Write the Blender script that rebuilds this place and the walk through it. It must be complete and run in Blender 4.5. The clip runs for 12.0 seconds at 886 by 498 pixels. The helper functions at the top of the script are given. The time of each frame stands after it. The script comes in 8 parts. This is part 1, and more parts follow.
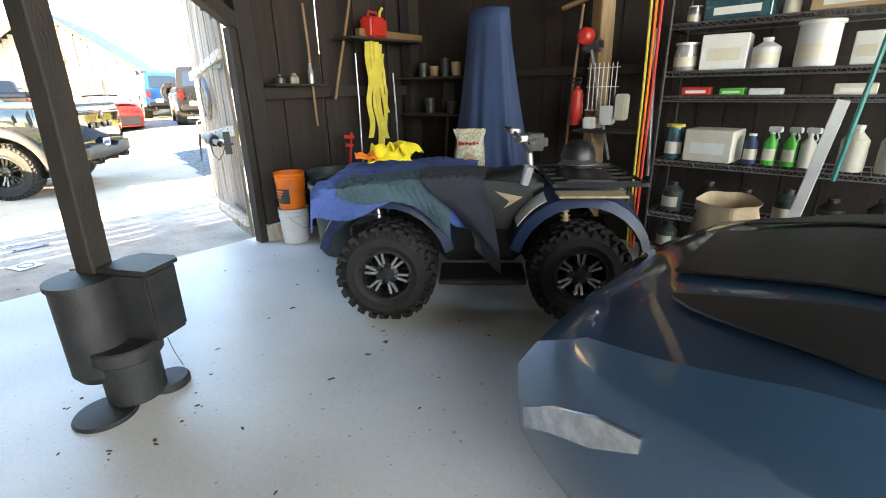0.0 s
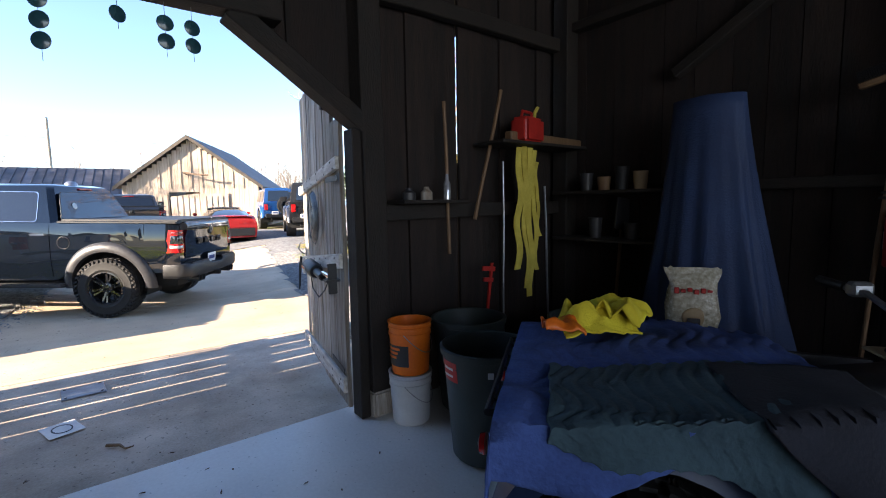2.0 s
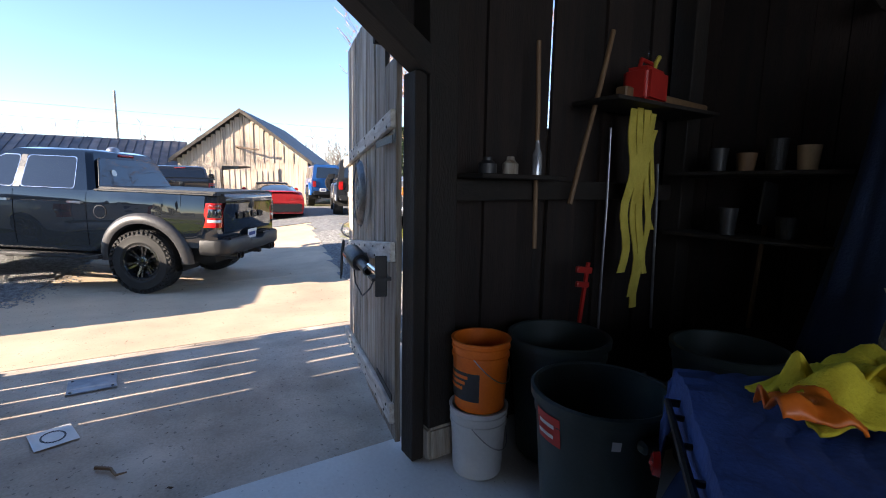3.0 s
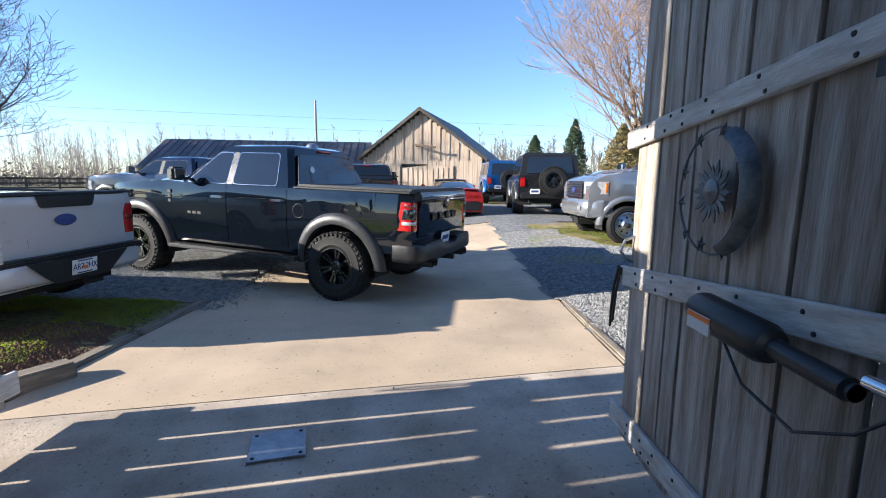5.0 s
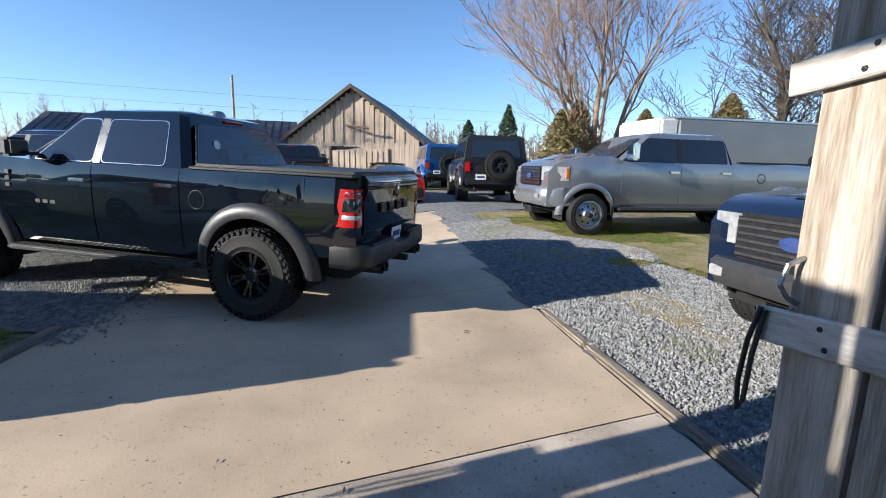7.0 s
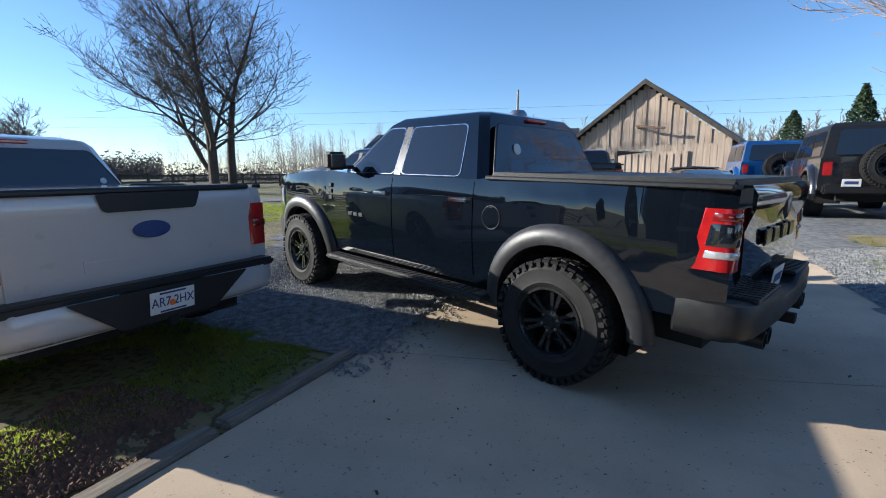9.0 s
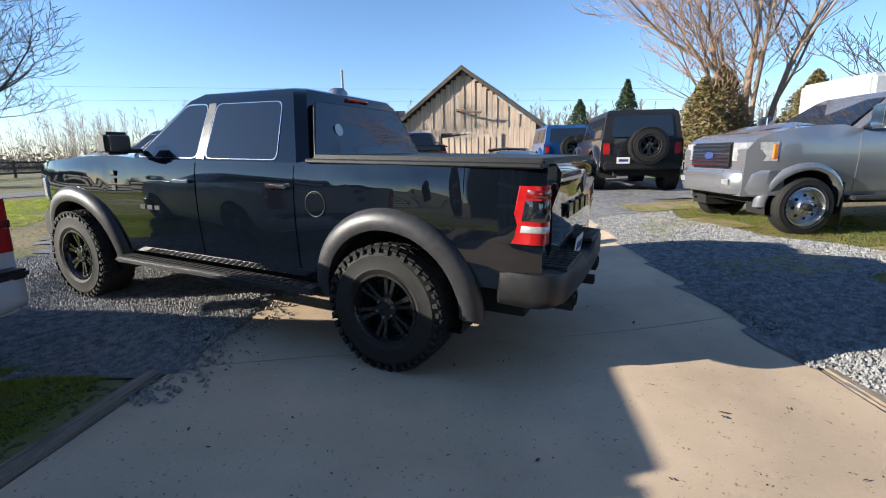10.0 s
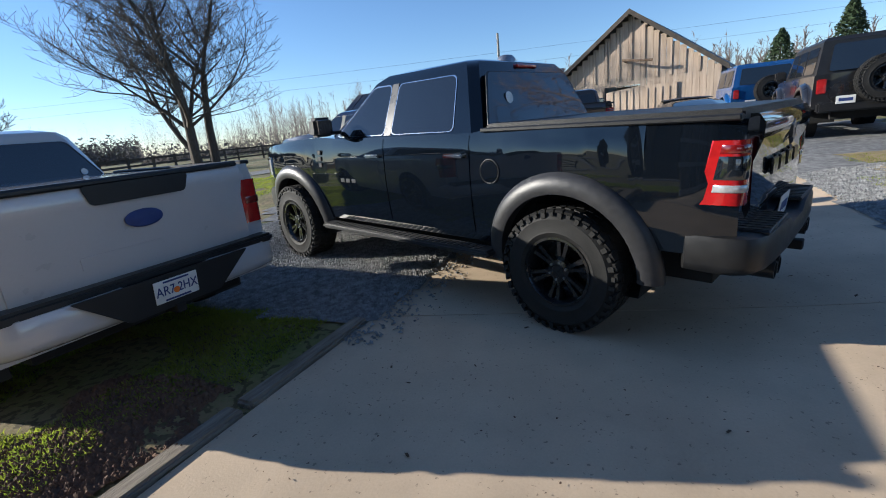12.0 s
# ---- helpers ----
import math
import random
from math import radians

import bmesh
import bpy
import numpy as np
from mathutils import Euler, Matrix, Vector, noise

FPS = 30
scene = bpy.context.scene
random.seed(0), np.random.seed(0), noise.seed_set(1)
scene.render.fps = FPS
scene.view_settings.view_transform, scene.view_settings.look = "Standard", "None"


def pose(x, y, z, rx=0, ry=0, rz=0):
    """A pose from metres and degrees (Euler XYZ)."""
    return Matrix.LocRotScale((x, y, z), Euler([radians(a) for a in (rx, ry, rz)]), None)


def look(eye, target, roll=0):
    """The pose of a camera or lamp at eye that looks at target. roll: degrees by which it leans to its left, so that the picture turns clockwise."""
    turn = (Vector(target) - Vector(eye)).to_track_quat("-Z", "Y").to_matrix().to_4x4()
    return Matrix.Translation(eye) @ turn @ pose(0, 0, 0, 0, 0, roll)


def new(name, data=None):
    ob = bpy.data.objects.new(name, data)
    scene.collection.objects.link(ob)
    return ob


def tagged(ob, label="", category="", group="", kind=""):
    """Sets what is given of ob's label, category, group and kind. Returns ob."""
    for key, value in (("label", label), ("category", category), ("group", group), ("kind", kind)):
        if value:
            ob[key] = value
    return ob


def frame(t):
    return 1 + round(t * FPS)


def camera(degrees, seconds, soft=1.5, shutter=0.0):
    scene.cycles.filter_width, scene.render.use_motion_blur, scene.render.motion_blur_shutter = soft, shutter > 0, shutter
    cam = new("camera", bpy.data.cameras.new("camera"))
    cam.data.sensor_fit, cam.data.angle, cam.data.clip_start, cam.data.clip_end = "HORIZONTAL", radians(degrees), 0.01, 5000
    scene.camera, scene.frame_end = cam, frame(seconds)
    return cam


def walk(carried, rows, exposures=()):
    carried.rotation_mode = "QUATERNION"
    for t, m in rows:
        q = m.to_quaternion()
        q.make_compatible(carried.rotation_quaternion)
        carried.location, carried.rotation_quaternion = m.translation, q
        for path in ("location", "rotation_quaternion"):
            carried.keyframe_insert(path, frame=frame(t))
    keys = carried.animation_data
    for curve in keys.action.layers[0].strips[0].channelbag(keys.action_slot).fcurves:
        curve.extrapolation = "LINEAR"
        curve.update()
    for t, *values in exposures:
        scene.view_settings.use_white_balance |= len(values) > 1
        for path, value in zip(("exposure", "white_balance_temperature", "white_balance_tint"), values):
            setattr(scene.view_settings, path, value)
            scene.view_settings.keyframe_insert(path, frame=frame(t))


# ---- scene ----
cam = camera(87.8, 12.0, soft=1.0)
PATH = [
    (0, (-0.061, 0.01, 1.515), (-1.314, 1.423, 0.855), -1.1),
    (0.5, (-0.472, 0.123, 1.602), (-2.1, 1.273, 1.437), -2.9),
    (1, (-0.909, 0.299, 1.606), (-2.455, 1.561, 1.476), -2.8),
    (1.5, (-1.266, 0.538, 1.571), (-2.779, 1.831, 1.368), -3.0),
    (2, (-1.654, 0.711, 1.564), (-3.223, 1.934, 1.363), -1.0),
    (2.5, (-2.081, 0.871, 1.548), (-3.66, 2.078, 1.326), 1.0),
    (3, (-2.49, 1.065, 1.516), (-4.162, 2.129, 1.244), 1.1),
    (3.5, (-2.924, 1.082, 1.503), (-4.733, 1.876, 1.194), 1.7),
    (3.7, (-3.099, 1.074, 1.495), (-4.911, 1.86, 1.18), 1.8),
    (5.3, (-4.365, 0.978, 1.479), (-6.302, 1.379, 1.184), 0.4),
    (5.5, (-4.473, 0.986, 1.476), (-6.402, 1.408, 1.157), 0.5),
    (6, (-4.823, 1.012, 1.465), (-6.754, 1.404, 1.123), 0.2),
    (6.5, (-5.135, 0.99, 1.477), (-7.049, 1.443, 1.113), 0.6),
    (7, (-5.512, 1.061, 1.43), (-7.344, 1.783, 1.08), 1.3),
    (7.5, (-5.963, 1.095, 1.412), (-7.9, 1.485, 1.101), 0.7),
    (7.7, (-6.136, 1.026, 1.41), (-8.112, 1.103, 1.111), 1.0),
    (9.3, (-7.084, 0.79, 1.412), (-9.018, 0.402, 1.085), -0.3),
    (9.5, (-7.123, 0.81, 1.419), (-9.086, 0.663, 1.066), -0.8),
    (10, (-7.159, 0.843, 1.404), (-9.093, 1.151, 0.999), -1.0),
    (10.5, (-7.096, 0.746, 1.426), (-9.049, 0.608, 1.021), -2.1),
    (11, (-7.035, 0.667, 1.47), (-8.852, -0.062, 1.06), -4.7),
    (11.5, (-7.006, 0.641, 1.46), (-8.744, -0.246, 1.022), -5.3),
    (12, (-7.034, 0.72, 1.428), (-8.933, 0.356, 0.916), -5.8),
]
EXPOSURES = [
    (0.0, 4.75, 7700, 10),
    (0.3, 3.75, 7300, 10),
    (0.6, 3.0, 6600, 14),
    (1.5, 2.65, 6250, 18),
    (3.0, 2.2, 6000, 18),
    (4.5, 1.62, 5450, 14),
    (6.6, 1.32, 5330, 12),
    (7.5, 1.0, 5300, 11),
    (9.5, 0.98, 5200, 11),
    (10.0, 1.25, 5550, 12),
    (10.6, 1.12, 5500, 11),
    (11.5, 0.97, 5550, 11),
    (12.0, 0.87, 5300, 11),
]
walk(cam, [(t, look(eye, target, roll)) for t, eye, target, roll in PATH], EXPOSURES)

# ---- light ----
SUN_EL = 19.0
world = bpy.data.worlds.new("world")
scene.world = world
world.use_nodes = True
sky = world.node_tree.nodes.new("ShaderNodeTexSky")
sky.sky_type, sky.sun_disc = 'NISHITA', False
sky.sun_elevation, sky.sun_rotation = radians(SUN_EL), radians(180)
sky.air_density, sky.dust_density, sky.ozone_density, sky.altitude = 1.0, 0.05, 2.3, 500
world.node_tree.links.new(sky.outputs[0], world.node_tree.nodes["Background"].inputs[0])
world.node_tree.nodes["Background"].inputs[1].default_value = 0.08
sun_data = bpy.data.lights.new("sun", 'SUN')
sun_data.energy, sun_data.angle, sun_data.color = 5.0, radians(0.5), (1, .84, .60)
# added fill lamp at the east end, brightens the barn interior
fill_data = bpy.data.lights.new("interior_fill", 'AREA')
fill_data.shape, fill_data.size, fill_data.size_y, fill_data.energy, fill_data.color = 'RECTANGLE', 9.4, 4.1, 45, (.92, .96, 1)
fill_lamp = new("interior_fill", fill_data)
fill_lamp.matrix_world = look((5.25, -.3, 2.15), (0, -.3, 2.0))
sun_lamp = new("sun", sun_data)
sun_lamp.matrix_world = look((0, 0, 30), (0, 30 / math.tan(radians(SUN_EL)), 0))

# ---- building helpers ----
rnd = random.Random(7)


def mat(name, col, col2=None, scale=6.0, rough=0.6, metal=0.0, bump=0.0, bscale=60.0, stretch=(1, 1, 1), rand=0.0, coat=0.0, spec=0.5, trans=0.0, emit=0.0, rvar=0.1, contrast=0.35):
    """A procedural surface: two colours mixed by a large and a fine noise, with roughness and relief from the fine one."""
    m = bpy.data.materials.new(name)
    m.use_nodes = True
    nt = m.node_tree
    b = nt.nodes["Principled BSDF"]
    L = nt.links.new
    b.inputs["Roughness"].default_value, b.inputs["Metallic"].default_value = rough, metal
    b.inputs["Coat Weight"].default_value, b.inputs["Coat Roughness"].default_value = coat, 0.03
    b.inputs["Specular IOR Level"].default_value, b.inputs["Transmission Weight"].default_value = spec, trans
    col2 = col2 or tuple(c * 0.8 for c in col)
    tc, mp = nt.nodes.new("ShaderNodeTexCoord"), nt.nodes.new("ShaderNodeMapping")
    mp.inputs["Scale"].default_value = stretch
    L(tc.outputs["Object"], mp.inputs["Vector"])
    n1, n2 = nt.nodes.new("ShaderNodeTexNoise"), nt.nodes.new("ShaderNodeTexNoise")
    n1.inputs["Scale"].default_value, n1.inputs["Detail"].default_value = scale, 8
    n2.inputs["Scale"].default_value, n2.inputs["Detail"].default_value = bscale, 4
    L(mp.outputs[0], n1.inputs["Vector"])
    L(mp.outputs[0], n2.inputs["Vector"])
    if rand:
        oi = nt.nodes.new("ShaderNodeObjectInfo")
        va = nt.nodes.new("ShaderNodeVectorMath")
        va.operation = 'SCALE'
        L(oi.outputs["Random"], va.inputs["Scale"])
        va.inputs[0].default_value = (37, 19, 53)
        ad = nt.nodes.new("ShaderNodeVectorMath")
        L(mp.outputs[0], ad.inputs[0])
        L(va.outputs[0], ad.inputs[1])
        L(ad.outputs[0], n1.inputs["Vector"])
        L(ad.outputs[0], n2.inputs["Vector"])
    rp = nt.nodes.new("ShaderNodeValToRGB")
    rp.color_ramp.elements[0].position, rp.color_ramp.elements[1].position = 0.5 - contrast / 2, 0.5 + contrast / 2
    rp.color_ramp.elements[0].color, rp.color_ramp.elements[1].color = (*col2, 1), (*col, 1)
    mx = nt.nodes.new("ShaderNodeMath")
    mx.operation = 'MULTIPLY_ADD'
    L(n2.outputs["Fac"], mx.inputs[0])
    mx.inputs[1].default_value = 0.35
    sb = nt.nodes.new("ShaderNodeMath")
    sb.operation = 'ADD'
    sb.inputs[1].default_value = -0.175
    L(n1.outputs["Fac"], sb.inputs[0])
    L(sb.outputs[0], mx.inputs[2])
    L(mx.outputs[0], rp.inputs["Fac"])
    out = rp.outputs["Color"]
    if rand:
        hs = nt.nodes.new("ShaderNodeHueSaturation")
        mr = nt.nodes.new("ShaderNodeMapRange")
        mr.inputs["To Min"].default_value, mr.inputs["To Max"].default_value = 1 - rand, 1 + rand
        L(oi.outputs["Random"], mr.inputs["Value"])
        L(mr.outputs[0], hs.inputs["Value"])
        L(out, hs.inputs["Color"])
        out = hs.outputs["Color"]
    L(out, b.inputs["Base Color"])
    if emit:
        L(out, b.inputs["Emission Color"])
        b.inputs["Emission Strength"].default_value = emit
    rr = nt.nodes.new("ShaderNodeMapRange")
    rr.inputs["To Min"].default_value, rr.inputs["To Max"].default_value = max(0.02, rough - rvar), min(1, rough + rvar)
    L(n1.outputs["Fac"], rr.inputs["Value"])
    L(rr.outputs[0], b.inputs["Roughness"])
    if bump:
        bp = nt.nodes.new("ShaderNodeBump")
        bp.inputs["Strength"].default_value, bp.inputs["Distance"].default_value = bump, 0.01
        L(n2.outputs["Fac"], bp.inputs["Height"])
        L(bp.outputs[0], b.inputs["Normal"])
    return m


def specks(m, size, amount, dark, stain=0.0):
    """Adds small dark pits and, where asked, large worn stains to a surface."""
    nt = m.node_tree
    b = nt.nodes["Principled BSDF"]
    src = b.inputs["Base Color"].links[0].from_socket
    tc = nt.nodes.new("ShaderNodeTexCoord")
    for scale, lo, hi, level in ((size, amount, amount + .05, dark),) + (((.55, .42, .66, 1 - stain), (3.2, .40, .70, 1 - stain * .5)) if stain else ()):
        n = nt.nodes.new("ShaderNodeTexNoise")
        n.inputs["Scale"].default_value, n.inputs["Detail"].default_value = scale, 3 if scale > 10 else 7
        nt.links.new(tc.outputs["Object"], n.inputs["Vector"])
        r = nt.nodes.new("ShaderNodeMapRange")
        r.inputs["From Min"].default_value, r.inputs["From Max"].default_value = lo, hi
        r.inputs["To Min"].default_value, r.inputs["To Max"].default_value = 1.0, level
        nt.links.new(n.outputs["Fac"], r.inputs["Value"])
        mul = nt.nodes.new("ShaderNodeVectorMath")
        mul.operation = 'SCALE'
        nt.links.new(src, mul.inputs[0])
        nt.links.new(r.outputs[0], mul.inputs["Scale"])
        src = mul.outputs[0]
    nt.links.new(src, b.inputs["Base Color"])
    return m


def grid_faces(bm, rows, closed=False):
    n = len(rows[0])
    for a, b in zip(rows, rows[1:]):
        for j in range(n if closed else n - 1):
            bm.faces.new((a[j], a[(j + 1) % n], b[(j + 1) % n], b[j]))


def box(bm, x0, x1, y0, y1, z0, z1, m=None, bevel=0.0, seg=1):
    vs = [bm.verts.new(p) for p in ((x0, y0, z0), (x1, y0, z0), (x1, y1, z0), (x0, y1, z0), (x0, y0, z1), (x1, y0, z1), (x1, y1, z1), (x0, y1, z1))]
    fs = [bm.faces.new([vs[i] for i in f]) for f in ((3, 2, 1, 0), (4, 5, 6, 7), (0, 1, 5, 4), (1, 2, 6, 5), (2, 3, 7, 6), (3, 0, 4, 7))]
    if bevel:
        r = bmesh.ops.bevel(bm, geom=list({e for f in fs for e in f.edges}), offset=bevel, segments=seg, affect='EDGES')
        vs = list({v for f in r["faces"] for v in f.verts} | {v for v in vs if v.is_valid})
    if m is not None:
        bmesh.ops.transform(bm, matrix=m, verts=vs)
    return vs


def cyl(bm, p, q, r, r2=None, n=16, caps=True):
    """A rod or cone from p to q."""
    p, q = Vector(p), Vector(q)
    d = q - p
    m = Matrix.Translation((p + q) / 2) @ d.to_track_quat('Z', 'Y').to_matrix().to_4x4()
    bmesh.ops.create_cone(bm, cap_ends=caps, segments=n, radius1=r, radius2=r if r2 is None else r2, depth=d.length, matrix=m)


def lathe(bm, prof, n=32, m=None, arc=360.0):
    """Turns (radius, height) pairs round z."""
    full = arc >= 359.9
    cols = []
    for i in range(n if full else n + 1):
        a = radians(arc) * i / n
        cols.append([bm.verts.new((r * math.cos(a), r * math.sin(a), h)) for r, h in prof])
    vs = [v for c in cols for v in c]
    if full:
        cols.append(cols[0])
    for a, b in zip(cols, cols[1:]):
        for j in range(len(prof) - 1):
            bm.faces.new((a[j], b[j], b[j + 1], a[j + 1]))
    if m is not None:
        bmesh.ops.transform(bm, matrix=m, verts=vs)
    return vs


def tube(bm, pts, r, n=8, closed=False):
    """A bent rod along points; r a number or one for each point."""
    pts = [Vector(p) for p in pts]
    rows, up = [], Vector((0, 0, 1))
    for i, p in enumerate(pts):
        d = (pts[min(i + 1, len(pts) - 1)] - pts[max(i - 1, 0)]).normalized()
        if abs(d.dot(up)) > 0.95:
            up = Vector((1, 0, 0)) if abs(d.x) < 0.9 else Vector((0, 1, 0))
        a = d.cross(up).normalized()
        b = d.cross(a).normalized()
        up = -b if b.dot(up) < 0 else b
        rr = r[i] if isinstance(r, (list, tuple)) else r
        rows.append([bm.verts.new(p + rr * (math.cos(2 * math.pi * k / n) * a + math.sin(2 * math.pi * k / n) * b)) for k in range(n)])
    if closed:
        rows.append(rows[0])
    grid_faces(bm, rows, True)
    if not closed:
        bm.faces.new(rows[0])
        bm.faces.new(rows[-1][::-1])


def poly(bm, pts, depth, normal=None, bevel=0.0):
    """A flat plate: polygon of 3D points, pushed out by depth along its normal."""
    if bevel:
        pts, n, rounded = [Vector(p) for p in pts], len(pts), []
        for i, p in enumerate(pts):
            a, b = pts[i - 1] - p, pts[(i + 1) % n] - p
            a, b = p + a.normalized() * min(bevel, a.length * .45), p + b.normalized() * min(bevel, b.length * .45)
            rounded += [a * (1 - t) ** 2 + p * 2 * t * (1 - t) + b * t * t for t in (0, .25, .5, .75, 1)]
        pts = rounded
    vs = [bm.verts.new(p) for p in pts]
    f = bm.faces.new(vs)
    f.normal_update()
    n = Vector(normal).normalized() if normal else f.normal.copy()
    r = bmesh.ops.extrude_face_region(bm, geom=[f])
    bmesh.ops.translate(bm, vec=n * depth, verts=[e for e in r["geom"] if isinstance(e, bmesh.types.BMVert)])


def finish(ob, smooth=True, angle=35):
    me = ob.data
    if smooth:
        me.polygons.foreach_set("use_smooth", [True] * len(me.polygons))
        me.set_sharp_from_angle(angle=radians(angle))


def mesh_ob(name, bm, material, smooth=True, angle=35, fix=True):
    if fix:
        bmesh.ops.recalc_face_normals(bm, faces=bm.faces)
    me = bpy.data.meshes.new(name)
    bm.to_mesh(me)
    bm.free()
    me.materials.append(material)
    ob = new(name, me)
    finish(ob, smooth, angle)
    return ob


def part(name, bm, material, parent, label="", smooth=True, angle=35, fix=True):
    ob = mesh_ob(name, bm, material, smooth, angle, fix)
    ob.parent = parent
    return tagged(ob, label) if label else ob


def thing(name, m, label, category, group="", kind=""):
    ob = new(name)
    ob.empty_display_size = 0.1
    ob.matrix_world = m
    return tagged(ob, label, category, group, kind)


def single(name, bm, material, m, label, category, group="", kind="", smooth=True, angle=35):
    ob = mesh_ob(name, bm, material, smooth, angle)
    ob.matrix_world = m
    return tagged(ob, label, category, group, kind)


def ease(t):
    t = max(0.0, min(1.0, t))
    return t * t * (3 - 2 * t)


# ---- materials ----
M_SLAB = mat("slab_concrete", (.84, .83, .79), (.68, .66, .62), 1.6, .34, bump=.15, bscale=45)
M_DRIVE = mat("drive_concrete", (.64, .50, .35), (.50, .39, .27), 0.9, .8, bump=.10, bscale=80, contrast=.5)
M_APRON = mat("apron_concrete", (.68, .58, .47), (.42, .34, .26), 1.9, .8, bump=.25, bscale=60)
specks(M_DRIVE, 38, .66, .55, .22)
specks(M_APRON, 30, .64, .5, .35)
specks(M_SLAB, 34, .67, .6, .18)
M_GROUND = mat("grass_and_soil", (.15, .18, .045), (.27, .20, .10), 0.7, .95, bump=.6, bscale=30, contrast=.3)
specks(M_GROUND, 16, .52, .45, .3)
M_GRAVEL = mat("gravel_bed", (.24, .24, .235), (.12, .12, .12), 9, .9, bump=.9, bscale=70)
M_STONE = mat("gravel_stone", (.34, .34, .335), (.13, .13, .13), 14, .85)
M_DRYGRASS = mat("dry_grass", (.36, .28, .15), (.22, .18, .08), 3, .95, bump=.5, bscale=50)
M_BLADE = mat("grass_blade", (.15, .21, .035), (.24, .18, .07), 1.4, .8)
_t = M_BLADE.node_tree
_tr, _mx = _t.nodes.new("ShaderNodeBsdfTranslucent"), _t.nodes.new("ShaderNodeMixShader")
_tr.inputs["Color"].default_value = (.34, .42, .04, 1)
_mx.inputs[0].default_value = .55
_t.links.new(_t.nodes["Principled BSDF"].outputs[0], _mx.inputs[1])
_t.links.new(_tr.outputs[0], _mx.inputs[2])
_t.links.new(_mx.outputs[0], _t.nodes["Material Output"].inputs[0])
M_SOIL = mat("soil", (.13, .075, .045), (.08, .045, .03), 6, .95, bump=.8, bscale=40)
M_OLDWOOD = mat("weathered_wood", (.43, .395, .35), (.18, .14, .10), 3, .85, bump=.5, bscale=25, stretch=(6, 6, .5), rand=.25)
M_BROWNWOOD = mat("brown_barn_wood", (.22, .15, .095), (.09, .06, .04), 3, .85, bump=.4, bscale=25, stretch=(6, 6, .5), rand=.25)
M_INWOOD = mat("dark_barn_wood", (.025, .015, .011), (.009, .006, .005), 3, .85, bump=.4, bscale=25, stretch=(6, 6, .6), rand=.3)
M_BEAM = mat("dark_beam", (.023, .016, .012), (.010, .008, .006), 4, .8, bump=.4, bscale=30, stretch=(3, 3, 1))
M_PINE = mat("pine_post", (.32, .20, .095), (.18, .105, .05), 3, .6, bump=.15, bscale=25, stretch=(8, 8, .6))
M_BATTEN = mat("painted_batten", (.68, .66, .62), (.42, .38, .33), 6, .8, bump=.4, bscale=30, stretch=(1, 6, 6), rand=.15)
M_TIMBER = mat("landscape_timber", (.30, .26, .205), (.15, .12, .09), 5, .9, bump=.6, bscale=30, stretch=(.6, 6, 6))
M_NAVY = mat("dark_navy_paint", (.004, .006, .010), (.003, .005, .009), 3, .05, coat=1.0, spec=.2, rvar=.02)
M_SILVERGREY = mat("pale_grey_paint", (.50, .49, .49), (.47, .46, .46), 2, .28, coat=1.0, rvar=.03)
M_SILVER = mat("silver_paint", (.28, .29, .315), (.25, .26, .285), 2, .26, metal=.6, coat=1.0, rvar=.03)
M_GREYPAINT = mat("grey_paint", (.028, .028, .031), (.022, .022, .025), 2, .28, metal=.5, coat=1.0, rvar=.03)
M_BLUEBLACK = mat("blue_black_paint", (.012, .022, .055), (.01, .018, .045), 2, .2, metal=.4, coat=1.0, rvar=.03)
M_BLUEPAINT = mat("blue_paint", (.02, .10, .30), (.015, .08, .26), 2, .25, metal=.3, coat=1.0)
M_CARBLUE = mat("deep_blue_paint", (.035, .082, .15), (.028, .07, .128), 2, .3, metal=.4, coat=1.0, rvar=.05)
M_REDPAINT = mat("red_paint", (.42, .02, .02), (.35, .015, .015), 2, .25, coat=1.0)
M_FLARE = mat("grey_flare_plastic", (.042, .042, .045), (.030, .030, .033), 20, .42, bump=.1, bscale=300)
M_PLASTIC = mat("black_plastic", (.013, .013, .014), (.009, .009, .010), 15, .45, bump=.08, bscale=200)
M_RUBBER = mat("tyre_rubber", (.020, .0195, .019), (.012, .012, .012), 12, .7, bump=.2, bscale=90, spec=.3)
M_BLACKRIM = mat("black_alloy", (.018, .018, .02), (.013, .013, .014), 10, .28, metal=.3, coat=.5)
M_CHROME = mat("chrome", (.75, .76, .78), (.65, .66, .68), 10, .12, metal=1.0, rvar=.04)
M_ALLOY = mat("machined_alloy", (.6, .6, .62), (.5, .5, .52), 20, .3, metal=1.0)
M_GLASS = mat("tinted_glass", (.010, .013, .018), (.008, .010, .014), 2, .03, spec=1.0, rvar=.02)
M_TAIL = mat("red_lens", (.46, .010, .010), (.30, .007, .007), 8, .15, coat=1.0, spec=.7)
M_TAILDARK = mat("dark_red_lens", (.16, .006, .006), (.10, .004, .004), 8, .12, coat=1.0, spec=.7)
M_LENS = mat("clear_lens", (.55, .56, .58), (.35, .36, .38), 14, .15, metal=.4, coat=1.0)
M_AMBER = mat("amber_lens", (.75, .22, .02), (.6, .15, .01), 8, .2, coat=1.0)
M_WHITE = mat("white_plastic", (.72, .72, .70), (.62, .62, .60), 6, .45)
M_DARKIN = mat("dark_underbody", (.012, .012, .012), (.008, .008, .008), 6, .9)
M_IRON = mat("black_iron", (.035, .035, .036), (.02, .02, .021), 9, .55, metal=.4, bump=.3, bscale=80)
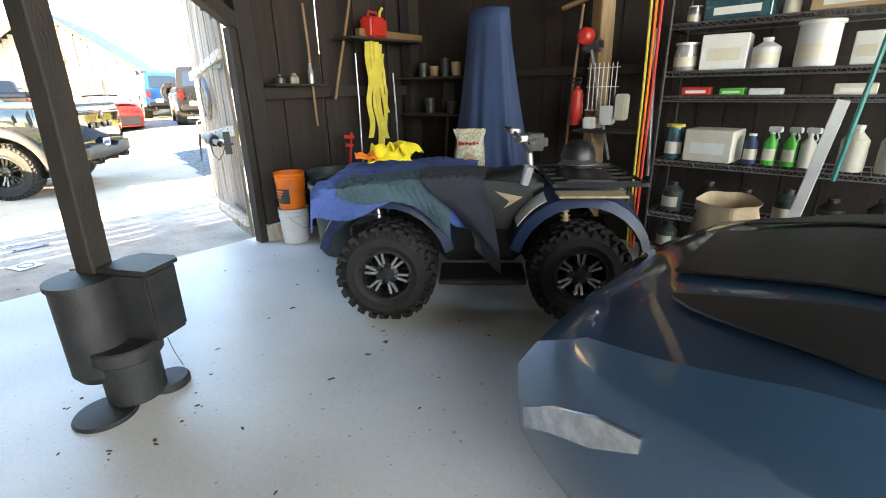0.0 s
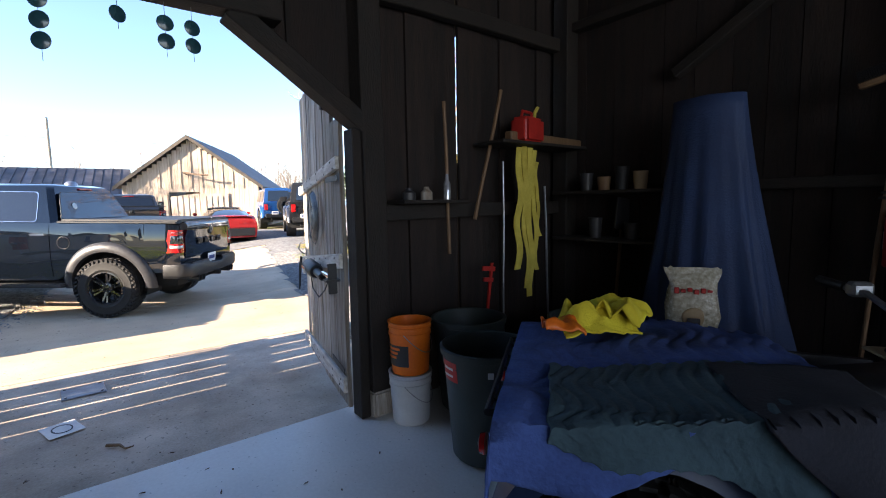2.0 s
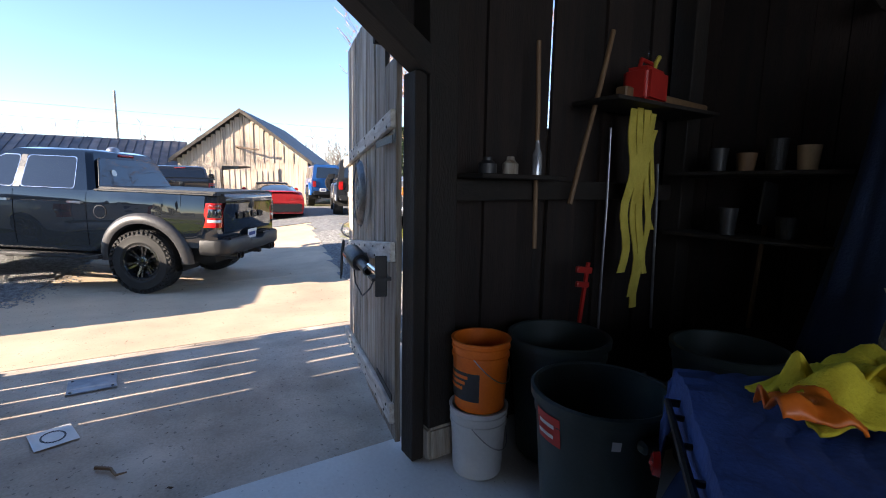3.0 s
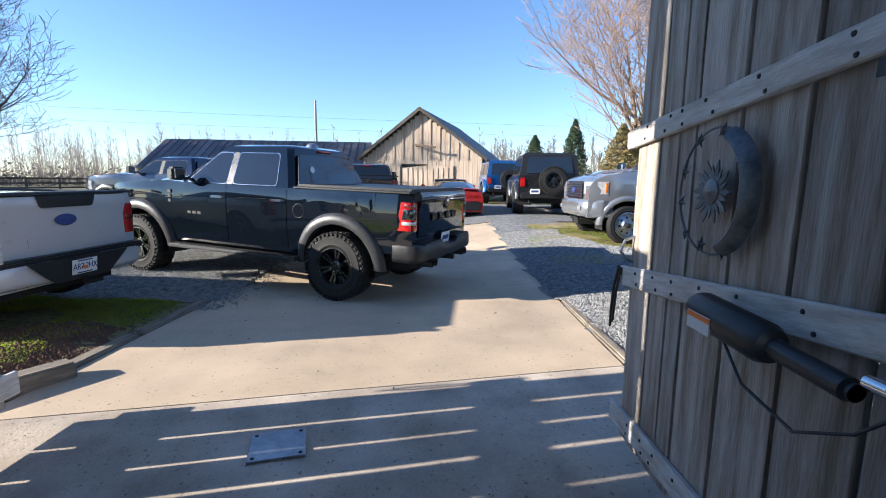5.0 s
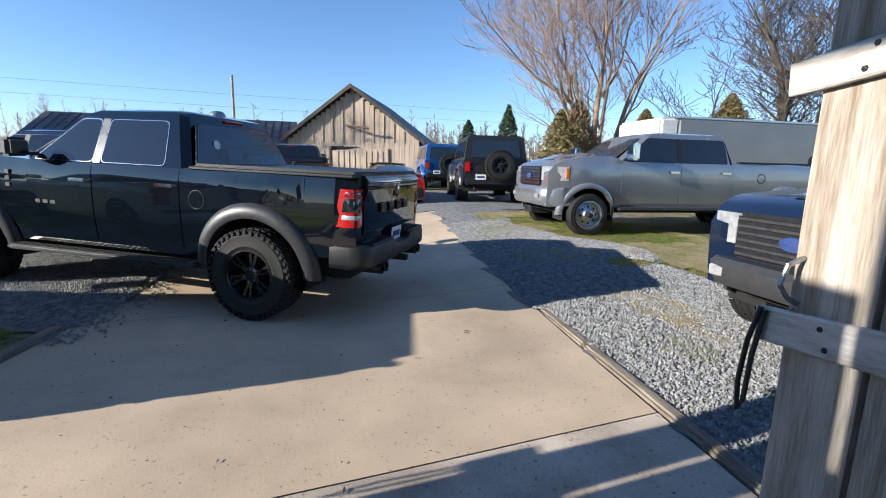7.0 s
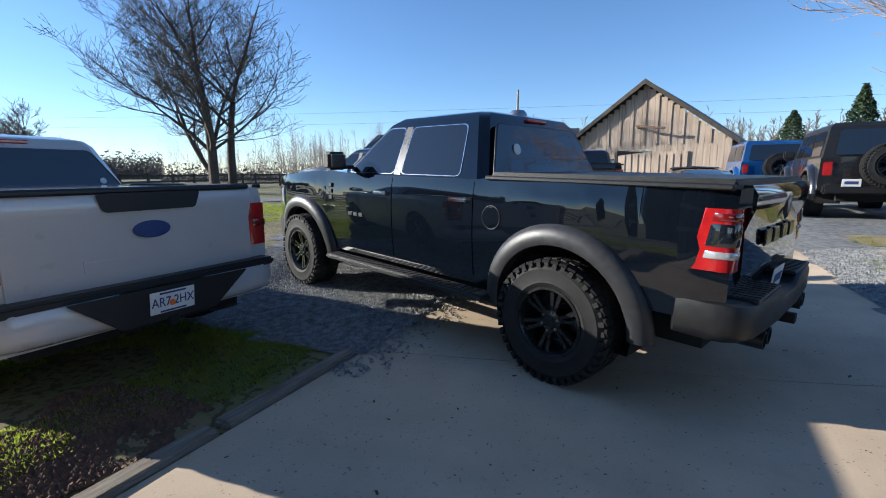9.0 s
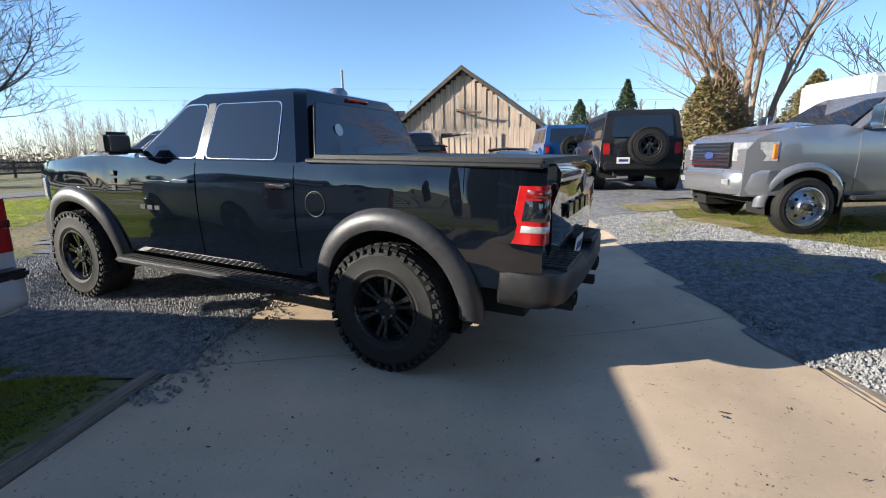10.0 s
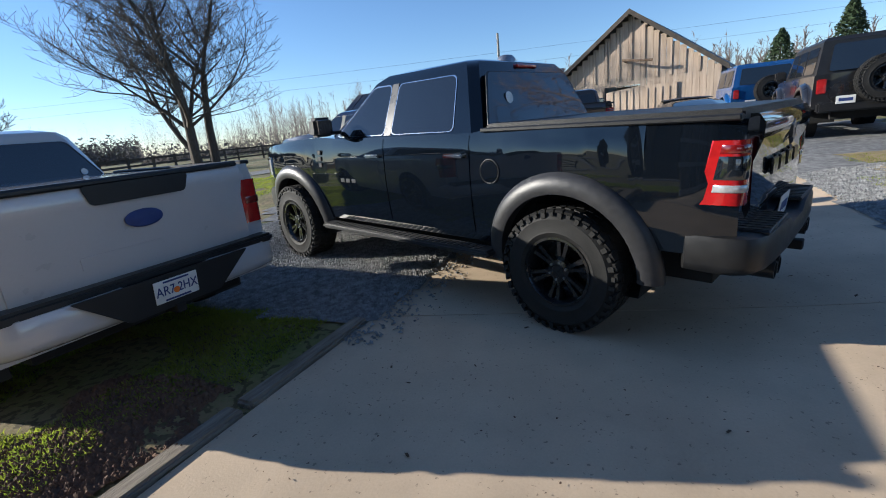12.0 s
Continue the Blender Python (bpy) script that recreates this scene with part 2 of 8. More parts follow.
M_PLATEBLUE = mat("plate_ink", (.03, .05, .18), (.02, .04, .15), 5, .6)
M_ORANGE = mat("orange_plastic", (.85, .20, .015), (.70, .14, .01), 5, .4, rvar=.08)
M_STEEL = mat("worn_steel", (.42, .43, .45), (.28, .28, .30), 12, .35, metal=.9)


# ---- ground ----
def ground_z(x, y):
    return -0.10 + 0.28 * ease((y - 2.5) / 4) * ease((-x - 8) / 4) + 0.25 * max(ease((-x - 12) / 8), .5 * ease((-x - 10.3) / 3) * ease((2.2 - y) / 2.5))


def drive_l(x):
    return -2.10 + 0.262 * (-4.85 - x)


def drive_r(x):
    return 2.82 + 0.205 * (-4.85 - x)


def frange(a, b, step):
    n = max(1, round((b - a) / step))
    return [a + (b - a) * i / n for i in range(n + 1)]


def sheet(name, xs, ys, zf, material, smooth=True):
    bm = bmesh.new()
    rows = [[bm.verts.new((x, y, zf(x, y))) for y in ys] for x in xs]
    grid_faces(bm, rows)
    ob = mesh_ob(name, bm, material, smooth, 80)
    return tagged(ob, kind="structure")


def rough_ground(x, y):
    z = ground_z(x, y) if x < -4.8 else ground_z(-4.8, y)
    if x > -4.9 and -5.2 < y < 4.9:
        return -0.25
    on_drive = drive_l(x) - .05 < y < drive_r(x) + .05 and -17.5 < x < -4.8
    bank = .105 * ease((drive_l(x) - .2 - y) / .5) * ease((-7.6 - x) / .8) * max(ease((x + 10.7) / .6), ease((-2.2 - y) / .8)) * ease((x + 20) / 5)
    return z - 0.03 if on_drive else z + bank + 0.035 * noise.noise((x * 1.3, y * 1.3, 0)) * (1 if x > -30 else 0)


GX = [-900, -500, -300, -200, -140, -100, -75, -60, -50, -45] + frange(-40, -20, 1)[:-1] + frange(-20, -4.9, .35) + frange(-4.5, 8, 2) + [14, 30, 60, 120, 300, 900]
GY = [-900, -500, -300, -200, -130, -90, -60, -45, -36] + frange(-30, -12, 1)[:-1] + frange(-12, 10, .35)[:-1] + frange(10, 30, 1) + [40, 60, 100, 200, 400, 900]
sheet("ground", GX, GY, rough_ground, M_GROUND)

# concrete drive: slabs with joints between them
drive = thing("driveway", pose(0, 0, 0), "sunlit tan concrete driveway with tyre marks", "driveway", kind="structure")
JOINTS = (-4.86, -7.55, -10.55, -13.6, -16.9)
for k, (a, b) in enumerate(zip(JOINTS, JOINTS[1:])):
    a, b = a - .006, b + .006
    bm = bmesh.new()
    xs = frange(b, a, .3)
    rows = []
    for x in xs:
        ys = [drive_l(x) + (drive_r(x) - drive_l(x)) * j / 10 for j in range(11)]
        rows.append([bm.verts.new((x, y, ground_z(x, y) + .004 + .004 * noise.noise((x, y, 3)))) for y in ys])
    grid_faces(bm, rows)
    r = bmesh.ops.extrude_face_region(bm, geom=bm.faces[:])
    bmesh.ops.translate(bm, vec=(0, 0, -.12), verts=[v for v in r["geom"] if isinstance(v, bmesh.types.BMVert)])
    part("slab", bm, M_DRIVE if k else M_APRON, drive, angle=30)

# barn floor
bm = bmesh.new()
box(bm, -4.84, 7, -5.1, 4.75, -.35, 0, bevel=.015, seg=2)
tagged(mesh_ob("floor", bm, M_SLAB), kind="structure")


def patch(name, outline, material, label, lift=.012, cell=.22):
    """A ragged-edged ground cover over cells inside a rule."""
    bm = bmesh.new()
    pts = {}
    xs, ys = frange(*outline[0], cell), frange(*outline[1], cell)
    inside = outline[2]

    def v(i, j):
        if (i, j) not in pts:
            x = xs[i] + .3 * cell * noise.noise((i * 3.1, j * 1.7, 1))
            y = ys[j] + .3 * cell * noise.noise((i * 1.3, j * 2.9, 5))
            pts[i, j] = bm.verts.new((x, y, max(rough_ground(x, y), ground_z(x, y)) + lift + .01 * noise.noise((x * 4, y * 4, 2))))
        return pts[i, j]
    for i in range(len(xs) - 1):
        for j in range(len(ys) - 1):
            x, y = xs[i] + cell / 2, ys[j] + cell / 2
            if inside(x, y):
                bm.faces.new((v(i, j), v(i + 1, j), v(i + 1, j + 1), v(i, j + 1)))
    ob = mesh_ob(name, bm, material, True, 80)
    return tagged(ob, label, "ground cover", kind="structure")


def gravel_r(x, y):
    e = noise.noise((x * .7, y * .7, 9)) * .7
    lo = drive_r(x) + (.10 if x > -9.6 else -.05)
    near = lo < y < lo + 2.6 + e * 1.6 - .10 * max(0, -x - 9) and -17 < x < -5.2
    far = -24 < x < -14.5 + e and -4 < y < 10 + e and not (drive_l(x) < y < drive_r(x) and x > -16.9) and not (4.9 + .2 * (-x - 14) < y < 8 and x > -16.5)
    return near or far


def gravel_l(x, y):
    e = noise.noise((x * .8, y * .8, 4)) * .5
    return x < -10.45 + e * .3 - .35 * (y + .5 < -1.2) and drive_l(x) - 3.4 + e * 1.5 + .35 * (x + 12) < y < drive_l(x) + .04 and x > -22


patch("gravel", ((-24, -5), (-5, 11), gravel_r), M_GRAVEL, "loose grey gravel beside the concrete driveway")
patch("gravel", ((-22, -10), (-9, 1), gravel_l), M_GRAVEL, "loose dark gravel under the pickup trucks")
patch("dry_grass", ((-16, -6), (4.8, 9), lambda x, y: noise.noise((x * .6 + 3, y * .6, 7)) > .05 and y > drive_r(x) + .9), M_DRYGRASS, "patches of dry straw-coloured grass on the gravel", lift=.02)
patch("soil", ((-10.5, -7), (-2.6, -1), lambda x, y: -.9 < y - drive_l(x) + .25 * noise.noise((x * 2, y * 2, 3)) < -.15 and x > -9.3), M_SOIL, "bare red-brown soil along the timber edging", lift=.015, cell=.05)


def scatter(name, count, region, inside, shape, material, label, category):
    """Many small pieces lying on the ground, in one mesh of loose stuff."""
    r = random.Random(3)
    verts, faces = [], []
    sv, sf = shape
    n = 0
    while n < count:
        x, y = r.uniform(*region[0]), r.uniform(*region[1])
        n += 1
        if not inside(x, y):
            continue
        z = max(rough_ground(x, y), ground_z(x, y)) + .012
        a, s = r.uniform(0, 6.283), r.uniform(.6, 1.5)
        ca, sa = math.cos(a) * s, math.sin(a) * s
        t1, t2 = r.uniform(-.4, .4), r.uniform(-.4, .4)
        o = len(verts)
        for vx, vy, vz in sv:
            verts.append((x + ca * vx - sa * vy + t1 * vz, y + sa * vx + ca * vy + t2 * vz, z + vz * s))
        faces += [[o + i for i in f] for f in sf]
    me = bpy.data.meshes.new(name)
    me.from_pydata(verts, [], faces)
    me.materials.append(material)
    ob = new(name, me)
    return tagged(ob, label, category, kind="stuff")


PEB = ([(.016, 0, 0), (-.004, .013, 0), (-.013, -.009, 0), (.002, .002, .015), (.006, -.012, .006)], [(0, 1, 3), (1, 2, 3), (2, 4, 3), (4, 0, 3)])
BLADE = ([(-.006, 0, 0), (.006, 0, 0), (0, .008, .020), (.02, .01, 0), (.03, .012, 0), (.036, 0, .024), (-.03, .012, 0), (-.02, .01, 0), (-.038, .022, .016)], [(0, 1, 2), (3, 4, 5), (6, 7, 8)])
scatter("gravel_stones", 100000, ((-15, -5.2), (2.8, 6.8)), gravel_r, PEB, M_STONE, "small crushed grey stones of the gravel bed", "gravel")
scatter("gravel_stones", 80000, ((-15, -10.2), (-4, .6)), gravel_l, PEB, M_STONE, "small crushed grey stones under the pickup", "gravel")


def lawn(x, y):
    if x > -9.4 and y > drive_l(x) - .48 - .5 * noise.noise((x * 1.7, y * 1.7, 21)):
        return False
    return y < drive_l(x) - .3 and not gravel_l(x, y) and noise.noise((x * 1.1, y * 1.1, 8)) > -.25 - .25 * (y < -3)


scatter("grass", 90000, ((-13, -6), (-6.5, -1)), lawn, BLADE, M_BLADE, "short bright green spring grass with bare patches", "grass")
scatter("grass", 60000, ((-24, -4), (-22, -6)), lawn, ([(1.6 * a, 1.6 * b, 1.3 * c) for a, b, c in BLADE[0]], BLADE[1]), M_BLADE, "mown green grass field", "grass")
scatter("grass", 26000, ((-16, -6.5), (3.6, 9)), lambda x, y: y > drive_r(x) + .5 and (not gravel_r(x, y) or noise.noise((x * .9, y * .9, 31)) > .22), BLADE, M_BLADE, "thin green grass on the parking ground", "grass")

def bare_soil(x, y):
    return -1.0 < y - drive_l(x) + .3 * noise.noise((x * 2, y * 2, 3)) < -.12 and x > -9.4


CLOD = ([(.022, 0, 0), (.004, .020, 0), (-.020, .004, 0), (-.006, -.019, 0), (.003, .002, .017), (-.008, .006, .013)], [(0, 1, 4), (1, 5, 4), (1, 2, 5), (2, 3, 5), (3, 4, 5), (3, 0, 4)])
scatter("soil_clods", 16000, ((-9.5, -6.8), (-3.2, -1)), bare_soil, CLOD, M_SOIL, "crumbly red-brown soil beside the driveway", "soil")
CHIP = ([(.007, 0, .002), (.002, .005, .003), (-.007, .001, .002), (-.001, -.004, .004)], [(0, 1, 3), (1, 2, 3)])
scatter("driveway_debris", 420, ((-13, -5), (-1.5, 4)), lambda x, y: drive_l(x) + .05 < y < drive_r(x) - .05, CHIP, M_SOIL, "small dark leaf and soil bits on the driveway", "debris")
scatter("stray_gravel", 2600, ((-12.5, -10), (-.9, .2)), lambda x, y: 0 < y - drive_l(x) < .55 * random.Random(round(x * 977 + y * 3511)).random() ** 2, PEB, M_STONE, "stray grey stones on the driveway edge", "gravel")

# timber edging
def timber(name, p, q, w, h, label):
    p, q = Vector(p), Vector(q)
    d = q - p
    bm = bmesh.new()
    box(bm, 0, d.length, -w / 2, w / 2, -.06, h, bevel=.018, seg=2)
    for v in bm.verts:
        v.co.y += .012 * noise.noise((v.co.x * 2, 1, v.co.z))
        v.co.z += .012 * noise.noise((v.co.x * 2, 3, v.co.y))
    return single(name, bm, M_TIMBER, pose(p.x, p.y, ground_z(p.x, p.y), 0, 0, math.degrees(math.atan2(d.y, d.x))), label, "edging", "timber edging")


for a, b in ((-7.95, -9.2), (-9.25, -10.5)):
    timber("edging_timber", (a, drive_l(a) - .09, 0), (b, drive_l(b) - .09, 0), .14, .035, "low weathered timber edging flush with the driveway")
timber("edging_log", (-8.27, -1.13, 0), (-7.0, -2.35, 0), .17, .13, "thick weathered grey landscape log with a split end")
for a, b in ((-6.6, -8.6), (-8.63, -9.7)):
    timber("edging_timber", (a, drive_r(a) + .08, 0), (b, drive_r(b) + .08, 0), .10, .035, "pale weathered timber edging beside the gravel")


# ---- vehicles ----
def arch_low(x, sill, axles, ra, az):
    z = sill
    for xa in axles:
        d = abs(x - xa)
        if d < ra:
            z = max(z, az + math.sqrt(ra * ra - d * d))
    return z


def interp(pts, x):
    if x <= pts[0][0]:
        return pts[0][1]
    for (a, p), (b, q) in zip(pts, pts[1:]):
        if x <= b:
            return p + (q - p) * (x - a) / (b - a)
    return pts[-1][1]


def shell_bm(xs, zlow, ztop, half, nside=9, ntop=6, crown=.02):
    bm = bmesh.new()
    rows = []
    for x in xs:
        a, b = zlow(x), ztop(x)
        zs = [a + (b - a) * i / nside for i in range(nside + 1)]
        hw = half(x, b)
        prof = [(half(x, z), z) for z in zs]
        prof += [(hw * (1 - 2 * j / ntop), b + crown * (1 - (1 - 2 * j / ntop) ** 2)) for j in range(1, ntop)]
        prof += [(-half(x, z), z) for z in reversed(zs)]
        rows.append([bm.verts.new((x, y, z)) for y, z in prof])
    grid_faces(bm, rows)
    bm.faces.new(rows[0])
    bm.faces.new(rows[-1][::-1])
    return bm


def side_panel(name, parent, material, s, x0, x1, z0, z1, half, off=.006):
    """A door or panel standing a little proud of the body's side."""
    bm = bmesh.new()
    rows = []
    for i in range(9):
        x = x0 + (x1 - x0) * i / 8
        a, b = z0(x), z1(x)
        rows.append([bm.verts.new((x, s * (half(x, a + (b - a) * j / 8) + off), a + (b - a) * j / 8)) for j in range(9)])
    grid_faces(bm, rows)
    r = bmesh.ops.extrude_face_region(bm, geom=bm.faces[:])
    bmesh.ops.translate(bm, vec=(0, -s * .02, 0), verts=[v for v in r["geom"] if isinstance(v, bmesh.types.BMVert)])
    return part(name, bm, material, parent, angle=40)


def tyre_bm(r, w, rim_r, knobby):
    """Tyre carcass with its outer face towards +z."""
    bm = bmesh.new()
    sh = .03 if knobby else .02
    prof = [(rim_r, -w / 2 + .02), (rim_r + .03, -w / 2), (r - sh * 2, -w / 2 - .005), (r - .01, -w / 2 + sh), (r, -w / 4), (r + .003, 0), (r, w / 4), (r - .01, w / 2 - sh), (r - sh * 2, w / 2 + .005), (rim_r + .055, w / 2 + .002), (rim_r + .045, w / 2 + .006), (rim_r + .03, w / 2), (rim_r, w / 2 - .02)]
    lathe(bm, prof, 56)
    return bm


def tread_bm(r, w, knobby):
    """Tread blocks of an off-road tyre: four staggered rows and shoulder lugs."""
    bm = bmesh.new()
    n, deep = (24, .012) if knobby == 2 else (40, .003)
    half_w = (.62 if knobby == 2 else .74) * math.pi * r / n
    for k in range(n):
        for row, (zc, zw, ph) in enumerate(((-w * .40, w * .2, 0), (-w * .14, w * .19, .5), (w * .14, w * .19, 0), (w * .40, w * .2, .5))):
            skew = 14 if row % 2 else -14
            box(bm, r - .012, r + deep + (.006 if 0 < row < 3 else .003), -half_w, half_w, -zw / 2, zw / 2, pose(0, 0, zc, 0, 0, 360 * (k + ph) / n) @ pose(r, 0, 0, skew if knobby == 1 else 0, 0, 0) @ pose(-r, 0, 0))
        for s in (-1, 1):
            long = .05 if k % 2 else .034
            box(bm, r - long, r - .014 + deep, -.036 * r, .036 * r, s * w / 2 - .014, s * w / 2 + .004 + deep * .6, pose(0, 0, 0, 0, 0, 360 * (k + .25) / n))
    return bm


def rim_bm(w, rim_r, disc=False):
    bm = bmesh.new()
    zf = w / 2
    face = [(rim_r - .04, w / 5), (rim_r - .07, zf - .05), (.12, zf - .02), (.10, zf + .01), (.05, zf + .02), (0, zf + .02)] if disc else [(rim_r - .03, w / 4), (rim_r - .04, -w / 6), (.06, -w / 6)]
    lathe(bm, [(rim_r - .012, -zf + .03), (rim_r + .004, -zf + .02), (rim_r + .004, zf - .02), (rim_r + .012, zf - .004), (rim_r - .006, zf - .002), (rim_r - .022, zf - .03)] + face, 40)
    return bm


def spoke_bm(w, rim_r, split):
    bm = bmesh.new()
    wd, zf = .022 if split else .03, w / 2 - .045
    vs = []
    for x, hw, zt in ((.05, wd * 1.1, zf - .01), (rim_r * .55, wd * .8, zf), (rim_r - .015, wd, zf + .012)):
        vs.append([bm.verts.new((x, y, z)) for y, z in ((-hw, zt - .035), (-hw * .7, zt), (hw * .7, zt), (hw, zt - .035))])
    grid_faces(bm, vs, True)
    bm.faces.new(vs[0])
    bm.faces.new(vs[-1][::-1])
    return bm


def wheel(parent, x, y, r, w, rim_r, spokes, rim_mat, knobby, store, split=True, name="wheel", disc=False):
    """Wheel part > tyre, tread, spokes, hub, nuts, at axle place x, on side y; the meshes are shared."""
    s = 1 if y > 0 else -1
    zf = w / 2 - .045

    def piece(key, nm, make, mt, up, m=None, label="", kind=""):
        if key not in store:
            ob = part(nm, make(), mt, up, angle=30 if key in ("tyre", "tread") else 35)
            store[key] = ob.data
        else:
            ob = new(nm, store[key])
            ob.parent = up
        if m is not None:
            ob.matrix_local = m
        return tagged(ob, label, kind=kind) if label or kind else ob
    rim = piece("rim", name, lambda: rim_bm(w, rim_r, disc), rim_mat, parent)
    piece("tyre", "tyre", lambda: tyre_bm(r, w, rim_r, knobby), M_RUBBER, rim, None, "chunky all-terrain tyre" if knobby else "black rubber tyre")
    if knobby:
        piece("tread", "tread", lambda: tread_bm(r, w, knobby), M_RUBBER, rim, None, "", "stuff")
    if disc:
        def hole():
            bm = bmesh.new()
            lathe(bm, [(0, .004), (.021, .004), (.024, 0), (0, 0)], 14)
            return bm
        slope = math.degrees(math.atan2(.03, rim_r - .19))
        for k in range(8):
            piece("hole", "hand_hole", hole, M_DARKIN, rim, pose(0, 0, 0, 0, 0, 45 * k) @ pose(rim_r * .5 + .03, 0, zf + .012, 0, slope, 0))
    else:
        for k in range(spokes):
            for da in ((-7, 7) if split else (0,)):
                piece("spoke", "spoke", lambda: spoke_bm(w, rim_r, split), rim_mat, rim, pose(0, 0, 0, 0, 0, 360 * k / spokes + da * 1.2))

    def hub():
        bm = bmesh.new()
        lathe(bm, [(.085, -.05), (.08, 0), (.05, .006), (.045, .012), (.0, .014)] if not disc else [(.055, 0), (.05, .05), (.035, .06), (0, .06)], 20)
        return bm

    def nut():
        bm = bmesh.new()
        cyl(bm, (0, 0, -.01), (0, 0, .018), .010, n=6)
        return bm
    zh = zf + (.064 if disc else 0)
    piece("hub", "hub", hub, M_PLASTIC if disc else rim_mat, rim, pose(0, 0, zh))
    for k in range(8 if disc else 6):
        a = 2 * math.pi * k / (8 if disc else 6)
        q = .082 if disc else .066
        piece("nut", "lug_nut", nut, M_CHROME if disc else M_STEEL, rim, pose(q * math.cos(a), q * math.sin(a), zh if not disc else zf + .058))
    rim.matrix_local = pose(x, y - s * w / 2, r, -90 * s, 0, 0) @ pose(0, 0, 0, 0, 0, rnd.uniform(0, 60))
    return rim


def flare(parent, xa, az, ra, s, half, material, width=.10, proud=.055, a0=-3, a1=183):
    bm = bmesh.new()
    rows = []
    for i in range(29):
        a = radians(a0 + (a1 - a0) * i / 28)
        c, sn = math.cos(a), math.sin(a)
        row = []
        for dr, dy in ((-.012, -.05), (-.012, proud * .8), (.02, proud), (width * .7, proud * .8), (width, .004), (width, -.03)):
            x, z = xa + (ra + dr) * c, az + (ra + dr) * sn
            row.append(bm.verts.new((x, s * (half(x, max(z, az)) + dy), z)))
        rows.append(row)
    grid_faces(bm, rows, True)
    bm.faces.new(rows[0])
    bm.faces.new(rows[-1][::-1])
    return part("wheel_arch_flare", bm, material, parent, angle=50)


def liner(parent, xa, az, ra, hw):
    for s in (-1, 1):
        bm = bmesh.new()
        lathe(bm, [(ra + .012, 0), (ra + .012, .42), (.05, .42)], 24, pose(xa, s * (hw - .03), az, 90 * s, 0, 0) @ pose(0, 0, 0, 0, 0, 0 if s > 0 else 0), 360)
        for v in [v for v in bm.verts if v.co.z < az - .14]:
            v.co.z = az - .14
        part("wheel_well", bm, M_DARKIN, parent)


def window(parent, pts, trim=None, trim_mat=None, depth=.006, name="window", glass=None, bevel=.05, normal=None):
    """A pane on the body, with a trim frame under it."""
    c = sum((Vector(p) for p in pts), Vector()) / len(pts)
    bm = bmesh.new()
    poly(bm, pts, depth, normal, bevel)
    ob = part(name, bm, glass or M_GLASS, parent)
    if trim:
        bm = bmesh.new()
        poly(bm, [c + (Vector(p) - c) * (1 + trim / max(.05, (Vector(p) - c).length)) for p in pts], depth * .6, normal, bevel)
        part("window_trim", bm, trim_mat, ob)
    return ob


def plate(parent, m, text="", width=.305, height=.152):
    bm = bmesh.new()
    box(bm, -.004, .004, -width / 2, width / 2, -height / 2, height / 2, bevel=.003)
    p = part("licence_plate", bm, M_WHITE, parent, "white licence plate with dark blue characters")
    p.matrix_local = m
    if text:
        cu = bpy.data.curves.new("characters", 'FONT')
        cu.body, cu.size, cu.align_x, cu.align_y, cu.extrude = text, .073, 'CENTER', 'CENTER', .0015
        tmp = bpy.data.objects.new("characters", cu)
        scene.collection.objects.link(tmp)
        me = bpy.data.meshes.new_from_object(tmp.evaluated_get(bpy.context.evaluated_depsgraph_get()))
        bpy.data.objects.remove(tmp)
        ob = new("characters", me)
        me.materials.clear()
        me.materials.append(M_PLATEBLUE)
        ob.parent = p
        ob.matrix_local = pose(-.0062, 0, 0, 90, 0, -90) @ Matrix.Diagonal((1.0, 1.25, 1, 1))
        for k in (-1, 1):
            bm = bmesh.new()
            box(bm, -.0062, -.004, -.09, .09, k * .062 - .006, k * .062 + .006)
            part("state_name_bar", bm, M_PLATEBLUE, p)
        bm = bmesh.new()
        lathe(bm, [(0, 0), (.022, 0), (.022, .003), (0, .003)], 14, pose(-.0045, .006, -.012, 0, -90, 0))
        part("orange_emblem", bm, M_ORANGE, p)
    else:
        bm = bmesh.new()
        box(bm, -.0062, -.004, -.11, .11, -.03, .03)
        part("plate_characters", bm, M_PLATEBLUE, p)
    return p


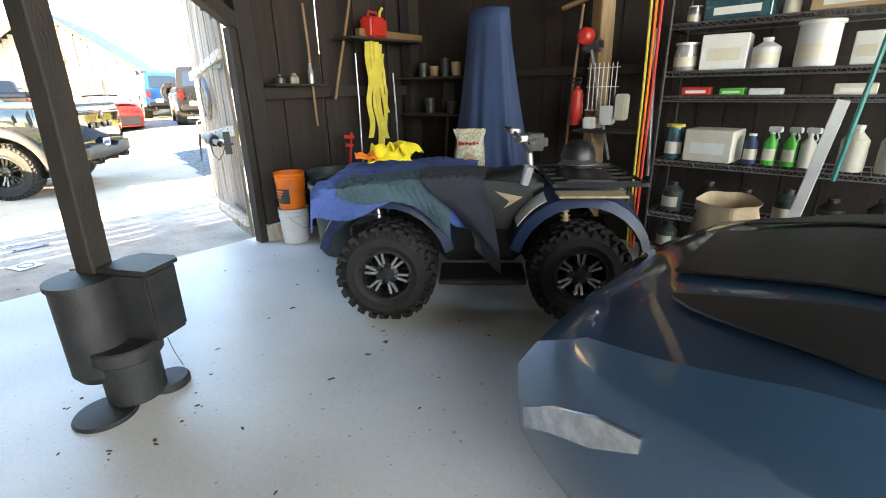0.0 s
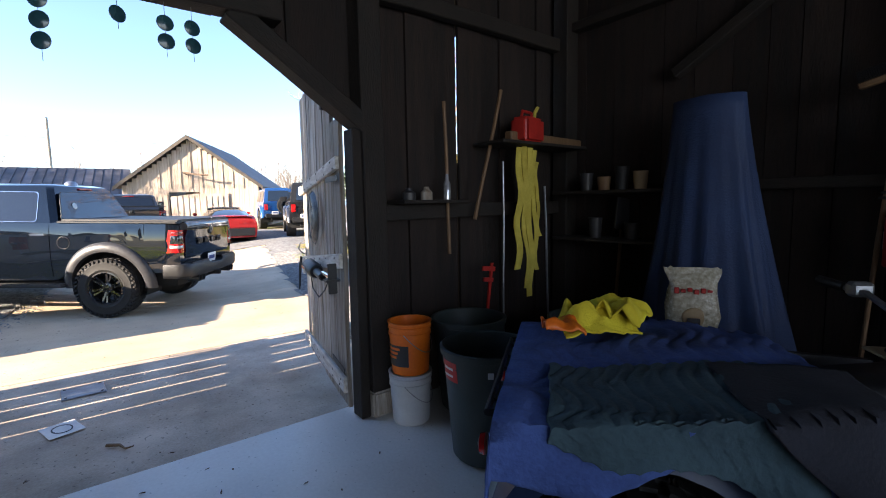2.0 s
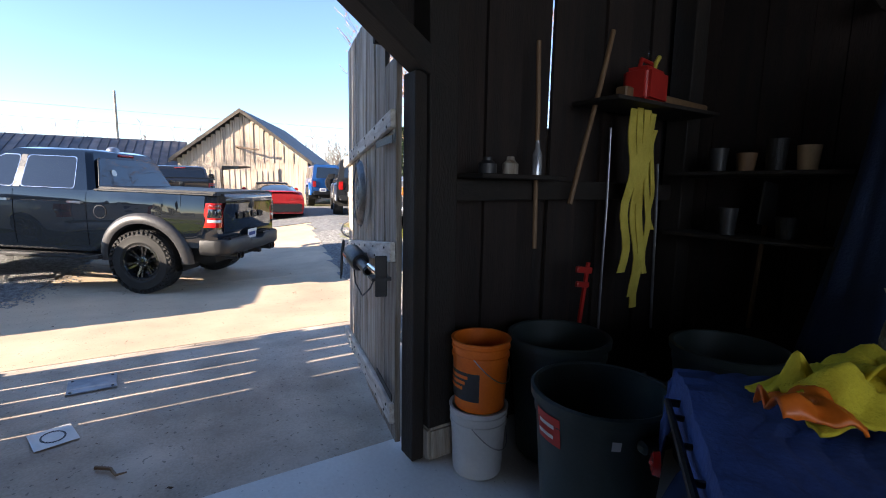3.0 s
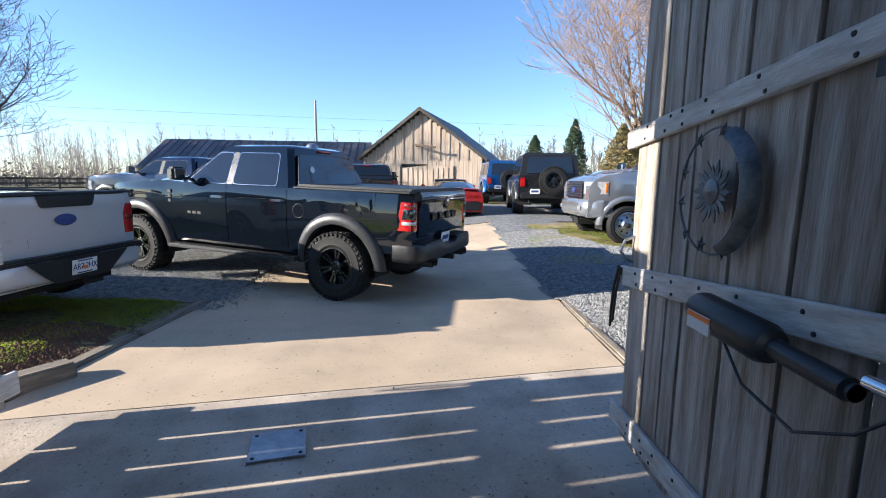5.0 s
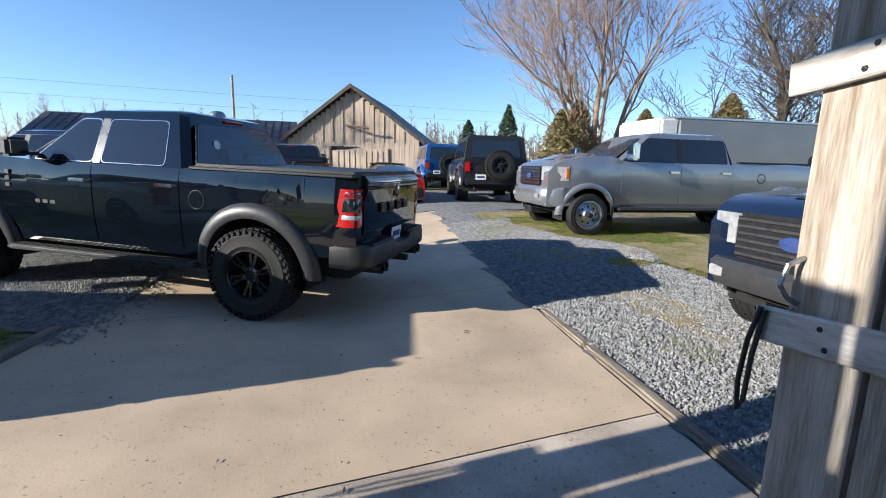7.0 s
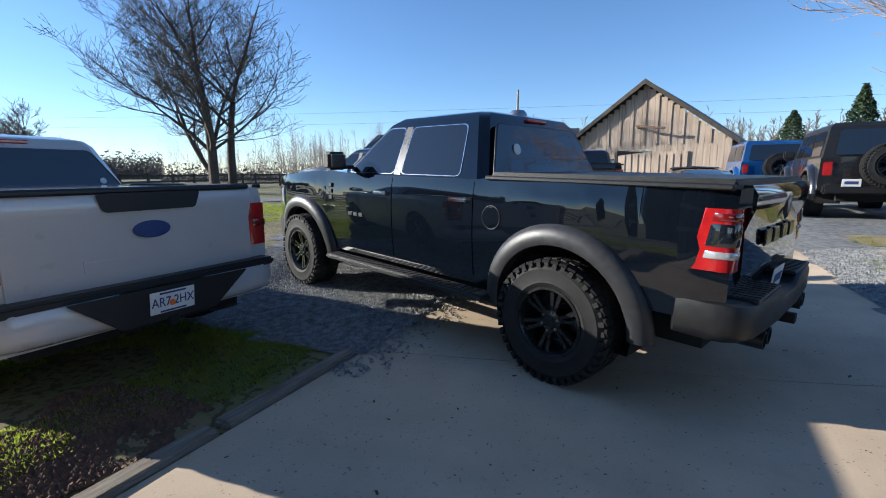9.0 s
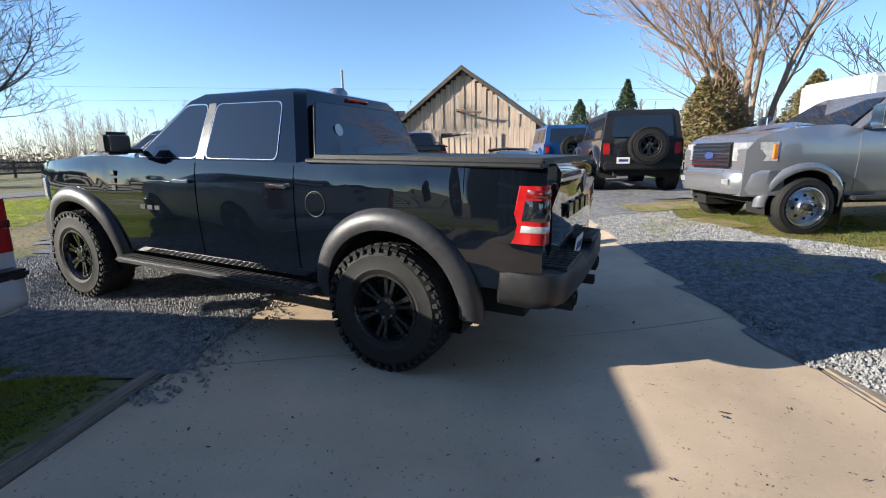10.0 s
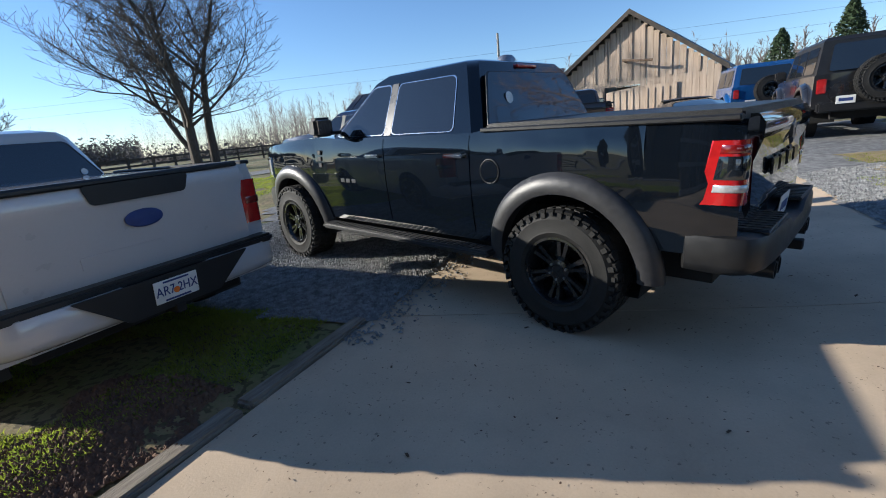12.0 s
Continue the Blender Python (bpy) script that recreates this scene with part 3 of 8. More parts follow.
def pickup(m, label, P):
    """Pickup truck; x forward from the rear axle, y to its left, z up from the ground."""
    T = thing("pickup_truck", m, label, "pickup truck")
    W, H, wb, r = P["W"], P["H"], P["wb"], P["r"]
    sill, bed, belt = P["sill"], P["bed"], P["belt"]
    xr, xf, cb, wsb = P["xr"], P["xf"], P["cab_back"], P["ws_base"]
    paint, ra = P["paint"], r + P.get("gap", .09)
    az = r + .02
    top = [(xr, bed), (cb - .03, bed + .01), (cb, belt), (wsb - .3, belt), (wsb + .1, P["hood"] + .05), (wsb + .5, P["hood"] + .04), (xf - .35, P["hood"] - .03), (xf - .12, P["hood"] - .12), (xf, P["hood"] - .28)]

    def half(x, z):
        zm = .5 * (sill + bed) + .12
        h = W / 2 * (1 - .10 * ((z - zm) / .6) ** 2) if z > zm else W / 2 * (1 - .035 * ((z - zm) / .5) ** 2)
        if abs(z - (bed - .13)) < .035:
            h += .006
        nose = max(0, (x - (xf - .75)) / .75)
        tail = max(0, (xr + .25 - x) / .25)
        waist = 0
        for xa in (0, wb):
            waist = max(waist, ease(1 - abs(x - xa) / .85))
        return h * (1 - .13 * nose ** 2.2 - .03 * tail ** 2) - P.get("pinch", .03) * (1 - waist)

    xs = sorted(set([round(v, 3) for v in frange(xr, xf, .11)] + [round(xa + d, 3) for xa in (0, wb) for d in frange(-ra, ra, .05)] + [round(xa + s * (ra + .004), 3) for xa in (0, wb) for s in (-1, 1)]))
    bm = shell_bm(xs, lambda x: arch_low(x, sill + (.12 if x < -ra else 0), (0, wb), ra, az), lambda x: interp(top, x), half)
    part("body", bm, paint, T, angle=28)
    bm = bmesh.new()
    box(bm, xr + .15, xf - .3, -W / 2 + .28, W / 2 - .28, sill - (.12 if sill > .4 else -.02), sill + .3)
    cyl(bm, (0, -W / 2 + .3, r), (0, W / 2 - .3, r), .06)
    cyl(bm, (wb, -W / 2 + .3, r), (wb, W / 2 - .3, r), .05)
    cyl(bm, (.05, 0, r), (.3, 0, r + .02), .13)
    part("chassis", bm, M_DARKIN, T)
    for xa in (0, wb):
        liner(T, xa, az, ra, W / 2 - .02)
        for s in (-1, 1):
            if P.get("flare"):
                flare(T, xa, az, ra, s, half, P["flare"], P.get("flare_w", .11), P.get("proud", .06))
    store = {}
    for xa in (0, wb):
        for s in (1, -1):
            wheel(T, xa, s * (W / 2 + P.get("track", .02)), r, P["tw"], P["rim"], P["spokes"], P["rim_mat"], P["knobby"], store, P.get("split", True), disc=P.get("disc", False))
    # cab
    rb, rf, wr, wbelt = P["roof_back"], P["roof_front"], P["roof_half"], half(cb + .8, belt) - .02
    kz = .23 / (H - .04 - belt)
    rings = ((belt - .05, cb + .01, wsb + .05, wbelt), (belt + .18, cb + .01 + (rb - cb - .04) * kz, wsb + .05 - (wsb - rf - .05) * kz, wbelt + (wr + .03 - wbelt) * kz), (H - .09, rb - .03, rf + .10, wr + .03), (H - .03, rb + .02, rf - .03, wr - .03), (H, rb + .12, rf - .22, wr - .16))
    bm = bmesh.new()
    rows = []
    for z, x0, x1, w in rings:
        c = .07
        rows.append([bm.verts.new(p) for p in ((x0, w - c, z), (x0 + c, w, z), (x1 - c, w, z), (x1, w - c, z), (x1 + .05, 0, z), (x1, -w + c, z), (x1 - c, -w, z), (x0 + c, -w, z), (x0, -w + c, z), (x0 - .02, 0, z))])
    grid_faces(bm, rows, True)
    bm.faces.new(rows[-1])
    cabm = part("cab", bm, paint, T, angle=30)

    def cabpt(x, z, s):
        """Point on the cab's flank."""
        for (za, _, _, wa), (zb_, _, _, wb_) in zip(rings, rings[1:]):
            if z <= zb_:
                k = (z - za) / (zb_ - za)
                return Vector((x, s * (wa + (wb_ - wa) * k + .002), z))
        return Vector((x, s * rings[-1][3], z))
    zb, zt = belt + .02, H - .13
    fslope = (wsb - rf) / (H - belt)

    def wx(z):
        return wsb + .02 - fslope * (z - belt) * .96 - .16

    def bx(z):
        return cb + P.get("c_pillar", .16) + (rb - cb) * .4 * (z - belt) / (H - belt)
    trim_mat = P.get("trim", M_PLASTIC)
    for s in (1, -1):
        sp = P["b_pillar"]
        if P["doors"] == 2:
            quads = [(sp + .06, wx(zb), sp + .06, wx(zt)), (bx(zb), sp - .06, bx(zt), sp - .06)]
        else:
            quads = [(bx(zb) + .05, wx(zb), bx(zt) + .04, wx(zt))]
        for a, b, c, d in quads:
            pts = [cabpt(a, zb, s), cabpt(b, zb, s), cabpt((b + d) / 2 + .02, (zb + zt) / 2, s), cabpt(d, zt, s), cabpt(c, zt, s), cabpt((a + c) / 2, (zb + zt) / 2, s)]
            pts = [pts[i] for i in (0, 1, 3, 4)]
            window(T, pts if s > 0 else pts[::-1], .013, trim_mat, name="side_window", bevel=.06, normal=(0, s, .12))
        if P["doors"] == 2:
            bm = bmesh.new()
            poly(bm, [cabpt(sp - .05, zb - .01, s), cabpt(sp + .05, zb - .01, s), cabpt(sp + .045, zt + .01, s), cabpt(sp - .045, zt + .01, s)], .005, (0, s, .1))
            part("door_pillar", bm, M_BLACKRIM if P.get("bright") else M_PLASTIC, T)
        # doors
        d0 = cb + .07
        edges = [d0, sp, wsb - .12] if P["doors"] == 2 else [d0 + .12, wsb - .12]
        for a, b in zip(edges, edges[1:]):
            dr = side_panel("door", T, paint, s, a + .008, b - .008, lambda x: max(sill + .07, arch_low(x, 0, (0, wb), ra + P.get("flare_w", .1) * .9, az)), lambda x: belt - .02, half)
            bm = bmesh.new()
            hx = a + .16
            y = half(hx, belt - .17)
            box(bm, hx - .11, hx + .11, y + .02, y + .05, belt - .19, belt - .155, bevel=.012, seg=2)
            for dx in (-.09, .09):
                box(bm, hx + dx - .015, hx + dx + .015, y, y + .03, belt - .185, belt - .16)
            if s < 0:
                for v in bm.verts:
                    v.co.y *= -1
            part("door_handle", bm, P.get("handle", paint), dr, "chrome door handle" if P.get("handle") == M_CHROME else "")
        # mirror
        bm = bmesh.new()
        mx_, mh, mw = wsb - .22, P.get("mirror_h", .17), P.get("mirror_w", .2)
        my = wbelt + .10
        box(bm, mx_ - .07, mx_ + .07, s * my - .01 - (mw if s < 0 else 0), s * my + .01 + (mw if s > 0 else 0), belt + .04, belt + .06 + mh, bevel=.03, seg=3)
        mirror = part("mirror", bm, P.get("mirror_mat", M_PLASTIC), T, "door mirror in a black housing")
        bm = bmesh.new()
        box(bm, mx_ - .03, mx_ + .03, min(s * (wbelt - .03), s * (my + .04)), max(s * (wbelt - .03), s * (my + .04)), belt + .05, belt + .09, bevel=.01)
        part("mirror_arm", bm, M_PLASTIC, mirror)
        bm = bmesh.new()
        box(bm, mx_ - .075, mx_ - .068, min(s * (my + .02), s * (my + mw - .02)), max(s * (my + .02), s * (my + mw - .02)), belt + .065, belt + .035 + mh, bevel=.003)
        part("mirror_glass", bm, M_CHROME, mirror)
        # step
        if P.get("step"):
            bm = bmesh.new()
            a, b = ra + .06, wb - ra - .12
            y0, y1 = sorted((s * (W / 2 - .10), s * (W / 2 + .08)))
            zs = sill - P.get("step_drop", 0)
            box(bm, a, b, y0, y1, zs - .05, zs + .005, bevel=.018, seg=2)
            st = part("side_step", bm, M_FLARE, T, "grey running board with slotted tread")
            bm = bmesh.new()
            for k in range(int((b - a - .2) / .075)):
                x = a + .12 + k * .075
                box(bm, x, x + .045, s * W / 2 - .07, s * W / 2 + .05, zs + .004, zs + .010)
            part("tread_insert", bm, M_DARKIN, st)
        # tail light: a lens wrapped round the corner, divided into fields
        ty = half(xr + .05, bed - .25)
        line = [(xr - .012, ty - .15), (xr - .018, ty - .04), (xr - .002, ty - .004), (xr + .03, ty + .012), (xr + .17, ty + .016)]
        h3 = P["tl1"] - P["tl0"]

        def lens(name, mt, u0, u1, v0, v1, off, parent, text=""):
            bm = bmesh.new()
            rows = []
            for v in (v0, v0 + .12 * (v1 - v0), .5 * (v0 + v1), v1 - .12 * (v1 - v0), v1):
                row = []
                for k in range(9):
                    u = (u0 + (u1 - u0) * k / 8) * 4
                    n = min(3, int(u))
                    (xa_, ya_), (xb_, yb_) = line[n], line[n + 1]
                    x, y = xa_ + (xb_ - xa_) * (u - n), ya_ + (yb_ - ya_) * (u - n)
                    o = off * (1 if 0 < k < 8 and v not in (v0, v1) else .4)
                    lead = max(0, u - 2.6) / 1.4 * (.045 - .075 * v)
                    row.append(bm.verts.new((x - o * .7 + lead, s * (y + o * .7), P["tl0"] + h3 * v)))
                rows.append(row)
            grid_faces(bm, rows)
            r2 = bmesh.ops.extrude_face_region(bm, geom=bm.faces[:])
            bmesh.ops.translate(bm, vec=(.03, -s * .035, 0), verts=[v for v in r2["geom"] if isinstance(v, bmesh.types.BMVert)])
            return part(name, bm, mt, parent, text, angle=50)
        if P["badge"] == "ram":
            tl = lens("tail_light", M_TAIL, 0, 1, 0, 1, .0, T, "red tail light with a dark centre")
            lens("dark_lamp", M_GLASS, .06, .91, .40, .76, .010, tl)
            lens("upper_lamp", M_TAILDARK, .06, .91, .80, .93, .008, tl)
            lens("reverse_lamp", M_LENS, .06, .90, .20, .32, .010, tl, "clear reversing lamp")
        else:
            tl = lens("tail_light", M_TAIL, 0, 1, 0, 1, .0, T, "red tail light")
            lens("dark_lamp", M_TAILDARK, .05, .95, .44, .60, .008, tl)
        # headlight
        bm = bmesh.new()
        hy = half(xf - .12, P["hood"] - .3)
        rows = [[bm.verts.new((x, s * y, z)) for x, y in ((xf + .012, hy - .34), (xf - .02, hy - .08), (xf - .16, hy + .012), (xf - .36, half(xf - .36, z) + .012))] for z in (P["hood"] - .43, P["hood"] - .30, P["hood"] - .17)]
        grid_faces(bm, rows)
        r2 = bmesh.ops.extrude_face_region(bm, geom=bm.faces[:])
        bmesh.ops.translate(bm, vec=(-.05, -s * .04, 0), verts=[v for v in r2["geom"] if isinstance(v, bmesh.types.BMVert)])
        hl = part("headlight", bm, M_LENS, T, "clear headlight")
        bm = bmesh.new()
        box(bm, xf - .36, xf - .30, min(s * (half(xf - .33, P["hood"] - .3) - .01), s * (half(xf - .33, P["hood"] - .3) + .02)), max(s * (half(xf - .33, P["hood"] - .3) - .01), s * (half(xf - .33, P["hood"] - .3) + .02)), P["hood"] - .40, P["hood"] - .2, bevel=.006)
        part("turn_signal", bm, M_AMBER if P.get("amber", True) else M_LENS, hl, "amber turn signal" if P.get("amber", True) else "clear turn signal")
    # windscreen and rear window
    def front(z, y):
        k = (z - belt) / (H - .09 - belt)
        return Vector((wsb + .06 - (wsb - rf - .05) * k + .03 * (1 - abs(y)), y * (wbelt - (wbelt - wr) * k - .1), z))
    window(T, [front(zb, 1), front(zb, -1), front(zt, -1), front(zt, 1)], .02, M_PLASTIC, name="windscreen", bevel=.05, normal=(1, 0, .6))

    def back(z, y):
        k = (z - belt) / (H - .09 - belt)
        return Vector((cb - .01 + (rb - cb - .04) * k - .012, y * (wbelt - (wbelt - wr) * k - .10), z))
    rw = window(T, [back(zb, 1), back(zt, 1), back(zt, -1), back(zb, -1)], .02, M_PLASTIC, name="rear_window", bevel=.05, normal=(-1, 0, .25))
    bm = bmesh.new()
    box(bm, rb - .06, rb + .02, -.16, .16, H - .085, H - .05, bevel=.01)
    part("brake_light", bm, M_TAIL, T, "red high brake light")
    if P.get("stickers"):
        for y, z, mt, rr in P["stickers"]:
            bm = bmesh.new()
            c = back(z, y)
            lathe(bm, [(0, 0), (rr, 0), (rr, .003), (0, .003)], 14, Matrix.Translation((c.x - .014, c.y, c.z)) @ pose(0, 0, 0, 0, -78, 0))
            lathe(bm, [(rr * .62, .004), (rr * .72, .004), (rr * .72, .006), (rr * .62, .006)], 14, Matrix.Translation((c.x - .014, c.y, c.z)) @ pose(0, 0, 0, 0, -78, 0))
            part("sticker", bm, mt, rw, "round pale window sticker")
    # bed: cover or open box
    if P.get("cover"):
        bm = bmesh.new()
        box(bm, xr + .02, cb - .06, -half(0, bed) + .06, half(0, bed) - .06, bed - .02, bed + .055, bevel=.015, seg=2)
        part("bed_cover", bm, M_PLASTIC, T, "black folding bed cover")
    for s in (1, -1):
        bm = bmesh.new()
        y0, y1 = sorted((s * (half(0, bed) - .08), s * (half(0, bed) + .006)))
        box(bm, xr + .02, cb - .05, y0, y1, bed - .005, bed + .028, bevel=.008)
        part("bed_rail", bm, P.get("rail", M_PLASTIC), T)
    # tailgate
    bm = bmesh.new()
    tw_ = half(xr + .05, bed - .3) - .17
    g0 = P["tg0"]
    rows = []
    for z, dx in ((g0, 0), (g0 + .06, -.02), (bed - .24, -.012), (bed - .12, -.05), (bed - .03, -.055), (bed + .02, -.02)):
        rows.append([bm.verts.new((xr + dx - .015 * (1 - (j / 4 - 1) ** 2), tw_ * (1 - j / 4), z)) for j in range(9)])
    grid_faces(bm, rows)
    r2 = bmesh.ops.extrude_face_region(bm, geom=bm.faces[:])
    bmesh.ops.translate(bm, vec=(.06, 0, 0), verts=[v for v in r2["geom"] if isinstance(v, bmesh.types.BMVert)])
    tg = part("tailgate", bm, P.get("tailgate", paint), T, angle=40)
    if P.get("tg_cap"):
        bm = bmesh.new()
        box(bm, xr - .075, xr + .05, -tw_ + .02, tw_ - .02, bed - .005, bed + .035, bevel=.012)
        part("tailgate_cap", bm, M_PLASTIC, tg)
        bm = bmesh.new()
        poly(bm, [(xr - .078, .34, bed), (xr - .078, -.34, bed), (xr - .072, -.30, bed - .12), (xr - .072, .30, bed - .12)], .008, (-1, 0, 0), bevel=.03)
        part("handle_panel", bm, M_PLASTIC, tg)
        bm = bmesh.new()
        box(bm, xr - .034, xr - .024, -.10, .42, g0 + .20, g0 + .212)
        box(bm, xr - .034, xr - .024, .408, .42, g0 + .13, g0 + .201)
        part("raised_letter_edge", bm, P["paint"], tg)
    bm = bmesh.new()
    if P["badge"] == "oval":
        lathe(bm, [(0, .012), (.11, .010), (.125, .004), (.125, 0), (0, 0)], 28, pose(xr - .04, 0, bed - .25, 0, -90, 0) @ Matrix.Diagonal((.47, 1, 1, 1)))
        part("oval_badge", bm, M_PLATEBLUE, tg, "dark blue oval badge")
    else:
        lathe(bm, [(0, .02), (.07, .018), (.09, .004), (.09, 0), (0, 0)], 6, pose(xr - .055, 0, bed - .13, 0, -90, 0))
        for y in (.36, .13, -.13, -.36):
            box(bm, xr - .05, xr - .03, y - .08, y + .08, bed - .36, bed - .26, bevel=.008)
        part("tailgate_badge", bm, M_BLACKRIM, tg, "black metal badge shapes")
    # rear bumper
    bm = bmesh.new()
    rows = []
    if P.get("boxy_bumper"):
        w2 = W / 2 - .035
        quarter = [(xr + .27, w2 - .03), (xr + .25, w2), (xr + .05, w2 + .005), (xr - .04, w2 - .012), (xr - .10, w2 - .06), (xr - .135, w2 - .16), (xr - .15, w2 - .32), (xr - .165, .30), (xr - .165, .20)]
        ring = quarter + [(x, -y) for x, y in reversed(quarter)]
        for x, y in ring:
            c = Vector((xr + .35, max(-.75, min(.75, y)), 0))
            n = (Vector((x, y, 0)) - c).normalized()
            zt = P["bp1"] - (.06 if abs(y) < .25 else 0)
            rows.append([bm.verts.new((x + n.x * d, y + n.y * d, z)) for d, z in ((-.05, P["bp0"]), (-.012, P["bp0"] + .025), (0, P["bp0"] + .06), (0, zt - .045), (-.015, zt - .01), (-.05, zt), (-.16, zt), (-.16, P["bp0"]))])
    else:
        pr = [(z, dx) for z, dx in ((P["bp0"], .05), (P["bp0"] + .03, -.02), (P["bp1"] - .03, -.045), (P["bp1"], .02))]
        for k in range(13):
            y = (W / 2 - .01) * (1 - k / 6)
            cx = xr - .13 + .34 * max(0, (abs(y) / (W / 2) - .72) / .28) ** 2.2
            rows.append([bm.verts.new((cx + dx, y, z)) for z, dx in pr] + [bm.verts.new((cx + .12, y, P["bp1"])), bm.verts.new((cx + .12, y, P["bp0"]))])
    grid_faces(bm, rows, True)
    bm.faces.new(rows[0])
    bm.faces.new(rows[-1][::-1])
    bump = part("rear_bumper", bm, P["bumper"], T, P["bumper_label"], angle=40)
    for y0, y1 in ((-W * .40, -.26), (.26, W * .40)) if P.get("boxy_bumper") else ((-W * .36, W * .36),):
        bm = bmesh.new()
        box(bm, xr - .13, xr + .02, y0, y1, P["bp1"] - .012, P["bp1"] + .012, bevel=.006)
        for k in range(9 if P.get("boxy_bumper") else 0):
            yy = y0 + (y1 - y0) * (k + .5) / 9
            box(bm, xr - .12, xr + .01, yy - .012, yy + .012, P["bp1"] + .011, P["bp1"] + .017)
        part("bumper_tread", bm, M_PLASTIC, bump)
    if P.get("top_pad"):
        bm = bmesh.new()
        box(bm, xr - .135, xr + .12, -W * .465, W * .465, P["bp1"] - .02, P["bp1"] + .045, bevel=.02, seg=2)
        part("bumper_pad", bm, M_PLASTIC, bump, "black bumper step pad")
    if P.get("bumper_centre"):
        bm = bmesh.new()
        poly(bm, [(xr - .185, W * .30, P["bp1"] + .002), (xr - .185, -W * .30, P["bp1"] + .002), (xr - .175, -W * .16, P["bp0"] - .01), (xr - .175, W * .16, P["bp0"] - .01)], .012, (-1, 0, 0), bevel=.02)
        part("bumper_centre", bm, M_PLASTIC, bump)
    else:
        for s in (1, -1):
            for k in (0, 1):
                bm = bmesh.new()
                lathe(bm, [(.045, 0), (.055, 0), (.055, .2), (.045, .2)], 16, pose(xr - .15, s * (.52 + .12 * k), P["bp0"] - .03, 0, 90, 0))
                part("exhaust_tip", bm, M_PLASTIC, T, "black exhaust tip")
    plate(T, pose(xr - .06, 0, P["bp1"] + .012, 0, -6, 0) if P.get("plate_in") else pose(xr - .198, 0, .5 * (P["bp0"] + P["bp1"]) + .005, 0, -6, 0), P.get("text", ""))
    bm = bmesh.new()
    box(bm, xr - .2, xr, -.035, .035, P["bp0"] - .06, P["bp0"] + .005, bevel=.005)
    part("tow_hitch", bm, M_DARKIN, T)
    # front
    gz0, gz1 = P["hood"] - .55, P["hood"] - .16
    gw = half(xf, gz1) - .3
    bm = bmesh.new()
    box(bm, xf - .04, xf + .035, -gw, gw, gz0, gz1, bevel=.03, seg=2)
    grille = part("grille", bm, M_PLASTIC, T, "dark front grille")
    bm = bmesh.new()
    for k in range(6):
        z = gz0 + .05 + k * (gz1 - gz0 - .1) / 5
        box(bm, xf + .03, xf + .05, -gw + .04, gw - .04, z - .012, z + .012, bevel=.004)
    part("grille_insert", bm, P.get("grille_bars", M_FLARE), grille)
    bm = bmesh.new()
    lathe(bm, [(0, .014), (.11, .010), (.125, 0), (0, 0)], 24, pose(xf + .05, 0, .5 * (gz0 + gz1), 0, 90, 0) @ Matrix.Diagonal((.47, 1, 1, 1)))
    part("front_badge", bm, M_PLATEBLUE if P["badge"] == "oval" else M_ALLOY, grille)
    bm = bmesh.new()
    rows = []
    fb0, fb1 = sill + .02, P["hood"] - .56
    for k in range(13):
        y = (W / 2 - .03) * (1 - k / 6)
        cx = xf + .10 - .42 * max(0, (abs(y) / (W / 2) - .55) / .45) ** 2
        rows.append([bm.verts.new(p) for p in ((cx - .02, y, fb0), (cx + .03, y, fb0 + .08), (cx + .03, y, fb1 - .05), (cx - .02, y, fb1), (cx - .22, y, fb1), (cx - .22, y, fb0))])
    grid_faces(bm, rows, True)
    bm.faces.new(rows[0])
    bm.faces.new(rows[-1][::-1])
    fbm = part("front_bumper", bm, P.get("fbumper", M_FLARE), T, angle=40)
    for s in (1, -1):
        bm = bmesh.new()
        yc = s * (W / 2 - .42)
        box(bm, xf + .06, xf + .125, yc - .09, yc + .09, .5 * (fb0 + fb1) - .045, .5 * (fb0 + fb1) + .05, bevel=.012)
        part("fog_lamp", bm, M_LENS, fbm)
    # hood rise
    bm = bmesh.new()
    rows = []
    for x, h, w in ((wsb + .12, .0, .5), (wsb + .3, .055, .48), (xf - .6, .05, .42), (xf - .3, .0, .36)):
        rows.append([bm.verts.new((x, y, interp(top, x) + .005 + h * (1 - max(0, abs(y / w) - .6) / .4) + .02)) for y in (w, w * .6, 0, -w * .6, -w)])
    grid_faces(bm, rows)
    part("hood_rise", bm, paint, T, angle=60)
    bm = bmesh.new()
    lathe(bm, [(0, 0), (.085, 0), (.08, .007), (.0, .008)], 28, pose(.62, half(.62, bed - .30) - .001, bed - .30, -90, 0, 0))
    cap = part("fuel_cap", bm, paint, T)
    bm = bmesh.new()
    tube(bm, [(.62 + .092 * math.cos(2 * math.pi * k / 28), half(.62 + .092 * math.cos(2 * math.pi * k / 28), bed - .30 + .092 * math.sin(2 * math.pi * k / 28)) + .002, bed - .30 + .092 * math.sin(2 * math.pi * k / 28)) for k in range(28)], .006, 6, True)
    part("cap_seam", bm, M_PLASTIC, cap)
    if P.get("roof_dome"):
        bm = bmesh.new()
        lathe(bm, [(.0, .085), (.06, .075), (.09, .045), (.10, .0)], 18, pose(rb + .25, -.1, H - .01))
        part("roof_beacon", bm, M_STEEL, T, "pale dome on the cab roof")
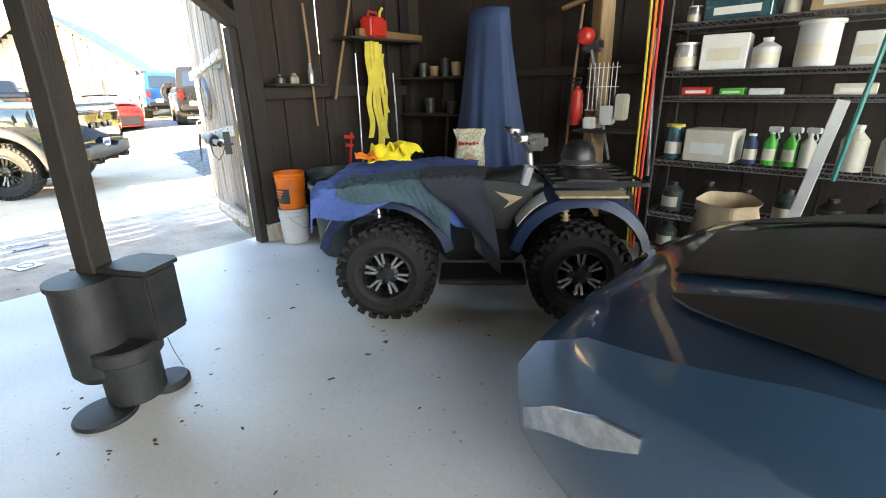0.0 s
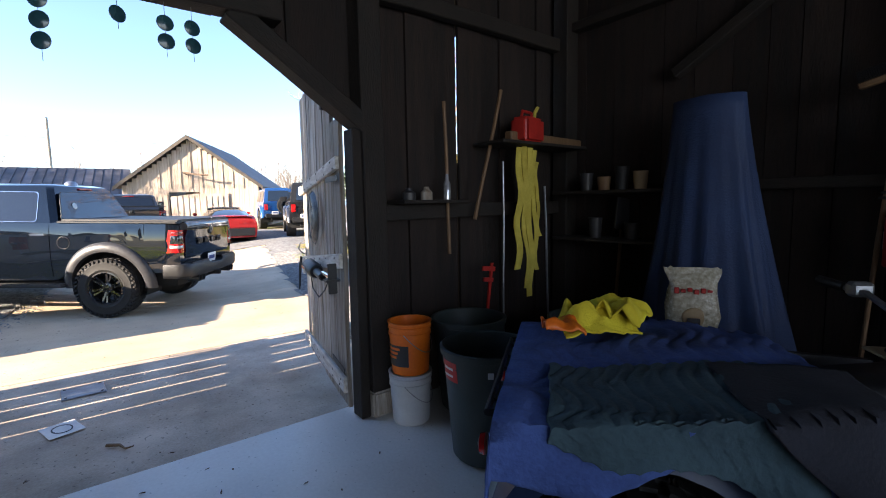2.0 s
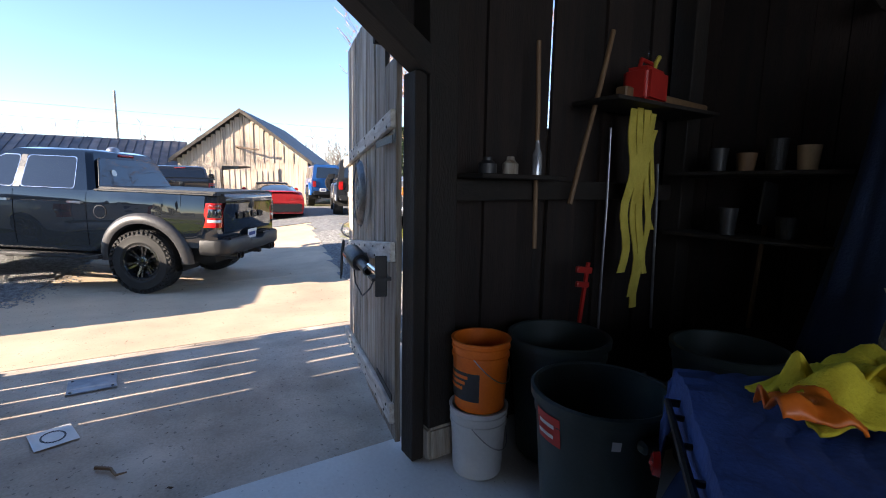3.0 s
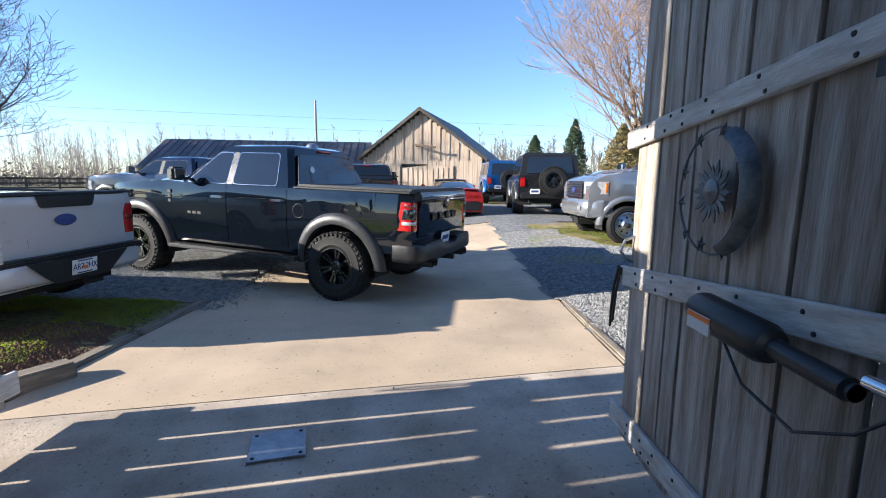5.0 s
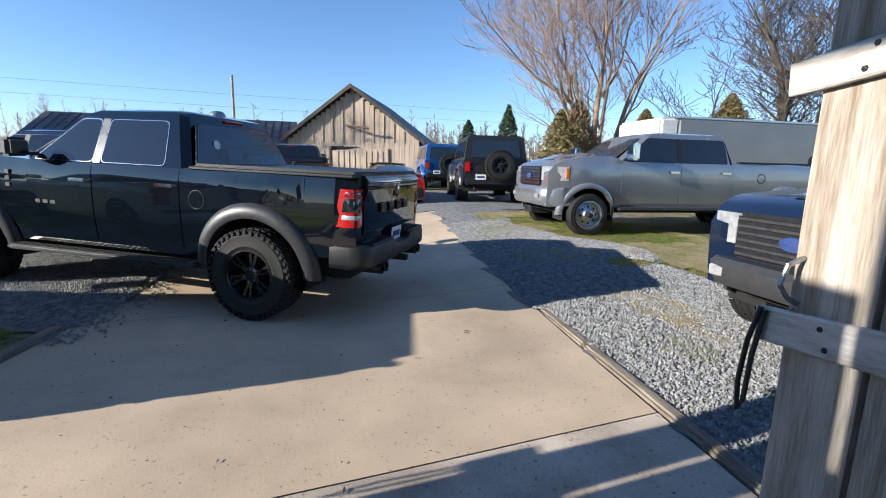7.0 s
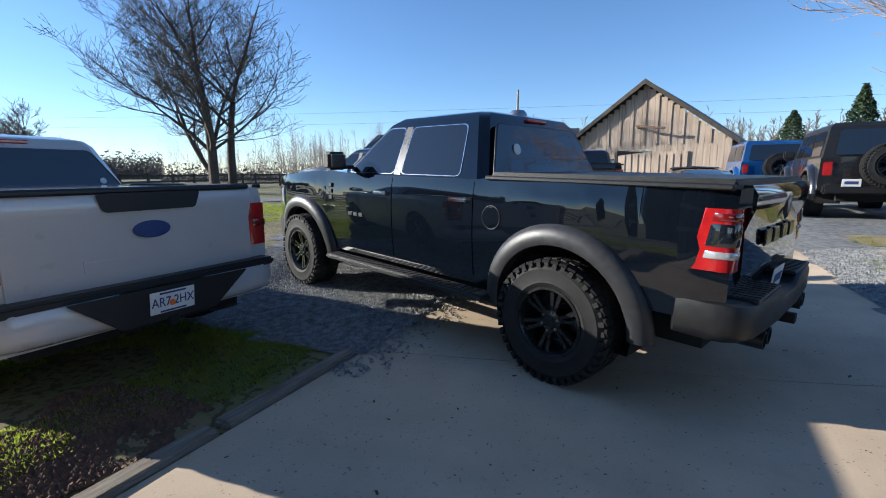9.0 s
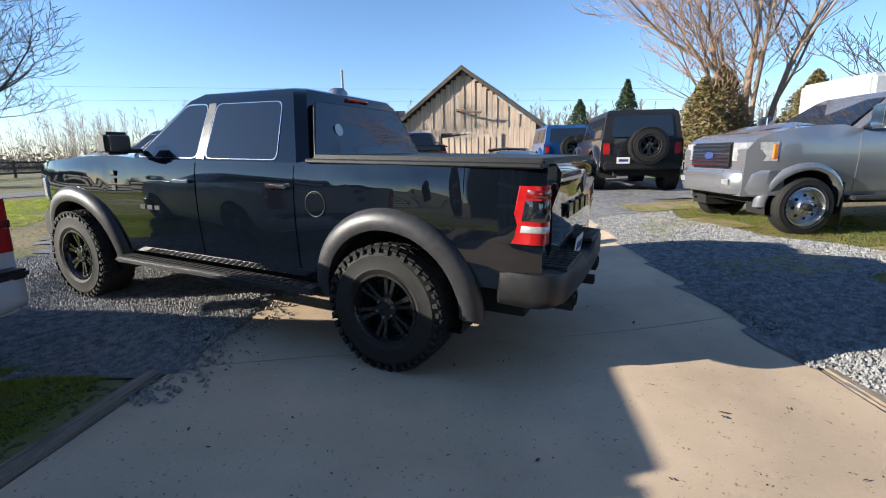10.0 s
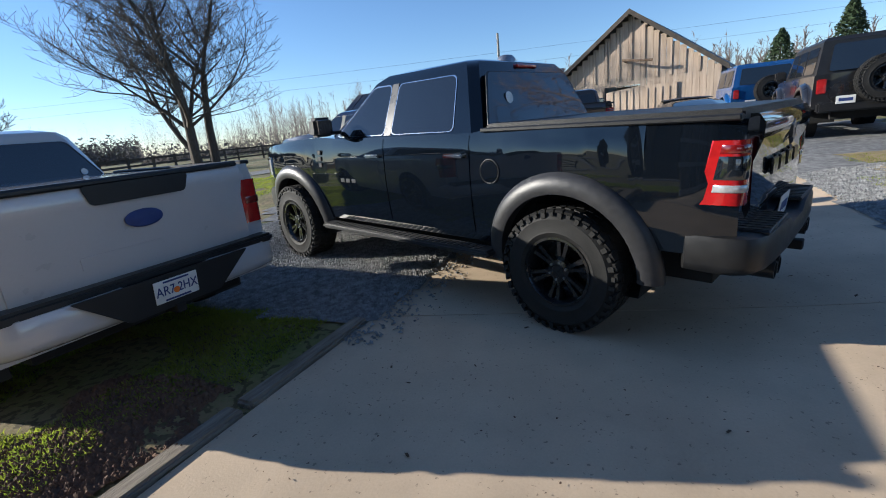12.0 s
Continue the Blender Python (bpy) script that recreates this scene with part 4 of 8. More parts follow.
    if P.get("side_mark"):
        for k in range(3):
            bm = bmesh.new()
            x = wsb - .30 - k * .10
            y = half(x, belt - .42) + .006
            box(bm, x, x + .07, y, y + .005, belt - .45, belt - .41, bevel=.002)
            part("side_badge", bm, M_FLARE, T)
        for s in (1, -1):
            for k in range(3):
                bm = bmesh.new()
                y = s * half(wsb + .12, belt - .2)
                box(bm, wsb + .10, wsb + .17, min(y, y + s * .012), max(y, y + s * .012), belt - .30 + k * .07, belt - .25 + k * .07, bevel=.006)
                part("fender_vent", bm, M_PLASTIC, T)
    if P.get("mud"):
        for s in (1, -1):
            bm = bmesh.new()
            y0, y1 = sorted((s * (W / 2 - .28), s * (W / 2 + .01)))
            box(bm, -ra - .02, -ra + .0, y0, y1, .14, sill + .2, bevel=.004)
            part("mud_flap", bm, M_PLASTIC, T)
            bm = bmesh.new()
            box(bm, wb - ra - .03, wb - ra - .01, y0, y1, .12, sill + .2, bevel=.004)
            part("mud_flap", bm, M_PLASTIC, T)
    return T


RAM = dict(W=2.06, H=2.02, wb=3.68, r=.445, tw=.31, rim=.245, spokes=6, rim_mat=M_BLACKRIM, knobby=True, sill=.55, bed=1.43, belt=1.425, hood=1.40, xr=-1.05, xf=4.62, cab_back=.75, ws_base=2.90, roof_back=.98, roof_front=2.18, roof_half=.70, paint=M_NAVY, doors=2, b_pillar=1.90, c_pillar=.30, flare=M_FLARE, flare_w=.135, proud=.065, track=.07, trim=M_CHROME, bright=True, step=True, step_drop=.045, cover=True, tl0=.975, tl1=1.325, tg0=.87, bp0=.57, bp1=.80, bumper=M_PLASTIC, bumper_label="black steel rear bumper", boxy_bumper=True, plate_in=True, badge="ram", roof_dome=True, side_mark=True, handle=M_CHROME, stickers=[(.62, 1.68, M_WHITE, .05)], rail=M_PLASTIC, gap=.10, amber=False)
pickup(pose(-11.12, 1.513, -.088, 0, -1.5, 235.45), "glossy dark navy crew-cab pickup with grey flares on the driveway", RAM)

F150 = dict(W=2.02, H=1.74, wb=3.05, r=.40, tw=.27, rim=.30, spokes=7, rim_mat=M_BLACKRIM, knobby=False, split=False, gap=.05, sill=.26, bed=1.265, belt=1.235, hood=1.21, xr=-.98, xf=3.98, cab_back=.95, ws_base=2.55, roof_back=1.12, roof_front=1.90, roof_half=.68, paint=M_SILVERGREY, doors=1, b_pillar=1.3, step=False, tl0=.79, tl1=1.14, tg0=.64, bp0=.42, bp1=.64, bumper=M_SILVERGREY, bumper_label="pale grey rear bumper with a black centre", bumper_centre=True, boxy_bumper=True, top_pad=True, badge="oval", tg_cap=True, text="AR7 2HX", stickers=[(.74, 1.50, M_WHITE, .05), (.80, 1.36, M_WHITE, .05), (-.85, 1.32, M_WHITE, .03)], mirror_mat=M_PLASTIC, mud=True, pinch=.02)
pickup(pose(-9.965, -2.735, .03, 0, 0, 252.6), "pale grey lowered single-cab pickup parked on the grass", F150)

F450 = dict(W=2.04, H=2.03, wb=4.47, r=.41, tw=.24, rim=.265, spokes=10, rim_mat=M_ALLOY, disc=True, knobby=False, split=False, sill=.55, bed=1.46, belt=1.42, hood=1.48, xr=-1.25, xf=5.25, cab_back=1.25, ws_base=3.92, roof_back=1.4, roof_front=3.1, roof_half=.74, paint=M_SILVER, doors=2, b_pillar=2.5, flare=M_SILVER, flare_w=.10, proud=.07, track=.05, step=True, tl0=1.0, tl1=1.36, tg0=.78, bp0=.55, bp1=.76, bumper=M_CHROME, bumper_label="chrome rear bumper", bumper_centre=True, badge="oval", fbumper=M_SILVER, grille_bars=M_CHROME, mirror_mat=M_CHROME, mirror_h=.30, mirror_w=.22, handle=M_CHROME, mud=True)
pickup(pose(-12.95, 11.45, .178, 0, 0, 260.0), "silver heavy-duty crew-cab pickup with polished wheels on gravel", F450)

RAPTOR = dict(RAM, H=1.98, bed=1.42, belt=1.40, paint=M_BLUEBLACK, trim=M_PLASTIC, bright=False, badge="oval", roof_dome=False, hood=1.36, side_mark=False, handle=M_PLASTIC, fbumper=M_FLARE, grille_bars=M_FLARE, stickers=None)
pickup(pose(-6.86, 9.27, -.085, 0, 0, 260), "dark blue off-road pickup with a grey front bumper", RAPTOR)
SECOND = dict(RAM, paint=M_BLUEBLACK, H=1.95, trim=M_PLASTIC, bright=False, roof_dome=False, side_mark=False, grille_bars=M_CHROME, knobby=False, stickers=None)
pickup(pose(-19.2, -1.9, ground_z(-19, -2), 0, 0, 246), "dark blue pickup with a chrome grille on the gravel", SECOND)
GLAD = dict(RAM, W=1.85, H=1.88, paint=M_GREYPAINT, trim=M_PLASTIC, bright=False, flare=M_PLASTIC, roof_dome=False, side_mark=False, stickers=None, roof_half=.74)
pickup(pose(-19.6, 1.95, ground_z(-19, 2), 0, 0, 178), "grey pickup parked in front of the wooden barn", GLAD)


def suv(m, label, paint, roofmat, spare=True, W=1.92, H=1.98, wb=2.95, r=.46):
    """Boxy off-roader with a spare wheel on its tail."""
    T = thing("off_road_suv", m, label, "off-road car")
    sill, belt, xr, xf = .62, 1.28, -.82, 3.75
    ra, az = r + .10, r + .02

    def half(x, z):
        return (W / 2 - .10 * ease((x - 3.2) / .6)) * (1 - .05 * max(0, z - .9))
    xs = sorted(set([round(v, 3) for v in frange(xr, xf, .15)] + [round(xa + d, 3) for xa in (0, wb) for d in frange(-ra, ra, .07)]))
    top = [(xr, belt), (2.35, belt), (2.5, 1.30), (xf - .1, 1.20), (xf, 1.08)]
    part("body", shell_bm(xs, lambda x: arch_low(x, sill, (0, wb), ra, az), lambda x: interp(top, x), half, 6, 5), paint, T, angle=28)
    bm = bmesh.new()
    box(bm, xr + .1, xf - .2, -.6, .6, .4, .8)
    part("chassis", bm, M_DARKIN, T)
    store = {}
    for xa in (0, wb):
        liner(T, xa, az, ra, W / 2 - .02)
        for s in (1, -1):
            flare(T, xa, az, ra, s, half, paint, .13, .10, 5, 175)
            wheel(T, xa, s * (W / 2 + .09), r, .31, .23, 6, M_BLACKRIM, True, store)
    bm = bmesh.new()
    rows = []
    for z, x0, x1, w in ((belt - .02, xr + .01, 2.36, half(0, belt) - .02), (H - .07, xr + .10, 1.85, half(0, belt) - .12), (H, xr + .2, 1.7, half(0, belt) - .2)):
        rows.append([bm.verts.new(p) for p in ((x0, w, z), (x1, w, z), (x1, -w, z), (x0, -w, z))])
    grid_faces(bm, rows, True)
    bm.faces.new(rows[-1])
    part("hard_top", bm, roofmat, T, angle=30)
    w0, w1 = half(0, belt) - .02, half(0, belt) - .12

    def side(x, z, s):
        k = (z - belt + .02) / (H - .05 - belt)
        return Vector((x, s * (w0 + (w1 - w0) * k + .003), z))
    for s in (1, -1):
        for a, b in ((xr + .28, .3), (.4, 1.15), (1.25, 1.95)):
            pts = [side(a, belt + .05, s), side(b, belt + .05, s), side(b - (.1 if b > 1.5 else 0), H - .15, s), side(a, H - .15, s)]
            window(T, pts if s > 0 else pts[::-1], .015, M_PLASTIC, name="side_window", normal=(0, s, .1))
        bm = bmesh.new()
        box(bm, 2.05, 2.2, min(s * .95, s * 1.18), max(s * .95, s * 1.18), belt + .04, belt + .24, bevel=.03, seg=2)
        part("mirror", bm, M_PLASTIC, T)
        bm = bmesh.new()
        y0, y1 = sorted((s * (W / 2 - .22), s * (W / 2 - .06)))
        box(bm, xr - .03, xr + .03, y0, y1, .92, 1.2, bevel=.015, seg=2)
        part("tail_light", bm, M_TAIL, T, "red square tail light")
        side_panel("door", T, paint, s, .55, 1.3, lambda x: .68, lambda x: belt - .02, half)
        side_panel("door", T, paint, s, 1.32, 2.2, lambda x: .68, lambda x: belt - .02, half)
    window(T, [(xr + .0, .72, belt + .06), (xr + .08, .66, H - .14), (xr + .08, -.66, H - .14), (xr + .0, -.72, belt + .06)], .015, M_PLASTIC, name="rear_window", normal=(-1, 0, .1))
    window(T, [(2.36, .78, belt + .03), (2.36, -.78, belt + .03), (1.9, -.68, H - .1), (1.9, .68, H - .1)], None, None, name="windscreen", normal=(1, 0, .7))
    bm = bmesh.new()
    box(bm, xr - .16, xr + .1, -W / 2 + .08, W / 2 - .08, .55, .74, bevel=.03, seg=2)
    part("rear_bumper", bm, M_PLASTIC, T)
    plate(T, pose(xr - .17, .45, .78, 0, 0, 0))
    bm = bmesh.new()
    box(bm, xf - .02, xf + .22, -W / 2 + .1, W / 2 - .1, .58, .76, bevel=.03, seg=2)
    part("front_bumper", bm, M_PLASTIC, T)
    bm = bmesh.new()
    box(bm, xf - .03, xf + .03, -.62, .62, .82, 1.12, bevel=.02)
    part("grille", bm, M_PLASTIC, T)
    if spare:
        sp = wheel(T, 0, 1, r * .93, .29, .23, 6, M_BLACKRIM, True, {}, name="spare_wheel")
        sp.matrix_local = pose(xr - .16, -.10, 1.12, 0, -90, 0)
    return T


suv(pose(-18.45, 7.68, ground_z(-17.5, 7.4) + .02, 0, 0, 163), "dark grey boxy off-roader with a black spare wheel on the tailgate", M_GREYPAINT, M_PLASTIC)
suv(pose(-25.0, 8.6, ground_z(-25, 8), 0, 0, 172), "bright blue off-roader parked beside the board fence", M_BLUEPAINT, M_BLUEPAINT)


def coupe(m, label, paint, L=4.5, W=1.88, H=1.22, hood=.86, open_nose=False):
    """Low sports car; x forward, from the rear axle."""
    T = thing("sports_car", m, label, "sports car")
    xr, xf, wb, r = -.95, L - .95, 2.72, .335
    ra, az, sill = .37, .345, .2
    top = [(xr, hood - .04), (xr + .2, hood + .06), (.2, hood + .10), (1.9, hood + .03), (xf - .8, hood - .05), (xf - .3, hood - .15), (xf - .08, hood - .28), (xf, hood - .42)]

    def half(x, z):
        nose = max(0, (x - (xf - 1.0)) / 1.0)
        tail = max(0, (xr + .6 - x) / .6)
        return W / 2 * (1 - .10 * ((z - .5) / .4) ** 2 - .30 * nose ** 2.4 - .08 * tail ** 2)
    xs = sorted(set([round(v, 3) for v in frange(xr, xf, .10)] + [round(xa + d, 3) for xa in (0, wb) for d in frange(-ra, ra, .06)]))
    part("body", shell_bm(xs, lambda x: arch_low(x, sill, (0, wb), ra, az), lambda x: interp(top, x), half, 9, 10, .05), paint, T, angle=30)
    store = {}
    for xa in (0, wb):
        liner(T, xa, az, ra, W / 2 - .04)
        for s in (1, -1):
            wheel(T, xa, s * (W / 2 - .01), r, .28, .25, 5, M_BLACKRIM, False, store)
    bm = bmesh.new()
    rows = []
    for x, z, w in ((xr + .25, hood + .08, .70), (.1, hood + .27, .62), (.9, H - .01, .56), (1.25, H, .55), (1.55, H - .04, .55), (2.15, hood + .08, .68), (2.3, hood + .03, .70)):
        rows.append([bm.verts.new((x, y, zz)) for y, zz in ((w + .12, hood + .0), (w, z - .03), (w * .6, z + .0), (0, z + .01), (-w * .6, z), (-w, z - .03), (-w - .12, hood))])
    grid_faces(bm, rows)
    part("glasshouse", bm, M_GLASS, T, "black tinted glass", angle=50)
    bm = bmesh.new()
    rows = []
    for x, z, w in ((.75, H - .02, .55), (1.1, H + .012, .545), (1.5, H - .018, .54)):
        rows.append([bm.verts.new((x, y, z + zz)) for y, zz in ((w, -.01), (0, .02), (-w, -.01))])
    grid_faces(bm, rows)
    r2 = bmesh.ops.extrude_face_region(bm, geom=bm.faces[:])
    bmesh.ops.translate(bm, vec=(0, 0, .012), verts=[v for v in r2["geom"] if isinstance(v, bmesh.types.BMVert)])
    part("roof_panel", bm, M_PLASTIC if not open_nose else paint, T)
    for s in (1, -1):
        bm = bmesh.new()
        for k in (0, 1):
            y0, y1 = sorted((s * (.52 - .25 * k), s * (.72 - .25 * k)))
            box(bm, xr - .012, xr + .03, y0, y1, .66, .76, bevel=.015, seg=2)
        part("tail_light", bm, M_TAIL, T)
        bm = bmesh.new()
        rows = []
        for x, dz in ((xf - .52, .0), (xf - .38, .0), (xf - .22, -.02), (xf - .06, -.04)):
            zt = interp(top, x) - .20 + dz
            rows.append([bm.verts.new((x, s * (half(x, z) + .012), z)) for z in (zt - (.10 if x > xf - .5 else .04), zt - .04, zt)])
        grid_faces(bm, rows)
        r2 = bmesh.ops.extrude_face_region(bm, geom=bm.faces[:])
        bmesh.ops.translate(bm, vec=(0, -s * .03, 0), verts=[v for v in r2["geom"] if isinstance(v, bmesh.types.BMVert)])
        part("headlight", bm, M_LENS, T, "long clear headlight")
        bm = bmesh.new()
        box(bm, 1.75, 1.9, min(s * .86, s * 1.02), max(s * .86, s * 1.02), hood + .07, hood + .19, bevel=.03, seg=2)
        part("mirror", bm, paint, T)
    bm = bmesh.new()
    box(bm, xr - .03, xr + .12, -.8, .8, .24, .55, bevel=.03, seg=2)
    part("rear_diffuser", bm, M_PLASTIC, T)
    bm = bmesh.new()
    box(bm, xr - .03, xr + .15, -.72, .72, hood + .06, hood + .085, bevel=.008)
    part("spoiler", bm, paint, T)
    bm = bmesh.new()
    box(bm, xf - .10, xf + .01, -.42, .42, .26, .44, bevel=.03, seg=2)
    part("front_intake", bm, M_PLASTIC, T)
    if open_nose:
        def hood_panel(name, label, lo, hi, x0, x1):
            bm = bmesh.new()
            rows = []
            for i in range(17):
                x = x0 + (x1 - x0) * i / 16
                a, b = lo(i / 16), hi(i / 16)
                hw = half(x, interp(top, x))
                rows.append([bm.verts.new((x, y, interp(top, x) + .05 * (1 - (y / hw) ** 2) + .014)) for y in [a + (b - a) * j / 8 for j in range(9)]])
            grid_faces(bm, rows)
            r2 = bmesh.ops.extrude_face_region(bm, geom=bm.faces[:])
            bmesh.ops.translate(bm, vec=(0, 0, .008), verts=[v for v in r2["geom"] if isinstance(v, bmesh.types.BMVert)])
            part(name, bm, M_PLASTIC, T, label)
        hood_panel("hood_panel", "black panel in the middle of the hood", lambda t: -.30 - .14 * t, lambda t: .30 + .14 * t, 3.42, 2.34)
        for s in (1, -1):
            hood_panel("hood_vent", "black hood vent", lambda t: s * (.50 - .03 * t), lambda t: s * (.52 + .27 * min(1, t * 2.2) ** .7), 3.36, 2.34)
    return T


coupe(pose(-19.3, 4.75, ground_z(-18.5, 4.7), 0, 0, 172), "red sports car with a black roof parked on gravel", M_REDPAINT)
coupe(pose(2.98, 1.90, 0, 0, 0, 179), "deep blue sports car with black vents parked indoors", M_CARBLUE, L=4.75, W=1.95, H=1.33, hood=.97, open_nose=True)


# ---- the barn that the walk leaves ----
XW, YN, TOP = -4.66, 4.62, 4.6
LINTEL, JAMB_R, JAMB_L, BR_Y, BR_Z = 2.66, 2.28, -1.62, 1.50, 2.06


def plank_mesh(w, t, h, seed, taper=None):
    r = random.Random(seed)
    bm = bmesh.new()
    rows = []
    for i in range(5):
        z = h * i / 4
        j = r.uniform(-.004, .004)
        a, b = -w / 2 + r.uniform(0, .004), w / 2 - r.uniform(0, .004)
        rows.append([bm.verts.new((a, -t / 2 + j, z)), bm.verts.new((b, -t / 2 + j, z)), bm.verts.new((b, t / 2 + j, z)), bm.verts.new((a, t / 2 + j, z))])
    grid_faces(bm, rows, True)
    bm.faces.new(rows[0][::-1])
    bm.faces.new(rows[-1])
    me = bpy.data.meshes.new("plank")
    bmesh.ops.recalc_face_normals(bm, faces=bm.faces)
    bm.to_mesh(me)
    bm.free()
    return me


PLANKS = {}


def plank(parent, m, w, h, material, t=.025, var=None):
    key = (round(w, 2), round(h, 2), material.name, rnd.randrange(3) if var is None else var, t)
    if key not in PLANKS:
        PLANKS[key] = plank_mesh(key[0], t, key[1], len(PLANKS))
        PLANKS[key].materials.append(material)
    ob = new("plank", PLANKS[key])
    ob.parent = parent
    ob.matrix_local = m
    return ob


ww = thing("wall_west", pose(0, 0, 0), "dark board wall round the barn doorway", "wall", kind="structure")
wn = thing("wall_north", pose(0, 0, 0), "dark board wall hung with tools", "wall", kind="structure")
# boards of the west wall; narrow gaps at some of them let daylight through
y, board = -5.2, 0
gaps = {.45: .010, .72: .009, 3.25: .0135, 4.41: .020}
while y < 4.72:
    w = .24 if not (JAMB_L - .1 < y < JAMB_R) else .22
    stops = [g for g in gaps if y + .06 < g < y + .30]
    if stops:
        w = stops[0] - y - gaps[stops[0]] / 2
    w = min(w, 4.74 - y)
    if w < .03:
        break
    yc = y + w / 2
    if JAMB_L < yc < JAMB_R:
        lo = LINTEL + .02
        if yc > BR_Y:
            lo = LINTEL - (LINTEL - BR_Z) * (yc - BR_Y) / (JAMB_R - BR_Y) + .06
    else:
        lo = .0
    board += 1
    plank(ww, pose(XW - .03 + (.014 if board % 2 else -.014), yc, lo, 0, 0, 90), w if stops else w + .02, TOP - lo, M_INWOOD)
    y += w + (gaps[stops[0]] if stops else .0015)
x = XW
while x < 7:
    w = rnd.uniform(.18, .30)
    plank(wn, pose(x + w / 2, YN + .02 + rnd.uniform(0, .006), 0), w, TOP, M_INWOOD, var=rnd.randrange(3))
    x += w + .001
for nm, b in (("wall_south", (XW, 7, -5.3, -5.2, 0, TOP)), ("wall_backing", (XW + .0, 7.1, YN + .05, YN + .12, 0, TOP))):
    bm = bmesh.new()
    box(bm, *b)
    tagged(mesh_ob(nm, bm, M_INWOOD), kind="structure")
# unseen cover strips outside, added over parts of the two widest gaps to shorten their daylight slits
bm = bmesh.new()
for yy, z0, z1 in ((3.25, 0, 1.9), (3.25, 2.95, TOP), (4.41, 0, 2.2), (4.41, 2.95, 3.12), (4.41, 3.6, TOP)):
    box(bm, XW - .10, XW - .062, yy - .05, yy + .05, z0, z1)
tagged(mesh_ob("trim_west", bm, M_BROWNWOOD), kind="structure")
# east end: unseen behind the walk, left open between its posts to let sky light in
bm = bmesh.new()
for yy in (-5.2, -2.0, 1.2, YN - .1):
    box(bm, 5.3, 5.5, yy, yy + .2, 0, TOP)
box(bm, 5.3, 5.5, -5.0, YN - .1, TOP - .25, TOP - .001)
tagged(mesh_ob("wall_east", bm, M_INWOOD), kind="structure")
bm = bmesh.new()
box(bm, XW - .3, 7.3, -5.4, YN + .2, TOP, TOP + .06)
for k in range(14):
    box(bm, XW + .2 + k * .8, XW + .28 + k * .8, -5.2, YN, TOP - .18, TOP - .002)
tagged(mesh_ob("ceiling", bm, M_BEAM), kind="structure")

# unseen gable and roof above the walls, added to block sky light and its reflections
bm = bmesh.new()
RIDGE_Y, RIDGE_Z, yb = -.3, 6.9, -5.3
while yb < 4.70:
    ya, yb = yb, yb + .25
    h = (RIDGE_Z - TOP) * (1 - abs((ya + yb) / 2 - RIDGE_Y) / 5.05)
    if h > .05:
        for xg in (XW - .05, 7.05):
            box(bm, xg - .012, xg + .012, ya, yb - .004, TOP + .06, TOP + .06 + h)
tagged(mesh_ob("wall_gable", bm, M_BROWNWOOD), kind="structure")
bm = bmesh.new()
for sy in (-1, 1):
    poly(bm, [(XW - .5, RIDGE_Y, RIDGE_Z + .08), (7.5, RIDGE_Y, RIDGE_Z + .08), (7.5, RIDGE_Y + sy * 5.4, TOP - .22), (XW - .5, RIDGE_Y + sy * 5.4, TOP - .22)], .05, (0, 0, 1))
tagged(mesh_ob("roof", bm, M_BEAM), kind="structure")


def beam(name, p, q, w, h, material, label):
    p, q = Vector(p), Vector(q)
    bm = bmesh.new()
    L = (q - p).length
    rows = []
    for i in range(7):
        s = L * i / 6
        jx, jy = .012 * noise.noise((s * 1.3, p.x * 3, p.y)), .012 * noise.noise((s * 1.3, p.y * 3, 7))
        rows.append([bm.verts.new((a + jx, b + jy, s)) for a, b in ((-w / 2, -h / 2), (w / 2, -h / 2), (w / 2, h / 2), (-w / 2, h / 2))])
    grid_faces(bm, rows, True)
    bm.faces.new(rows[0][::-1])
    bm.faces.new(rows[-1])
    bmesh.ops.bevel(bm, geom=[e for e in bm.edges], offset=.008, segments=1, affect='EDGES')
    m = Matrix.Translation(p) @ (q - p).to_track_quat('Z', 'Y').to_matrix().to_4x4()
    ob = single(name, bm, material, m, label, "beam", kind="structure")
    return ob


beam("lintel_beam", (XW + .08, -5, LINTEL + .09), (XW + .08, BR_Y + .25, LINTEL + .09), .16, .18, M_BEAM, "rough dark beam over the doorway")
beam("corner_brace", (XW + .06, BR_Y - .04, LINTEL + .03), (XW + .06, JAMB_R + .12, BR_Z - .02), .16, .12, M_BEAM, "diagonal dark brace at the doorway corner")
beam("door_post", (XW + .05, JAMB_R + .09, .19), (XW + .05, JAMB_R + .05, TOP), .18, .17, M_BEAM, "dark hewn post beside the doorway")
bm = bmesh.new()
box(bm, XW - .07, XW + .15, JAMB_R + .0, JAMB_R + .19, 0, .19, bevel=.015, seg=2)
single("post_base_block", bm, M_OLDWOOD, pose(0, 0, 0), "pale weathered block under the door post", "block")
beam("door_post", (XW + .05, JAMB_L - .1, 0), (XW + .05, JAMB_L - .1, TOP), .18, .17, M_BEAM, "dark hewn post beside the doorway")
for z in (1.5, 3.05):
    beam("wall_girt", (XW + .05, JAMB_R + .18, z), (XW + .05, YN, z), .09, .12, M_BEAM, "dark horizontal rail on the board wall")
    beam("wall_girt", (XW + .1, YN - .05, z + .15), (6.9, YN - .05, z + .15), .12, .08, M_BEAM, "dark horizontal rail on the board wall")
beam("corner_post", (XW + .1, YN - .09, 0), (XW + .1, YN - .09, TOP), .17, .17, M_BEAM, "dark corner post of the barn")
